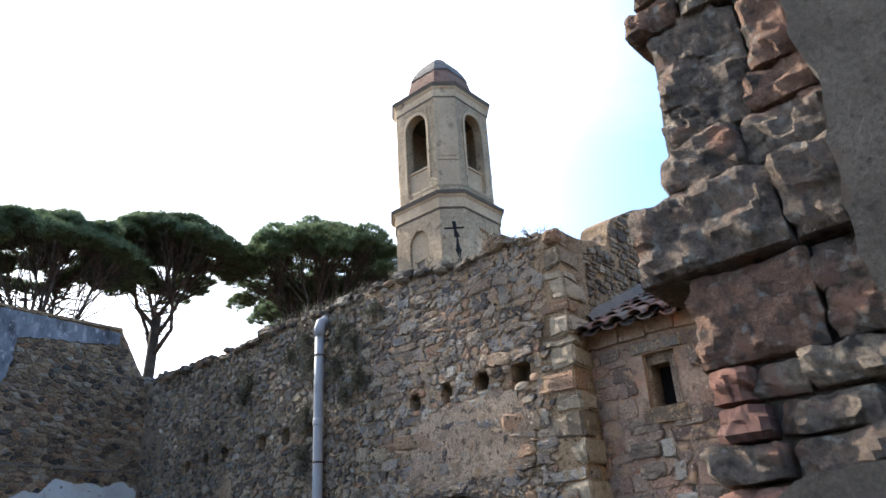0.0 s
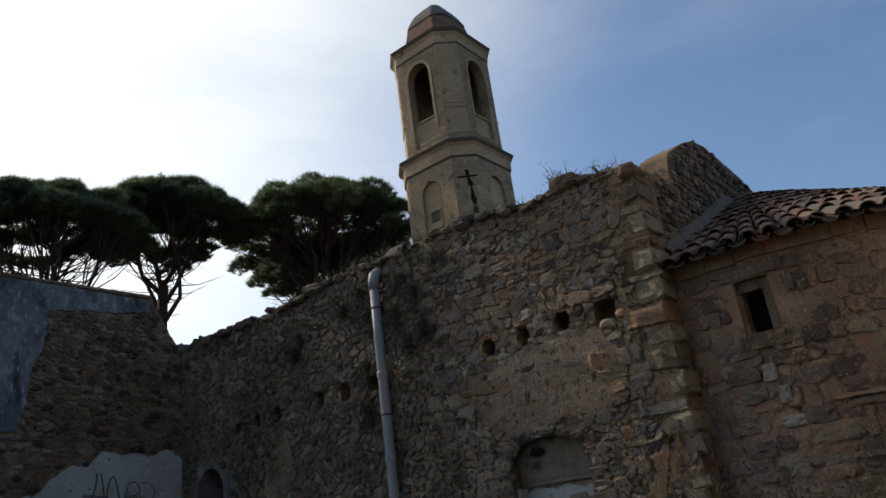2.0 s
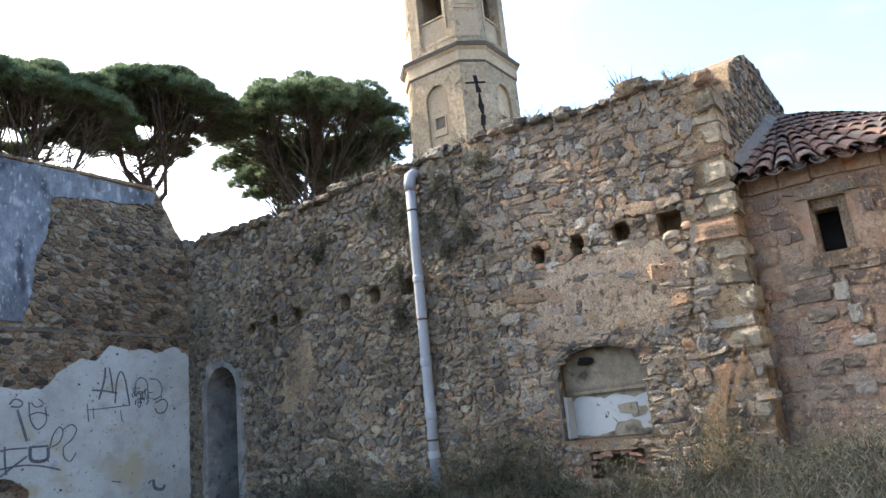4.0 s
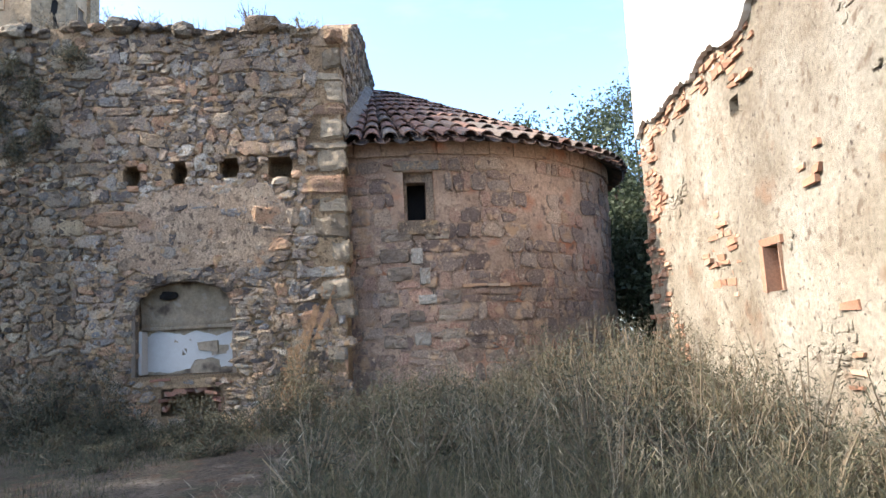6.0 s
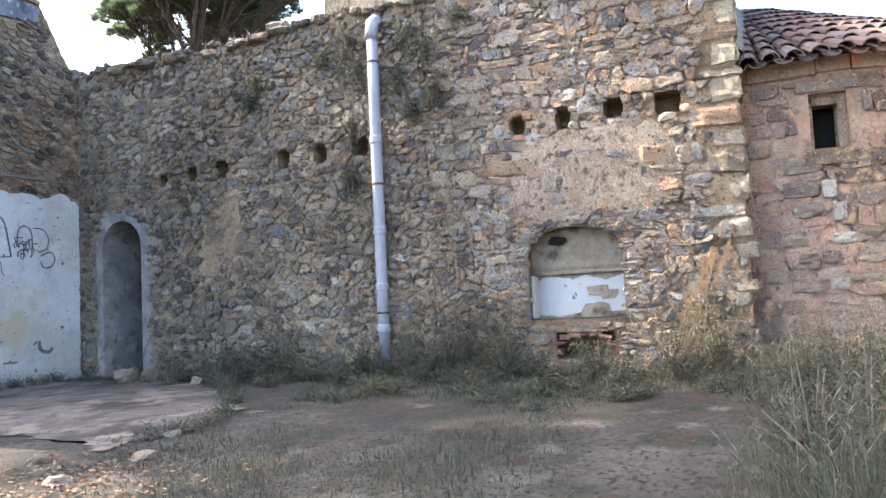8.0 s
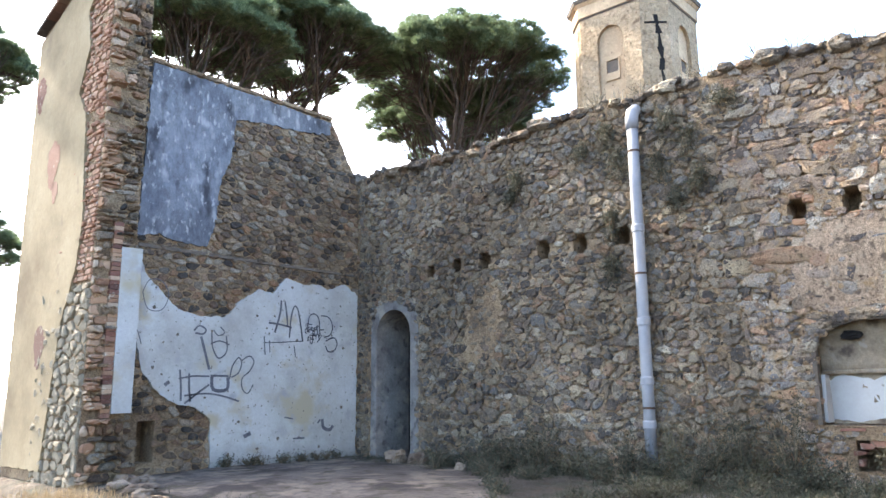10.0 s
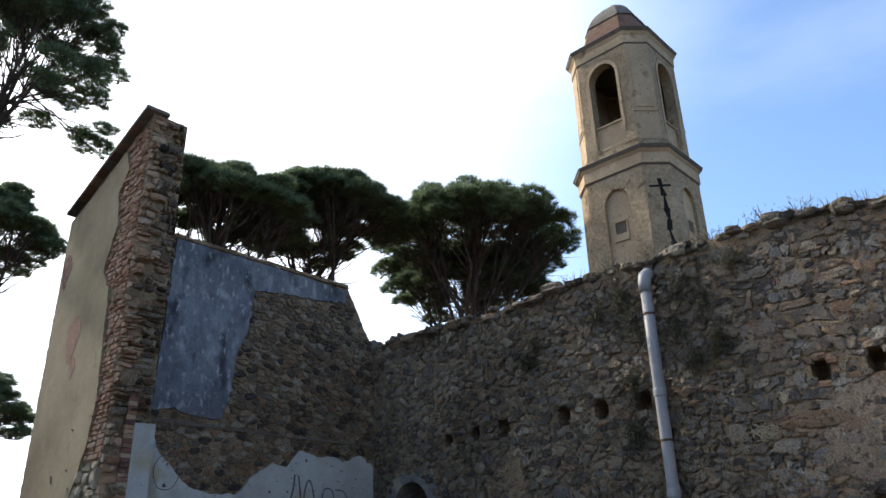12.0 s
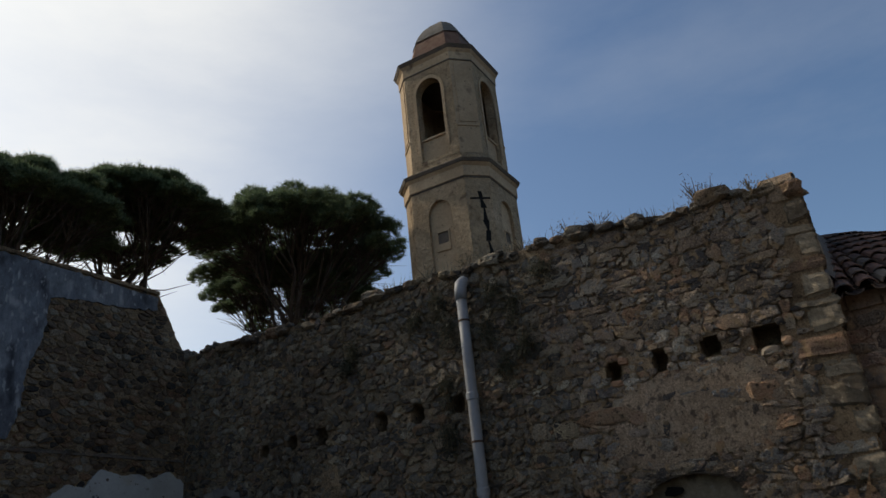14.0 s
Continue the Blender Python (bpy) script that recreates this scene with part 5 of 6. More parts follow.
# low broken wall stub and heap at its foot
for i, (x, y, s) in enumerate(((3.3, 14.2, .3), (3.1, 13.9, .26), (3.5, 14.1, .22), (3.05, 13.4, .24), (2.95, 13.0, .2), (3.3, 13.5, .16), (2.8, 12.4, .22), (2.75, 11.8, .26), (2.7, 11.2, .3), (2.5, 10.7, .2), (2.9, 11.4, .14), (2.45, 10.2, .24), (2.2, 9.75, .32), (2.0, 9.25, .22), (2.6, 9.9, .13), (1.85, 9.2, .30), (2.75, 9.4, .16), (3.3, 9.3, .2), (2.35, 8.7, .18), (3.0, 8.6, .15), (1.4, 8.6, .2), (3.6, 8.9, .12), (1.5, 10.1, .12), (3.0, 10.3, .12), (2.15, 12.6, .13))):
    s *= 0.58
    r = random.Random(100 + i)
    vs, fs = lump(r, 0, 0, 0, s, s * r.uniform(0.6, 0.9), s * r.uniform(0.45, 0.65), 10, 16)
    ob = link_mesh("rock", vs, fs, M["rock"], smooth=False)
    ob.location = (x, y, ground_z(x, y) + s * 0.10)
    ob.rotation_euler = (0, 0, r.uniform(0, 3))
    tagged(ob, "pale weathered rock lying in a fallen wall line", "rock", "fallen wall rocks")
for i, (x, y, s) in enumerate(((7.0, 13.0, .17), (7.1, 12.62, .15), (7.25, 11.9, .10), (6.9, 11.6, .08))):
    r = random.Random(200 + i)
    vs, fs = lump(r, 0, 0, 0, s, s * 0.9, s * 0.75, 10, 16)
    ob = link_mesh("boulder", vs, fs, M["rock"])
    ob.location = (x, y, ground_z(x, y) + s * 0.45)
    tagged(ob, "rounded boulder on the ground by the doorway", "rock", "boulders by the doorway")

# worn concrete floor in front of the left wall
rngs = random.Random(4)
bm = bmesh.new()
sv = {}
for ix in range(0, 60):
    for iy in range(0, 80):
        x, y = 2.9 + ix * 0.08, 8.4 + iy * 0.08
        if in_poly(x + 0.04 + 0.25 * noise.noise(Vector((x * 1.6, y * 1.6, 8))), y + 0.04 + 0.25 * noise.noise(Vector((x * 1.6, y * 1.6, 18))), SLAB) and y < 14.5:
            quad = []
            for q, r in ((ix, iy), (ix + 1, iy), (ix + 1, iy + 1), (ix, iy + 1)):
                if (q, r) not in sv:
                    px, py = 2.9 + q * 0.08 + rngs.uniform(-.02, .02), 8.4 + r * 0.08 + rngs.uniform(-.02, .02)
                    sv[(q, r)] = bm.verts.new((px, py, ground_z(px, py) + 0.012 + 0.006 * noise.noise(Vector((px * 2, py * 2, 0)))))
                quad.append(sv[(q, r)])
            bm.faces.new(quad)
tagged(part("concrete_floor", bm, M["slab"], smooth=True), "worn stained concrete floor of a lost room", "floor", kind="structure")

# ---------------------------------------------------------------- drain pipe
PX, PY = WX - 0.125, 8.9
pipe = empty("drain_pipe", (PX, PY, 0.12), "grey plastic drain pipe clamped to the rubble wall", "pipe")
bm = bmesh.new()
tube(bm, [(PX, PY, 0.12), (PX, PY, 1.4), (PX, PY, 2.6), (PX, PY, 3.8), (PX, PY, 4.72)], [0.075] * 5, 20)
run = under(part("pipe_run", bm, M["pipe"], smooth=True), pipe)
bm = bmesh.new()
tube(bm, [(PX, PY, 4.66), (PX, PY, 4.80), (PX + 0.03, PY, 4.90), (PX + 0.10, PY, 4.955), (PX + 0.28, PY, 4.97)], [0.088] * 5, 20)
under(part("elbow", bm, M["pipe"], smooth=True), pipe)
for zz in (0.80, 1.34, 2.08, 3.3):
    bm = bmesh.new()
    tube(bm, [(PX, PY, zz - 0.05), (PX, PY, zz - 0.045), (PX, PY, zz + 0.035), (PX, PY, zz + 0.05)], [0.077, 0.086, 0.086, 0.077], 20)
    hang(part("coupling", bm, M["pipe"], smooth=False), run)
for zz in (1.0, 2.7, 4.35):
    bm = bmesh.new()
    tube(bm, [(PX, PY, zz - 0.014), (PX, PY, zz + 0.014)], [0.080, 0.080], 20)
    box(bm, PX + 0.06, WX + 0.03, PY - 0.015, PY + 0.015, zz - 0.012, zz + 0.012)
    hang(part("clamp", bm, M["iron"]), run)

# ---------------------------------------------------------------- sunlit ruined building (face y = 0.53, looks +y)
BY, BX0, BX1 = 0.53, 2.02, 8.42


def on_build(u, v, d):
    bulge = 0.22 * smooth01((2.9 - u) / 0.9)
    return (u, BY + d + bulge, v)


def build_top(u):
    return 7.4 + 0.05 * math.sin(u * 3)


build_holes = [(4.64, 4.96, 1.36, 1.74, 0.3), (5.16, 5.36, 3.02, 3.17, 0.3), (6.95, 7.05, 3.22, 3.36, 0.25)]
building = wall_body("ruined_building", on_build, frange(BX0, BX1, 0.07), frange(-0.6, 7.0, 0.08), build_top, 0.65, build_holes, M["building_render"],
                     "ruined building wall, pale render over rubble and brick", 0.012, seed=15.0)
WHITE_EDGE = [(8.38, 3.62), (8.0, 3.78), (7.5, 3.66), (7.0, 3.72), (6.5, 3.74), (6.2, 3.66), (5.9, 3.78), (5.6, 3.80), (5.3, 3.68), (4.9, 3.66), (4.4, 3.95), (3.8, 4.3), (3.2, 4.7), (3.2, 7.3), (8.38, 7.3)]
patch("white_render", WHITE_EDGE, on_build, 0.035, M["building_white"], building, "thick white render with broken lower edge", 0.05, 21, 0.03)


def pocket(u, v):
    """Where the render has fallen off and bricks show."""
    n = 0.18 * noise.noise(Vector((u * 2.5, v * 2.5, 31)))
    corner = u > 7.62 + n - 0.5 * smooth01((1.6 - v) / 0.8) and 0.6 < v < 3.68
    seam = abs(v - 3.55 - n * 0.6) < 0.13 and 5.3 < u < 8.3
    notch = ((u - 5.05) / 0.3) ** 2 + ((v - 3.55 - n) / 0.33) ** 2 < 1
    mid = ((u - 5.85 + 2 * n) / 0.30) ** 2 + ((v - 1.75) / 0.5) ** 2 < 1 and noise.noise(Vector((u * 6, v * 9, 8))) > -0.12
    west = ((u - 3.95 + n) / 0.2) ** 2 + ((v - 2.35) / 0.3) ** 2 < 1 and noise.noise(Vector((u * 6, v * 9, 9))) > -0.05
    low = ((u - 3.75 + n) / 0.2) ** 2 + ((v - 1.0) / 0.4) ** 2 < 1 and noise.noise(Vector((u * 6, v * 9, 10))) > 0.05
    return corner or seam or notch or mid or west or low


rngb = random.Random(66)
V, F, made = [], [], 0
v = 0.62
while v < 3.95:
    h = rngb.uniform(0.045, 0.075)
    u = 3.4 + rngb.uniform(0, 0.2)
    while u < 8.36:
        L = rngb.uniform(0.10, 0.26)
        if pocket(u + L / 2, v + h / 2) and not any(a - 0.02 < u + L and u < b + 0.02 and c - 0.02 < v + h and v < d + 0.02 for a, b, c, d, _ in build_holes):
            if rngb.random() > 0.22:
                pr = rngb.uniform(-0.045, 0.03)
                q = [(u + 0.006, v + 0.005), (u + L - 0.006, v + 0.005), (u + L - 0.006, v + h - 0.006), (u + 0.006, v + h - 0.006)]
                q = [(a + rngb.uniform(-.016, .016), b + rngb.uniform(-.011, .011)) for a, b in q]
                vs = [on_build(a, b, -0.10) for a, b in q] + [on_build(a, b, pr + rngb.uniform(-.012, .012)) for a, b in q]
                fs = [(0, 1, 5, 4), (1, 2, 6, 5), (2, 3, 7, 6), (3, 0, 4, 7), (4, 5, 6, 7)]
                if made < 300 and v < 3.0:
                    link_mesh("brick", vs, fs, M["orange_object"], building)
                    made += 1
                else:
                    o = len(V)
                    V += vs
                    F += [tuple(i + o for i in f) for f in fs]
        u += L
    v += h
link_mesh("exposed_bricks", V, F, M["orange_island"], building, "crumbling orange bricks where render fell", kind="stuff")
stb = [c for c in courses(2.0, 8.3, 0.0, 3.7, 0.06, 0.13, 0.08, 0.24, 71) if not pocket(c[0], c[1]) and noise.noise(Vector((c[0] * 1.1, c[1] * 1.4, 40))) > 0.42 and
       not any(a - 0.12 < c[0] < b + 0.12 and e - 0.12 < c[1] < f + 0.12 for a, b, e, f, _ in build_holes)]
masonry(building, stb, on_build, 0.02, 0.004, (M["building_render"], M["building_render"]), lambda u, v: False)
bm = bmesh.new()
box(bm, 4.66, 4.94, BY - 0.24, BY - 0.20, 1.37, 1.73, 0.004, rngb)
box(bm, 4.92, 4.99, BY - 0.2, BY + 0.015, 1.36, 1.74, 0.012, rngb)
box(bm, 4.62, 4.67, BY - 0.2, BY + 0.012, 1.36, 1.74, 0.012, rngb)
box(bm, 4.6, 5.0, BY - 0.2, BY + 0.012, 1.74, 1.80, 0.01, rngb)
part("niche_bricks", bm, M["orange_island"], building, "brick-lined wall niche")

# its broken end: big dark weathered blocks
JX = 2.02


def on_jamb(u, v, d):
    return (JX - d, u, v)


jamb_body = bmesh.new()
box(jamb_body, JX - 0.01, JX + 0.5, -2.2, 0.70, -0.8, 7.2)
part("broken_core", jamb_body, M["mortar_and_shade_dark"], building, "dark rubble core of the broken wall end")
rngj = random.Random(17)
# courses: (bottom, top, edges of the blocks along the wall, how far they stand out at the free edge)
COURSES = [(-0.6, 0.55, (0.74, 0.2, -0.5), 0.0), (0.55, 0.86, (0.80, 0.45, 0.0, -0.6), 0.02), (0.86, 0.97, (0.74, 0.58, 0.4, 0.1, -0.4), -0.01), (0.97, 1.07, (0.78, 0.56, 0.36, 0.0), 0.0),
           (1.07, 1.17, (0.77, 0.57, 0.3, 0.0), 0.0), (1.17, 1.27, (0.74, 0.60, 0.33, 0.0), -0.01), (1.27, 1.37, (0.74, 0.63, 0.5, 0.2), -0.01), (1.37, 1.64, (0.76, 0.42, 0.16, -0.4), 0.0),
           (1.64, 1.90, (0.865, 0.44, 0.12, -0.4), 0.04), (1.90, 2.06, (0.79, 0.5, 0.14, -0.4), 0.0), (2.06, 2.19, (0.76, 0.46, 0.1, -0.4), 0.0), (2.19, 2.50, (0.75, 0.43, 0.02, -0.5), 0.0),
           (2.50, 2.62, (0.82, 0.6, 0.3, -0.2), 0.0), (2.62, 2.95, (0.78, 0.4, -0.2), 0.0), (2.95, 3.3, (0.8, 0.35, -0.2), 0.0), (3.3, 3.7, (0.76, 0.4, -0.2), 0.0), (3.7, 4.2, (0.78, 0.3, -0.2), 0.0)]


def rough_block(y0, y1, z0, z1, x_front, depth, rng, free):
    """A weathered block with a worn, pitted face."""
    bm = bmesh.new()
    ny, nz, nx = max(3, int((y1 - y0) / 0.022)), max(3, int((z1 - z0) / 0.022)), 5
    tilt = rng.uniform(-0.05, 0.05)
    off = Vector((rng.uniform(0, 50), rng.uniform(0, 50), rng.uniform(0, 50)))
    bmesh.ops.create_cube(bm, size=1)
    bmesh.ops.subdivide_edges(bm, edges=[e for e in bm.edges if abs(e.verts[0].co.y - e.verts[1].co.y) > 0.5], cuts=min(ny, 22), use_grid_fill=True)
    bmesh.ops.subdivide_edges(bm, edges=[e for e in bm.edges if abs(e.verts[0].co.z - e.verts[1].co.z) > 0.5], cuts=min(nz, 16), use_grid_fill=True)
    bmesh.ops.subdivide_edges(bm, edges=[e for e in bm.edges if abs(e.verts[0].co.x - e.verts[1].co.x) > 0.5], cuts=nx, use_grid_fill=True)
    for v in bm.verts:
        c = v.co.copy()
        p = Vector((x_front + (c.x + 0.5) * depth, (y0 + y1) / 2 + c.y * (y1 - y0), (z0 + z1) / 2 + c.z * (z1 - z0)))
        # rounded arrises
        ey = max(0, abs(c.y) * 2 - 0.78) / 0.22
        ez = max(0, abs(c.z) * 2 - 0.70) / 0.30
        ex = max(0, -c.x * 2 - 0.6) / 0.4
        p.x += 0.014 * (ey ** 2 + ez ** 2)
        p.y -= math.copysign(0.005 * (ex ** 2 + 0.6 * ez ** 2), c.y)
        p.z -= math.copysign(0.005 * (ex ** 2 + 0.6 * ey ** 2), c.z)
        p.z += tilt * c.y * (y1 - y0)
        s = noise.fractal(p * 11 + off, 0.55, 2.1, 6) + 0.6 * noise.ridged_multi_fractal(Vector((p.x * 3, p.y * 5, p.z * 14)) + off, 0.9, 2.0, 4, 1.0, 2.0) - 0.6
        s2 = noise.noise(p * 3.1 + off)
        p += Vector((-1, 0.5 * math.copysign(1, c.y), 0.35 * math.copysign(1, c.z))) * (0.023 * s + 0.016 * s2)
        v.co = p
    return bm


for z0, z1, edges, out in COURSES:
    for i, (e0, e1) in enumerate(zip(edges, edges[1:])):
        bm = rough_block(e1 + 0.001, e0 - 0.001 - (0.04 if i == 0 and z0 > 1.85 else 0.0), z0 + 0.002, z1 - 0.002, JX - 0.06 - out - rngj.uniform(0, 0.05), 0.55, rngj, i == 0)
        part("stone_block", bm, M["dark_brick"] if i == 0 and z0 in (0.97, 1.17, 1.27) else M["dark_object"], building)

# thick grey render still clinging to the broken end, and the big slab at its foot
patch("grey_render", [(0.29, 3.0), (0.295, 2.36), (0.289, 2.16), (0.262, 2.0), (0.291, 1.86), (0.297, 1.69), (0.286, 1.51), (0.24, 1.41), (0.0, 1.36), (-0.5, 1.4), (-0.6, 3.0)], on_jamb, 0.03, M["jamb_render"], building, "thick grey rough render", 0.03, 91, 0.11)
patch("foot_slab", [(0.69, 0.97), (0.56, 1.06), (0.38, 1.08), (0.0, 1.10), (-0.4, 1.08), (-0.4, 0.3), (0.60, 0.3)], on_jamb, 0.03, M["jamb_render"], building, "smooth grey slab at the wall foot", 0.02, 92, 0.12)

# back and far sides close the building
bm = bmesh.new()
box(bm, BX1 - 0.55, BX1 - 0.01, -6.0, BY - 0.66, -0.6, 7.2)
box(bm, JX + 0.5, BX1 - 0.56, -6.0, -5.6, -0.6, 7.0)
part("side_walls", bm, M["building_render"], building)

# ---------------------------------------------------------------- bell tower
TC = (15.62, 12.86)
tower = empty("bell_tower", (TC[0], TC[1], 0), "octagonal rendered bell tower with belfry arches and brick dome", "tower")


def octagon(D, W):
    h, w = D / 2, W / 2
    return [(-h, -w), (-w, -h), (w, -h), (h, -w), (h, w), (w, h), (-w, h), (-h, w)]


def prism(D0, D1, z0, z1, mat, name, label="", k=0.625):
    bm = bmesh.new()
    a = [bm.verts.new((TC[0] + x, TC[1] + y, z0)) for x, y in octagon(D0, D0 * k)]
    b = [bm.verts.new((TC[0] + x, TC[1] + y, z1)) for x, y in octagon(D1, D1 * k)]
    for i in range(8):
        bm.faces.new((a[i], a[(i + 1) % 8], b[(i + 1) % 8], b[i]))
    bm.faces.new(list(reversed(a)))
    bm.faces.new(b)
    return under(part(name, bm, mat, None, label), tower)


DL, DU, K = 2.68, 2.48, 0.625
prism(DL - 0.18, DL - 0.18, 0, 11.0, M["tower_smooth"], "lower_core")
# dark strip put in for the shadow line below the frieze moulding
prism(DL + 0.03, DL + 0.03, 10.66, 10.71, M["mortar_and_shade_dark"], "string_course", "band coloured dark as the shadow line under the frieze")
prism(DL + 0.08, DL + 0.08, 10.71, 11.02, M["tower_smooth"], "frieze")
prism(DL + 0.10, DL + 0.20, 11.02, 11.10, M["tower_smooth"], "cornice")
prism(DL + 0.24, DL + 0.30, 11.10, 11.19, M["mortar_and_shade_dark"], "cornice")
prism(DL + 0.31, DL + 0.02, 11.19, 11.30, M["mortar_and_shade_dark"], "cornice", "dark cornice top")
prism(DU, DU, 11.28, 11.52, M["tower"], "belfry_base")
# same painted shadow line below the upper frieze
prism(DU + 0.04, DU + 0.04, 14.58, 14.62, M["mortar_and_shade_dark"], "string_course", "band coloured dark as the shadow line under the frieze")
prism(DU + 0.04, DU + 0.05, 14.62, 14.86, M["tower_smooth"], "frieze")
prism(DU + 0.06, DU + 0.17, 14.86, 14.95, M["tower_smooth"], "cornice")
prism(DU + 0.18, DU + 0.28, 14.95, 15.06, M["mortar_and_shade_dark"], "cornice")
prism(DU + 0.28, DU + 0.10, 15.06, 15.14, M["dome"], "cornice", "dark weathered cornice tiles")


def face_frame(D, i):
    """Placement on the i-th face: u along it from its middle, v up, d outwards."""
    o = octagon(D, D * K)
    a, b = Vector((*o[i], 0)), Vector((*o[(i + 1) % 8], 0))
    mid, e = (a + b) / 2, (b - a)
    L = e.length
    e.normalize()
    nrm = Vector((mid.x, mid.y, 0)).normalized()

    def place(u, v, d):
        p = mid + e * u + nrm * d
        return (TC[0] + p.x, TC[1] + p.y, v)
    return place, L


for i in range(8):
    wide = i % 2 == 1
    # octagon edges alternate: odd edges are the wide faces
    pl, L = face_frame(DL, i)
    h = L / 2
    if wide:
        V, F = arch_slab(pl, -h, h, 0, 10.72, 0, 0.36, 7.2, 9.85, 0.42, 0.09, 10)
        lower = under(link_mesh("lower_face", V, F, M["tower"]), tower)
        w = pl
        # flat dark face stands for the shaded upper half of the window recess
        bm = bmesh.new()
        q = [(-0.16, 9.02), (0.16, 9.02), (0.16, 9.35), (-0.16, 9.35)]
        vs = [bm.verts.new(pl(a, b, -0.086)) for a, b in q] + [bm.verts.new(pl(a, b, -0.084)) for a, b in [(x * 1.0, y) for x, y in q]]
        f = bm.faces.new(vs[4:])
        bmesh.ops.delete(bm, geom=vs[:4], context="VERTS")
        hang(part("blind_window", bm, M["mortar_and_shade_dark"], None, "small square window, shade put in as a flat dark face"), lower)
        # the deep bottom bar is pale to stand for the lit lower half
        bm = bmesh.new()
        for a0, a1, b0, b1 in ((-0.2, -0.16, 8.82, 9.39), (0.16, 0.2, 8.82, 9.39), (-0.16, 0.16, 9.35, 9.39), (-0.16, 0.16, 8.82, 9.02)):
            vs = [bm.verts.new(pl(a, b, d)) for d in (-0.09, -0.05) for a, b in ((a0, b0), (a1, b0), (a1, b1), (a0, b1))]
            bm.faces.new(vs[4:])
            for k in range(4):
                bm.faces.new((vs[k], vs[(k + 1) % 4], vs[4 + (k + 1) % 4], vs[4 + k]))
        hang(part("window_surround", bm, M["tower_smooth"]), lower)
    else:
        bm = bmesh.new()
        for a0, a1, b0, b1, d in ((-h, h, 0, 10.72, 0.0), (-h * 0.62, h * 0.62, 7.0, 10.5, -0.012)):
            vs = [bm.verts.new(pl(a, b, dd)) for dd in (-0.1, d if d == 0 else 0.012) for a, b in ((a0, b0), (a1, b0), (a1, b1), (a0, b1))]
            bm.faces.new(vs[4:])
            for k in range(4):
                bm.faces.new((vs[k], vs[(k + 1) % 4], vs[4 + (k + 1) % 4], vs[4 + k]))
        under(part("lower_face", bm, M["tower"]), tower)
    pl, L = face_frame(DU, i)
    h = L / 2
    if wide:
        if i in (3, 5):           # the sides away from the yard are walled up
            under(part("belfry_face", shell(pl, [(-h, h, 11.5, 14.62, -0.28, 0.0)]), M["tower"]), tower)
            continue
        V, F = arch_slab(pl, -h, h, 11.5, 14.62, 0, 0.42, 11.62, 13.80, 0.46, 0.28, 12)
        upper = under(link_mesh("belfry_face", V, F, M["tower"]), tower)
        # moulded strip round the arch
        bm = bmesh.new()
        path = [(-0.42, 11.9)] + [(x, v) for x, v in arch_points(0.42, 13.80, 0.46, 12)] + [(0.42, 11.9)]
        prev = None
        for u, v in path:
            c = Vector((u, v - 13.2))
            s = 1 + 0.10 / max(0.42, abs(u)) if v < 13.8 else 1.0
            n2 = Vector((u, max(0.0, v - 13.80))).normalized() if v > 13.80 or abs(u) > 0.4 else Vector((1, 0))
            cur = [bm.verts.new(pl(u + n2.x * o, v + n2.y * o, d)) for o, d in ((0.0, 0.03), (0.09, 0.03), (0.09, -0.02))]
            if prev:
                for k in range(2):
                    bm.faces.new((prev[k], prev[k + 1], cur[k + 1], cur[k]))
            prev = cur
        hang(part("arch_moulding", bm, M["tower_smooth"]), upper)
        bm = bmesh.new()
        for a0, a1, b0, b1, d0, d1 in ((-0.42, 0.42, 11.62, 12.32, -0.26, -0.12), (-0.42, 0.42, 12.32, 12.38, -0.27, -0.08)):
            vs = [bm.verts.new(pl(a, b, d)) for d in (d0, d1) for a, b in ((a0, b0), (a1, b0), (a1, b1), (a0, b1))]
            bm.faces.new(vs[4:])
            bm.faces.new(list(reversed(vs[:4])))
            for k in range(4):
                bm.faces.new((vs[k], vs[(k + 1) % 4], vs[4 + (k + 1) % 4], vs[4 + k]))
        hang(part("parapet", bm, M["tower_smooth"]), upper)
    else:
        bm = bmesh.new()
        for a0, a1, b0, b1, d in ((-h, h, 11.5, 14.62, 0.0), (-h * 0.68, h * 0.68, 12.5, 14.5, 0.02), (-h * 1.0, h * 1.0, 12.36, 12.42, 0.025)):
            vs = [bm.verts.new(pl(a, b, dd)) for dd in (-0.28, d) for a, b in ((a0, b0), (a1, b0), (a1, b1), (a0, b1))]
            bm.faces.new(vs[4:])
            bm.faces.new(list(reversed(vs[:4])))
            for k in range(4):
                bm.faces.new((vs[k], vs[(k + 1) % 4], vs[4 + (k + 1) % 4], vs[4 + k]))
        under(part("belfry_pier", bm, M["tower_smooth"]), tower)
# crack and cross slit on the chamfer that looks to the yard
pl, L = face_frame(DL, 0)
rngk = random.Random(9)
# flat near-black faces on the render stand for the shade inside
bm = bmesh.new()
cr = [(0.02, 10.25), (0.05, 10.0), (0.09, 9.75), (0.10, 9.4), (0.13, 9.1), (0.10, 8.8), (0.15, 8.5), (0.13, 8.1), (0.16, 7.8)]
for (a, b), (c, d) in zip(cr, cr[1:]):
    w0, w1 = rngk.uniform(0.02, 0.10), rngk.uniform(0.02, 0.10)
    bm.faces.new([bm.verts.new(pl(x, y, 0.016)) for x, y in ((a - w0, b), (c - w1, d), (c + w1, d), (a + w0, b))])
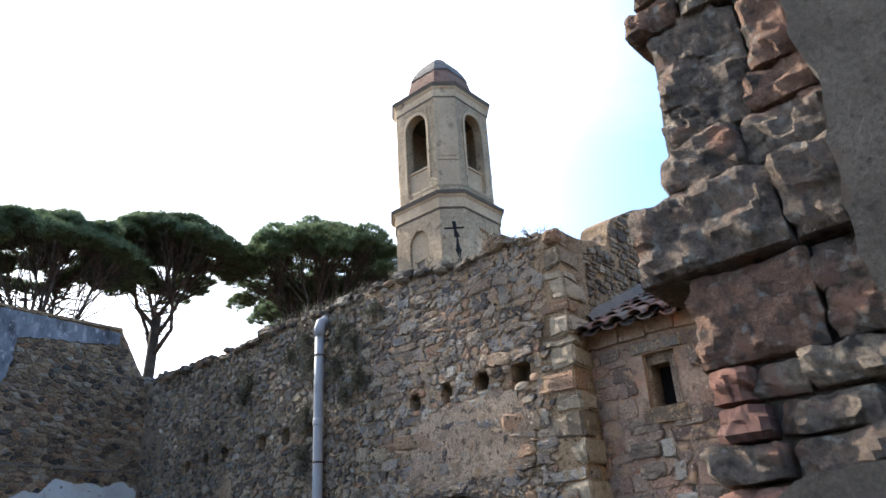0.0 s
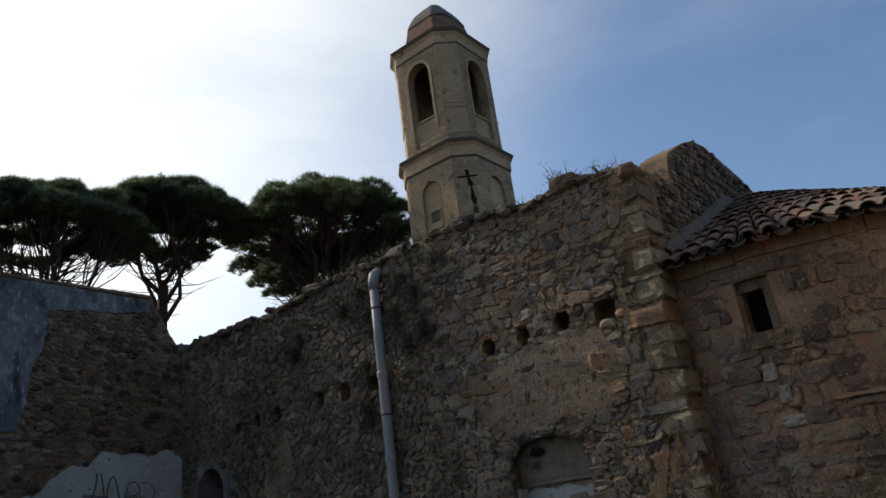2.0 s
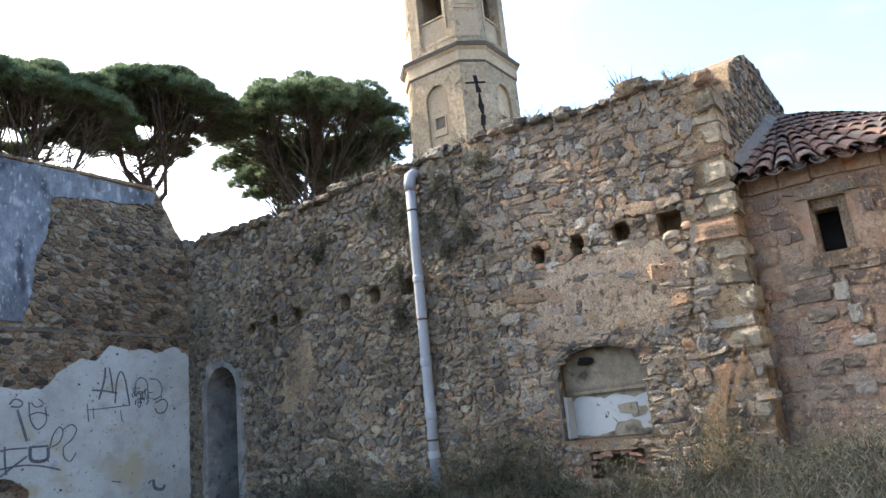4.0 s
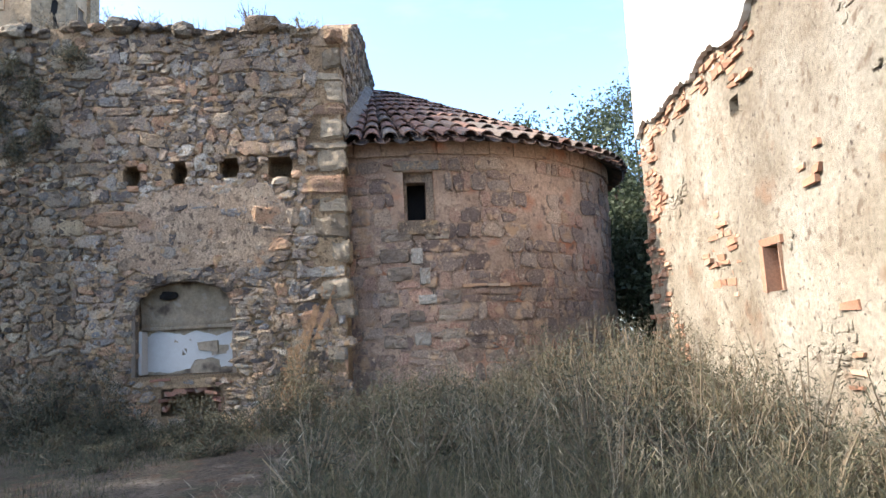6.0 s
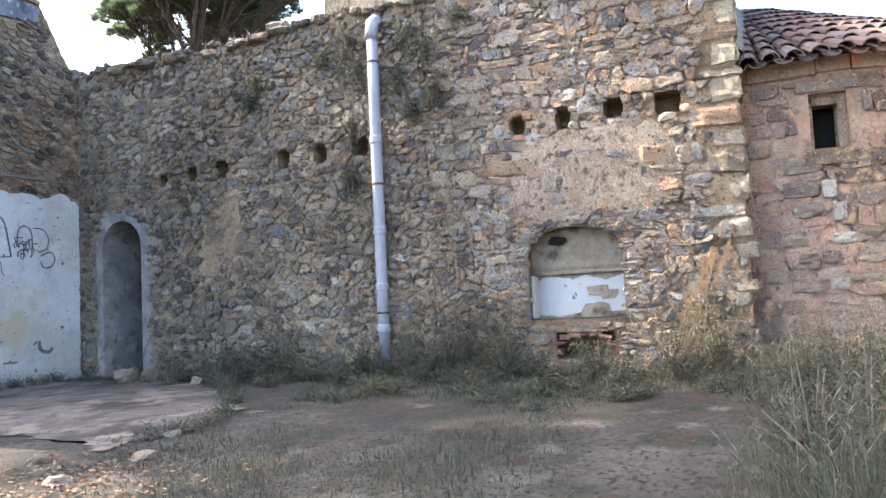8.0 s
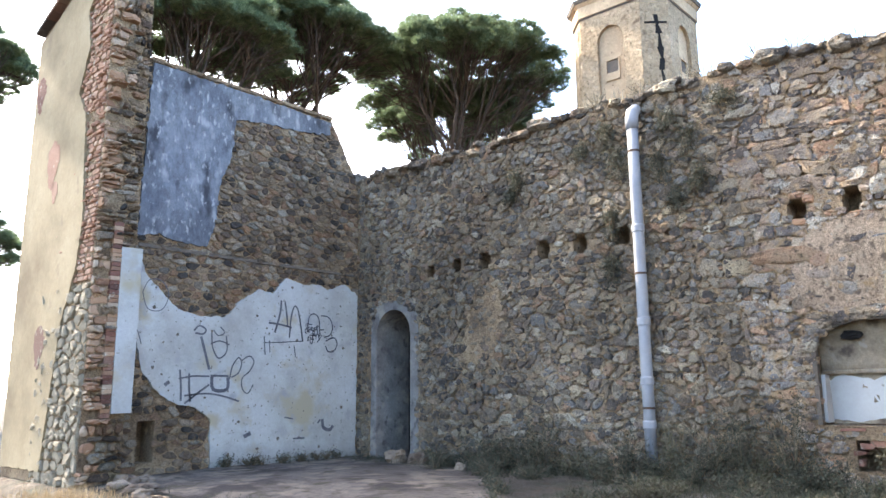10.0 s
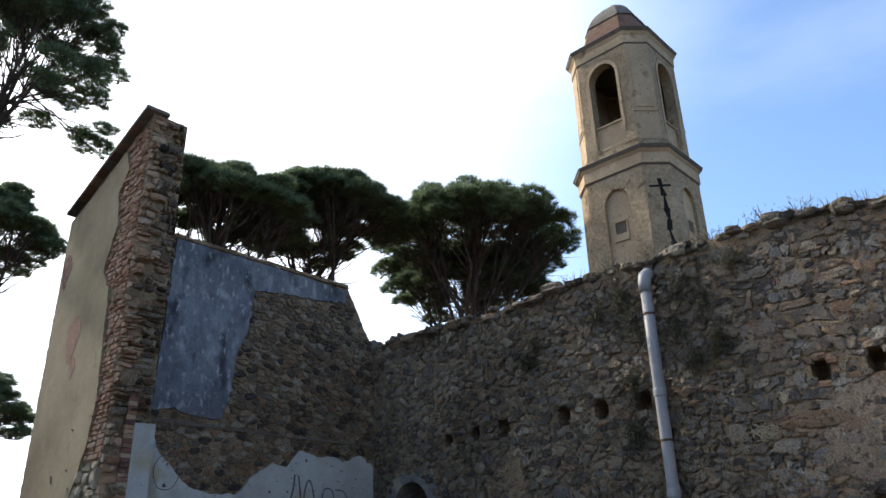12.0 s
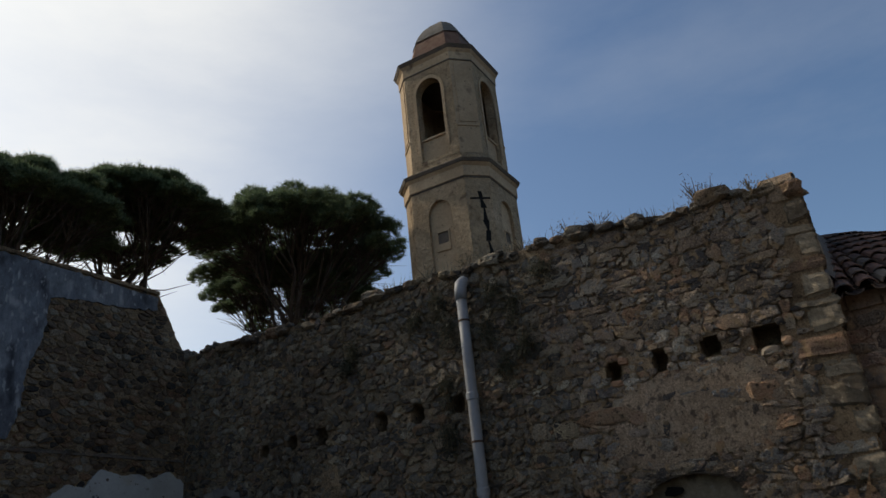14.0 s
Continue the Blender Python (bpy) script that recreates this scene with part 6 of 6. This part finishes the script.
bm.faces.new([bm.verts.new(pl(x, y, 0.017)) for x, y in ((-0.26, 10.0), (0.3, 10.02), (0.3, 10.08), (-0.26, 10.06))])
under(part("crack", bm, M["dark"], None, "crack and cross slit, their shade put in as flat near-black faces"), tower)
# dome
bm = bmesh.new()
rings = []
for f in frange(0, 1, 0.1):
    D = (DU - 0.52) * (1 - 0.36 * f) * math.sqrt(max(0.02, 1 - max(0.0, (f - 0.35) / 0.65) ** 2.2))
    rings.append([bm.verts.new((TC[0] + x, TC[1] + y, 15.12 + 1.85 * f)) for x, y in octagon(D, D * K)])
for a, b in zip(rings, rings[1:]):
    for i in range(8):
        bm.faces.new((a[i], a[(i + 1) % 8], b[(i + 1) % 8], b[i]))
bm.faces.new(rings[-1])
under(part("dome", bm, M["dome"], None, "faceted dome of worn brick tiles"), tower)
bm = bmesh.new()         # grey mortar cap over the upper half of the dome
rings = []
for f in frange(0.5, 1, 0.1):
    D = (DU - 0.47) * (1 - 0.36 * f) * math.sqrt(max(0.02, 1 - max(0.0, (f - 0.35) / 0.65) ** 2.2))
    rings.append([bm.verts.new((TC[0] + x, TC[1] + y, 15.14 + 1.86 * f)) for x, y in octagon(D, D * K)])
for a, b in zip(rings, rings[1:]):
    for i in range(8):
        bm.faces.new((a[i], a[(i + 1) % 8], b[(i + 1) % 8], b[i]))
bm.faces.new(rings[-1])
under(part("dome_crown", bm, M["mortar_grey"], None, "grey weathered mortar crown"), tower)
prism(0.7, 0.35, 16.85, 17.02, M["tower_trim"], "dome_cap")

# ---------------------------------------------------------------- pines


def needle_crown(lobes, rng, density, size, needle):
    """Tufts of needles spread over flattened lobes, thickest on the upper side."""
    V, F = [], []
    for c, rx, rz in lobes:
        n = int(4.2 * density * rx * rx)
        for _ in range(n):
            th = rng.uniform(0, 2 * math.pi)
            q = math.sqrt(rng.random())
            up = rng.random() ** 0.55
            x, y = math.cos(th) * q, math.sin(th) * q
            z = (math.sqrt(max(0, 1 - q * q)) * (up * 1.2 - 0.2)) + rng.uniform(-0.12, 0.12)
            p = np.array((c[0] + x * rx, c[1] + y * rx, c[2] + z * rz))
            if noise.noise(Vector(p) * 1.7) < -0.18 - 0.5 * up:
                continue
            k = 26
            d = np.random.normal(size=(k, 3))
            d[:, 2] = np.abs(d[:, 2]) * 0.7 + 0.15
            d /= np.linalg.norm(d, axis=1)[:, None]
            L = size * np.random.uniform(0.6, 1.15, (k, 1))
            s = np.cross(d, np.random.normal(size=(k, 3)))
            s /= np.linalg.norm(s, axis=1)[:, None]
            base = p + d * size * 0.1
            tip = p + d * L
            o = len(V)
            V.extend(map(tuple, np.stack((base - s * needle, base + s * needle, tip + s * needle * 0.35), 1).reshape(-1, 3)))
            F.extend((o + 3 * i, o + 3 * i + 1, o + 3 * i + 2) for i in range(k))
    return V, F


def umbrella_pine(base, top, radius, crown_h, seed, lean=(0, 0), limbs=7, density=100, bare=0.5, droop=0.0):
    """Forked trunk, a few rising limbs, each with several flat lobes of needles that close into one canopy."""
    rng = random.Random(seed)
    np.random.seed(seed)
    tree = empty("umbrella_pine", base, "tall umbrella pine with forked trunk and flat dark crown", "tree", "umbrella pines")
    bx, by, bz = base
    H = top - bz
    fork = Vector((bx + lean[0] * 0.5, by + lean[1] * 0.5, bz + H * bare))
    bm = bmesh.new()
    tube(bm, [(bx, by, bz - 0.3), (bx + lean[0] * 0.15 + 0.1, by, bz + H * bare * 0.4), (bx + lean[0] * 0.35, by + lean[1] * 0.3, bz + H * bare * 0.75), fork], [0.26, 0.21, 0.17, 0.15], 9)
    under(part("trunk", bm, M["bark"], None, smooth=True), tree)
    lobes = []
    cc = Vector((bx + lean[0], by + lean[1], top - crown_h))
    stems = []
    for i in range(limbs):
        a = 2 * math.pi * (i + rng.uniform(-0.3, 0.3)) / limbs
        q = rng.uniform(0.42, 0.66) if i else 0.05
        e = cc + Vector((math.cos(a) * q * radius, math.sin(a) * q * radius, crown_h * rng.uniform(0.22, 0.46)))
        s = fork + Vector((0, 0, -rng.uniform(0, 0.16) * H * bare if i else 0))
        bm = bmesh.new()
        m1 = s.lerp(e, 0.35) + Vector((rng.uniform(-.35, .35), rng.uniform(-.35, .35), -rng.uniform(0.0, 0.12) * (e - s).length))
        m2 = s.lerp(e, 0.7) + Vector((rng.uniform(-.3, .3), rng.uniform(-.3, .3), -rng.uniform(0.0, 0.08) * (e - s).length))
        tube(bm, [s, m1, m2, e], [0.085, 0.062, 0.040, 0.018], 7)
        for _ in range(8):        # dead twigs
            u = s.lerp(m2, rng.uniform(0.25, 1.0))
            t = u + Vector((rng.uniform(-1.3, 1.3), rng.uniform(-1.3, 1.3), rng.uniform(-0.1, 0.9)))
            tube(bm, [u, u.lerp(t, 0.5) + Vector((0, 0, -0.12)), t], [0.020, 0.013, 0.004], 4)
        stems.append((bm, m1, m2, e))
    count = int(46 + 22 * radius)
    for k in range(count):
        a, q = 2.39996 * k + rng.uniform(-0.3, 0.3), math.sqrt((k + 0.5) / count)
        q *= 1 + 0.12 * noise.noise(Vector((math.cos(a) * 1.6, math.sin(a) * 1.6, seed)))
        hang_by = droop * crown_h * 0.6 * rng.random() ** 2 * (0.4 + 0.6 * q)
        l = Vector((cc.x + math.cos(a) * q * radius * 0.9, cc.y + math.sin(a) * q * radius * 0.9, top - crown_h * (0.14 + 0.46 * q ** 2.2 + 0.16 * rng.random()) - hang_by))
        rx = radius * rng.uniform(0.11, 0.19)
        lobes.append((l, rx, rx * rng.uniform(0.55, 0.8)))
        bm, m1, m2, e = min(stems, key=lambda st: (st[3] - l).length + 0.3 * rng.random())
        u = m2.lerp(e, rng.uniform(0.0, 1.0)) if k % 3 else m1.lerp(m2, rng.uniform(0.3, 1.0))
        tube(bm, [u, u.lerp(l, 0.5) + Vector((rng.uniform(-.15, .15), rng.uniform(-.15, .15), -0.12)), l], [0.026, 0.016, 0.006], 5)
        for _ in range(5):
            t = l + Vector((rng.uniform(-1.2, 1.2) * rx, rng.uniform(-1.2, 1.2) * rx, rng.uniform(-0.7, 0.2) * rx))
            v = u.lerp(l, rng.uniform(0.3, 0.95))
            tube(bm, [v, v.lerp(t, 0.5), t], [0.011, 0.008, 0.003], 4)
    for bm, m1, m2, e in stems:
        under(part("limb", bm, M["bark"], None, smooth=True), tree)
    V, F = needle_crown(lobes, rng, density, 0.22, 0.010)
    under(link_mesh("crown", V, F, M["needles"], None, "dense dark green needle tufts"), tree)
    return tree


umbrella_pine((11.0, 21.6, 0), 12.45, 2.75, 2.3, 1, (0.1, -0.6), 7, 120, 0.74)
umbrella_pine((15.7, 19.6, 0), 13.3, 3.5, 3.3, 2, (0.1, -0.6), 9, 72, 0.64, 0.4)
umbrella_pine((7.6, 21.6, 0), 11.5, 2.65, 2.3, 3, (0.0, -0.5), 8, 120, 0.66, 0.1)
umbrella_pine((19.6, 22.0, 0), 13.2, 3.3, 3.3, 4, (-0.4, 0.3), 7, 90, 0.6)
umbrella_pine((2.3, 24.0, 0), 17.9, 3.0, 4.6, 5, (0.3, -0.2), 8, 75, 0.66, 0.9)
umbrella_pine((4.3, 31.0, 0), 14.0, 2.7, 3.2, 6, (0.2, 0), 7, 90, 0.6, 0.5)
umbrella_pine((6.6, 37.0, 0), 9.5, 2.6, 3.6, 7, (0, 0), 6, 80, 0.4, 0.5)


def broadleaf(base, height, radius, seed, n=2600, leaf=0.055):
    rng = random.Random(seed)
    np.random.seed(seed)
    tree = empty("oak_tree", base, "grey-green holm oak with loose uneven crown", "tree", "trees behind the apse")
    bx, by, bz = base
    bm = bmesh.new()
    ends = []
    tube(bm, [(bx, by, bz - 0.2), (bx + 0.1, by, bz + height * 0.2), (bx, by + 0.1, bz + height * 0.4)], [0.2, 0.16, 0.13], 8)
    for i in range(34):
        a, q = 2.399 * i, math.sqrt((i + 0.5) / 34)
        e = Vector((bx + math.cos(a) * q * radius, by + math.sin(a) * q * radius, bz + height * rng.uniform(0.28, 0.97) * (1 - 0.32 * q * q)))
        s = Vector((bx, by, bz + height * rng.uniform(0.12, 0.4)))
        tube(bm, [s, s.lerp(e, 0.5) + Vector((0, 0, 0.15)), e], [0.07, 0.045, 0.012], 5)
        ends.append((e, rng.uniform(0.40, 0.70)))
    under(part("trunk", bm, M["bark"], None, smooth=True), tree)
    V, F = [], []
    per = n * 4 // len(ends)
    for e, r in ends:
        p = np.array(e) + np.random.normal(size=(per, 3)) * r * np.array((0.62, 0.62, 0.5))
        d = np.random.normal(size=(per, 3))
        d /= np.linalg.norm(d, axis=1)[:, None]
        s = np.cross(d, np.random.normal(size=(per, 3)))
        s /= np.linalg.norm(s, axis=1)[:, None]
        w = leaf * np.random.uniform(0.6, 1.3, (per, 1))
        o = len(V)
        V.extend(map(tuple, np.stack((p - d * w, p + s * w * 0.5, p + d * w, p - s * w * 0.5), 1).reshape(-1, 3)))
        F.extend((o + 4 * i, o + 4 * i + 1, o + 4 * i + 2, o + 4 * i + 3) for i in range(per))
    under(link_mesh("crown", V, F, M["leaves"], None, "small grey-green leaves"), tree)


broadleaf((14.6, -1.2, 0), 6.0, 2.2, 21, 9000, 0.05)
broadleaf((18.5, 0.6, 0), 6.8, 2.6, 22, 8000, 0.055)
broadleaf((22.5, -3.4, 0), 9.6, 3.2, 23, 9000, 0.065)
broadleaf((12.6, -1.6, 0), 4.0, 1.9, 24, 8000, 0.05)
broadleaf((15.5, 2.4, 0), 4.0, 2.0, 25, 5000, 0.05)
# low foliage added to darken the gap between apse and building
broadleaf((10.6, -1.2, 0), 2.6, 1.3, 26, 5000, 0.045)

# ---------------------------------------------------------------- grasses and weeds


def blades(spots, rng, mat, name, label, h0, h1, width, bend=0.35, parent=None, seeds=0.0):
    """Grass: arching three-piece blades rooted at the given (x, y, z, scale) spots."""
    V, F = [], []
    for x, y, z, s in spots:
        h = rng.uniform(h0, h1) * s
        a = rng.uniform(0, 2 * math.pi)
        b = rng.uniform(0, 2 * math.pi)
        lean = h * bend * rng.random() ** 1.4
        bx, by = math.cos(a) * lean, math.sin(a) * lean
        rise = h * (1 - 0.25 * min(1.0, lean / h))
        wx, wy = math.cos(b) * width, math.sin(b) * width
        o = len(V)
        for f, k in ((0.0, 1.0), (0.4, 0.85), (0.75, 0.55)):
            q = f ** 1.8
            cx, cy, cz = x + bx * q, y + by * q, z - 0.02 * (f == 0) + rise * (f - 0.12 * f * f) / 0.88
            V += [(cx - wx * k, cy - wy * k, cz), (cx + wx * k, cy + wy * k, cz)]
        V.append((x + bx, y + by, z + rise))
        F += [(o, o + 1, o + 3, o + 2), (o + 2, o + 3, o + 5, o + 4), (o + 4, o + 5, o + 6)]
        if seeds and rng.random() < seeds:
            for k in range(7):
                f = 0.62 + 0.06 * k
                q = f ** 1.8
                px, py, pz = x + bx * q, y + by * q, z + rise * (f - 0.12 * f * f) / 0.88
                c = rng.uniform(0, 6.28)
                e = 0.02 + 0.035 * rng.random()
                o = len(V)
                V += [(px, py, pz), (px + math.cos(c) * e * 0.35 - wy, py + math.sin(c) * e * 0.35 + wx, pz + e * 0.5), (px + math.cos(c) * e, py + math.sin(c) * e, pz + e * 1.1)]
                F.append((o, o + 1, o + 2))
    return tagged(link_mesh(name, V, F, mat, parent), label, "grass", kind="stuff")


rngg = random.Random(90)


def scatter(n, inside, x0, x1, y0, y1, rng):
    out = []
    while len(out) < n:
        x, y = rng.uniform(x0, x1), rng.uniform(y0, y1)
        k = inside(x, y)
        if k > 0 and rng.random() < k:
            out.append((x, y, ground_z(x, y), (0.6 + 0.4 * k) * (0.85 + 0.75 * noise.noise(Vector((x * 1.4, y * 1.4, 27))))))
    return out


def tall(x, y):
    """The unmown stretch in front of the apse."""
    if (x - AC[0]) ** 2 + (y - AC[1]) ** 2 < (AR + 0.05) ** 2 or x > 9.3 or y < BY + 0.05:
        return 0
    edge = 4.3 - 0.25 * (x - 2.0) + (0.45 * (x - 4) if x > 5.2 else 0)
    n = noise.noise(Vector((x * 0.9, y * 0.9, 5)))
    return max(0, min(1, (edge - y) * 0.9 + 0.5 + 0.6 * n)) * smooth01((x - 1.7) / 0.8)


def sparse(x, y):
    if x > WX - 0.02 or y > LY or (3.2 < x < 6.6 and y > 9.3 and y > 15.6 - x):
        return 0
    n = noise.noise(Vector((x * 0.55, y * 0.55, 15)))
    return max(0.0, min(1, 0.02 + 1.3 * n + 0.8 * smooth01((x - 6.0) / 1.2)))


blades(scatter(34000, tall, 1.8, 9.3, 0.55, 5.4, rngg), rngg, M["grass"], "tall_grass", "wild grass, grey-green and straw", 0.10, 0.50, 0.0017, 1.2, seeds=0.25)
blades(scatter(20000, tall, 1.8, 9.3, 0.55, 5.4, rngg), rngg, M["weed"], "green_grass", "grey-green undergrowth among the tall grass", 0.10, 0.46, 0.0026, 1.2, seeds=0.5)
blades(scatter(1300, tall, 1.9, 9.2, 0.55, 5.2, rngg), rngg, M["straw"], "straw_stalks", "pale dry seed stalks standing over the grass", 0.45, 1.0, 0.0013, 0.7, seeds=1.0)
blades(scatter(24000, sparse, -1.0, 7.5, 3.8, 14.4, rngg), rngg, M["weed"], "short_grass", "short grey-green grass on trodden earth", 0.03, 0.13, 0.004, 1.6)
blades(scatter(17000, sparse, -1.0, 7.5, 3.8, 12.5, rngg), rngg, M["grass"], "dry_tufts", "thin straw-coloured grass tufts", 0.02, 0.09, 0.0026, 1.8)
# sunlit straw by the fallen wall
blades(scatter(6500, lambda x, y: smooth01((2.95 - x) / 0.6) * max(0, 0.5 + noise.noise(Vector((x, y, 3)))), 0.6, 2.95, 9.6, 14.4, rngg), rngg, M["gold_straw"], "straw_patch", "sunlit straw-yellow dry grass", 0.06, 0.30, 0.003, 1.3)


def shrub(place, r, h, seed, mat, name="weed_bush", label="grey-green weed bush growing at the wall foot", hang=False, n=420, group="weeds along the wall"):
    rng = random.Random(seed)
    np.random.seed(seed)
    bush = empty(name, place, label, "bush", group)
    bm = bmesh.new()
    ends = []
    for i in range(14):
        a = rng.uniform(0, 6.28)
        e = Vector((place[0] + math.cos(a) * r * rng.uniform(0.2, 1), place[1] + math.sin(a) * r * rng.uniform(0.2, 1), place[2] + h * (rng.uniform(0.3, 1) if not hang else rng.uniform(-1, 0.35))))
        s = Vector(place)
        tube(bm, [s, s.lerp(e, 0.5) + Vector((0, 0, 0.1 * h)), e], [0.008, 0.006, 0.003], 4)
        ends.append((s, e))
    tagged(under(part("brushwood", bm, M["twig"]), bush), kind="stuff")
    V, F = [], []
    for s, e in ends:
        for _ in range(n // 14):
            p = s.lerp(e, rng.uniform(0.15, 1.05)) + Vector((rng.gauss(0, 0.05), rng.gauss(0, 0.05), rng.gauss(0, 0.04)))
            d = Vector((rng.gauss(0, 1), rng.gauss(0, 1), rng.gauss(0.5, 1))).normalized() * rng.uniform(0.02, 0.06)
            t = d.cross(Vector((rng.gauss(0, 1), rng.gauss(0, 1), rng.gauss(0, 1)))).normalized() * 0.0055
            o = len(V)
            V += [tuple(p - t), tuple(p + t), tuple(p + d)]
            F.append((o, o + 1, o + 2))
    under(link_mesh("foliage", V, F, mat), bush)


rngw = random.Random(33)
y = 4.7
i = 0
while y < 12.6:
    x = WX - rngw.uniform(0.18, 0.5)
    hh = rngw.uniform(0.25, 0.95) * (1.2 if y < 10.4 else 0.6) * (0.5 if 5.5 < y < 6.8 else 1.0)
    shrub((x, y, ground_z(x, y)), rngw.uniform(0.25, 0.42), hh, 300 + i, M["grass"] if i % 4 == 1 else M["weed"], n=1900)
    if i % 2 and not 12.0 < y:
        xx = WX - rngw.uniform(0.5, 1.25)
        shrub((xx, y + 0.1, ground_z(xx, y)), rngw.uniform(0.2, 0.35), rngw.uniform(0.12, 0.38), 900 + i, M["weed"], n=900)
    y += rngw.uniform(0.15, 0.46)
    i += 1
for i in range(130):
    x, y = rngw.uniform(2.6, 7.6), rngw.uniform(0.7, 4.2)
    if tall(x, y) > 0.2:
        shrub((x, y, ground_z(x, y)), rngw.uniform(0.2, 0.42), rngw.uniform(0.35, 0.75) * (1.35 if y < 2.4 else 1.0), 500 + i, M["weed"] if i % 3 else M["grass"], "dry_weed", "dark dry branching weed among the tall grass", n=900, group="weeds in the grass")
for i in range(12):
    x = 4.8 + i * 0.2 + rngw.uniform(-.1, .1)
    shrub((x, LY - 0.12, ground_z(x, LY)), 0.15, 0.16, 600 + i, M["weed"], "low_weed", "low weed at the plaster foot", n=160, group="weeds at the plaster foot")
for i in range(46):          # low tufts in the trodden yard
    x, y = rngw.uniform(4.6, 7.0), rngw.uniform(4.6, 10.4)
    if sparse(x, y) > 0.1 and not in_poly(x, y, SLAB):
        shrub((x, y, ground_z(x, y)), rngw.uniform(0.12, 0.26), rngw.uniform(0.06, 0.2), 1200 + i, M["weed"] if i % 2 else M["grass"], "low_weed", "low grey-green weed tuft on trodden earth", n=420, group="weeds in the yard")
for i in range(14):          # weeds in the slab's broken edge and cracks
    a, b = SLAB[3 + i % 5], SLAB[4 + i % 5]
    f = rngw.random()
    x, y = a[0] + (b[0] - a[0]) * f, a[1] + (b[1] - a[1]) * f
    shrub((x, y, ground_z(x, y)), rngw.uniform(0.1, 0.2), rngw.uniform(0.05, 0.14), 1300 + i, M["weed"], "low_weed", "low weed in the broken slab edge", n=260, group="weeds at the slab edge")
# dry plants hanging from the wall
for i, (yy, zz, r, h) in enumerate(((9.35, 4.75, .26, .5), (9.75, 4.6, .22, .3), (9.2, 4.35, .2, .5), (8.45, 4.75, .25, .55), (8.2, 4.45, .2, .5), (8.6, 4.2, .2, .55), (8.05, 3.95, .22, .35), (8.4, 3.7, .16, .45), (9.3, 3.55, .16, .45), (10.9, 4.45, .16, .3), (7.7, 4.85, .22, .25), (9.35, 3.0, .14, .5), (11.0, 4.2, .1, .2))):
    shrub((WX - 0.05, yy, zz), r, h, 700 + i, M["weed"], "wall_plant", "dry wiry plant hanging from the wall face", True, 1100, "plants on the wall face")
for i, (yy, h) in enumerate(((5.55, .45), (5.4, .3), (6.9, .25), (7.3, .3), (8.0, .28), (8.9, .25), (9.6, .3), (4.9, .22), (10.3, .18))):
    shrub((WX + 0.2, yy, long_top(yy)), 0.2 + h * 0.25, h, 800 + i, M["twig"] if i < 2 else M["straw"], "wall_top_plant", "dry twiggy plant on the wall top", False, 200, "plants on the wall top")
tops = [(WX + rngw.uniform(0.02, 0.5), yy, long_top(yy), 1.0) for yy in [rngw.uniform(4.5, 12.0) for _ in range(900)]]
blades(tops, rngw, M["straw"], "wall_top_grass", "thin dry grass along the wall top", 0.06, 0.26, 0.004, 0.6)

# reddish fallen leaves drifted among the stones at the corner of the slab
rngl = random.Random(44)
V, F = [], []
for _ in range(700):
    x, y = rngl.gauss(2.25, 0.4), rngl.gauss(8.5, 0.6)
    if in_poly(x, y, SLAB):
        continue
    z = ground_z(x, y) + rngl.uniform(0.005, 0.03)
    a, e, t = rngl.uniform(0, 6.28), rngl.uniform(0.012, 0.032), rngl.uniform(-0.015, 0.015)
    c, w = math.cos(a), math.sin(a)
    o = len(V)
    V += [(x - c * e, y - w * e, z), (x - w * e * 0.45, y + c * e * 0.45, z + t), (x + c * e, y + w * e, z + 0.006), (x + w * e * 0.45, y - c * e * 0.45, z + abs(t))]
    F.append((o, o + 1, o + 2, o + 3))
tagged(link_mesh("fallen_leaves", V, F, M["litter"]), "reddish dry fallen leaves drifted between pale stones", "leaves", kind="stuff")
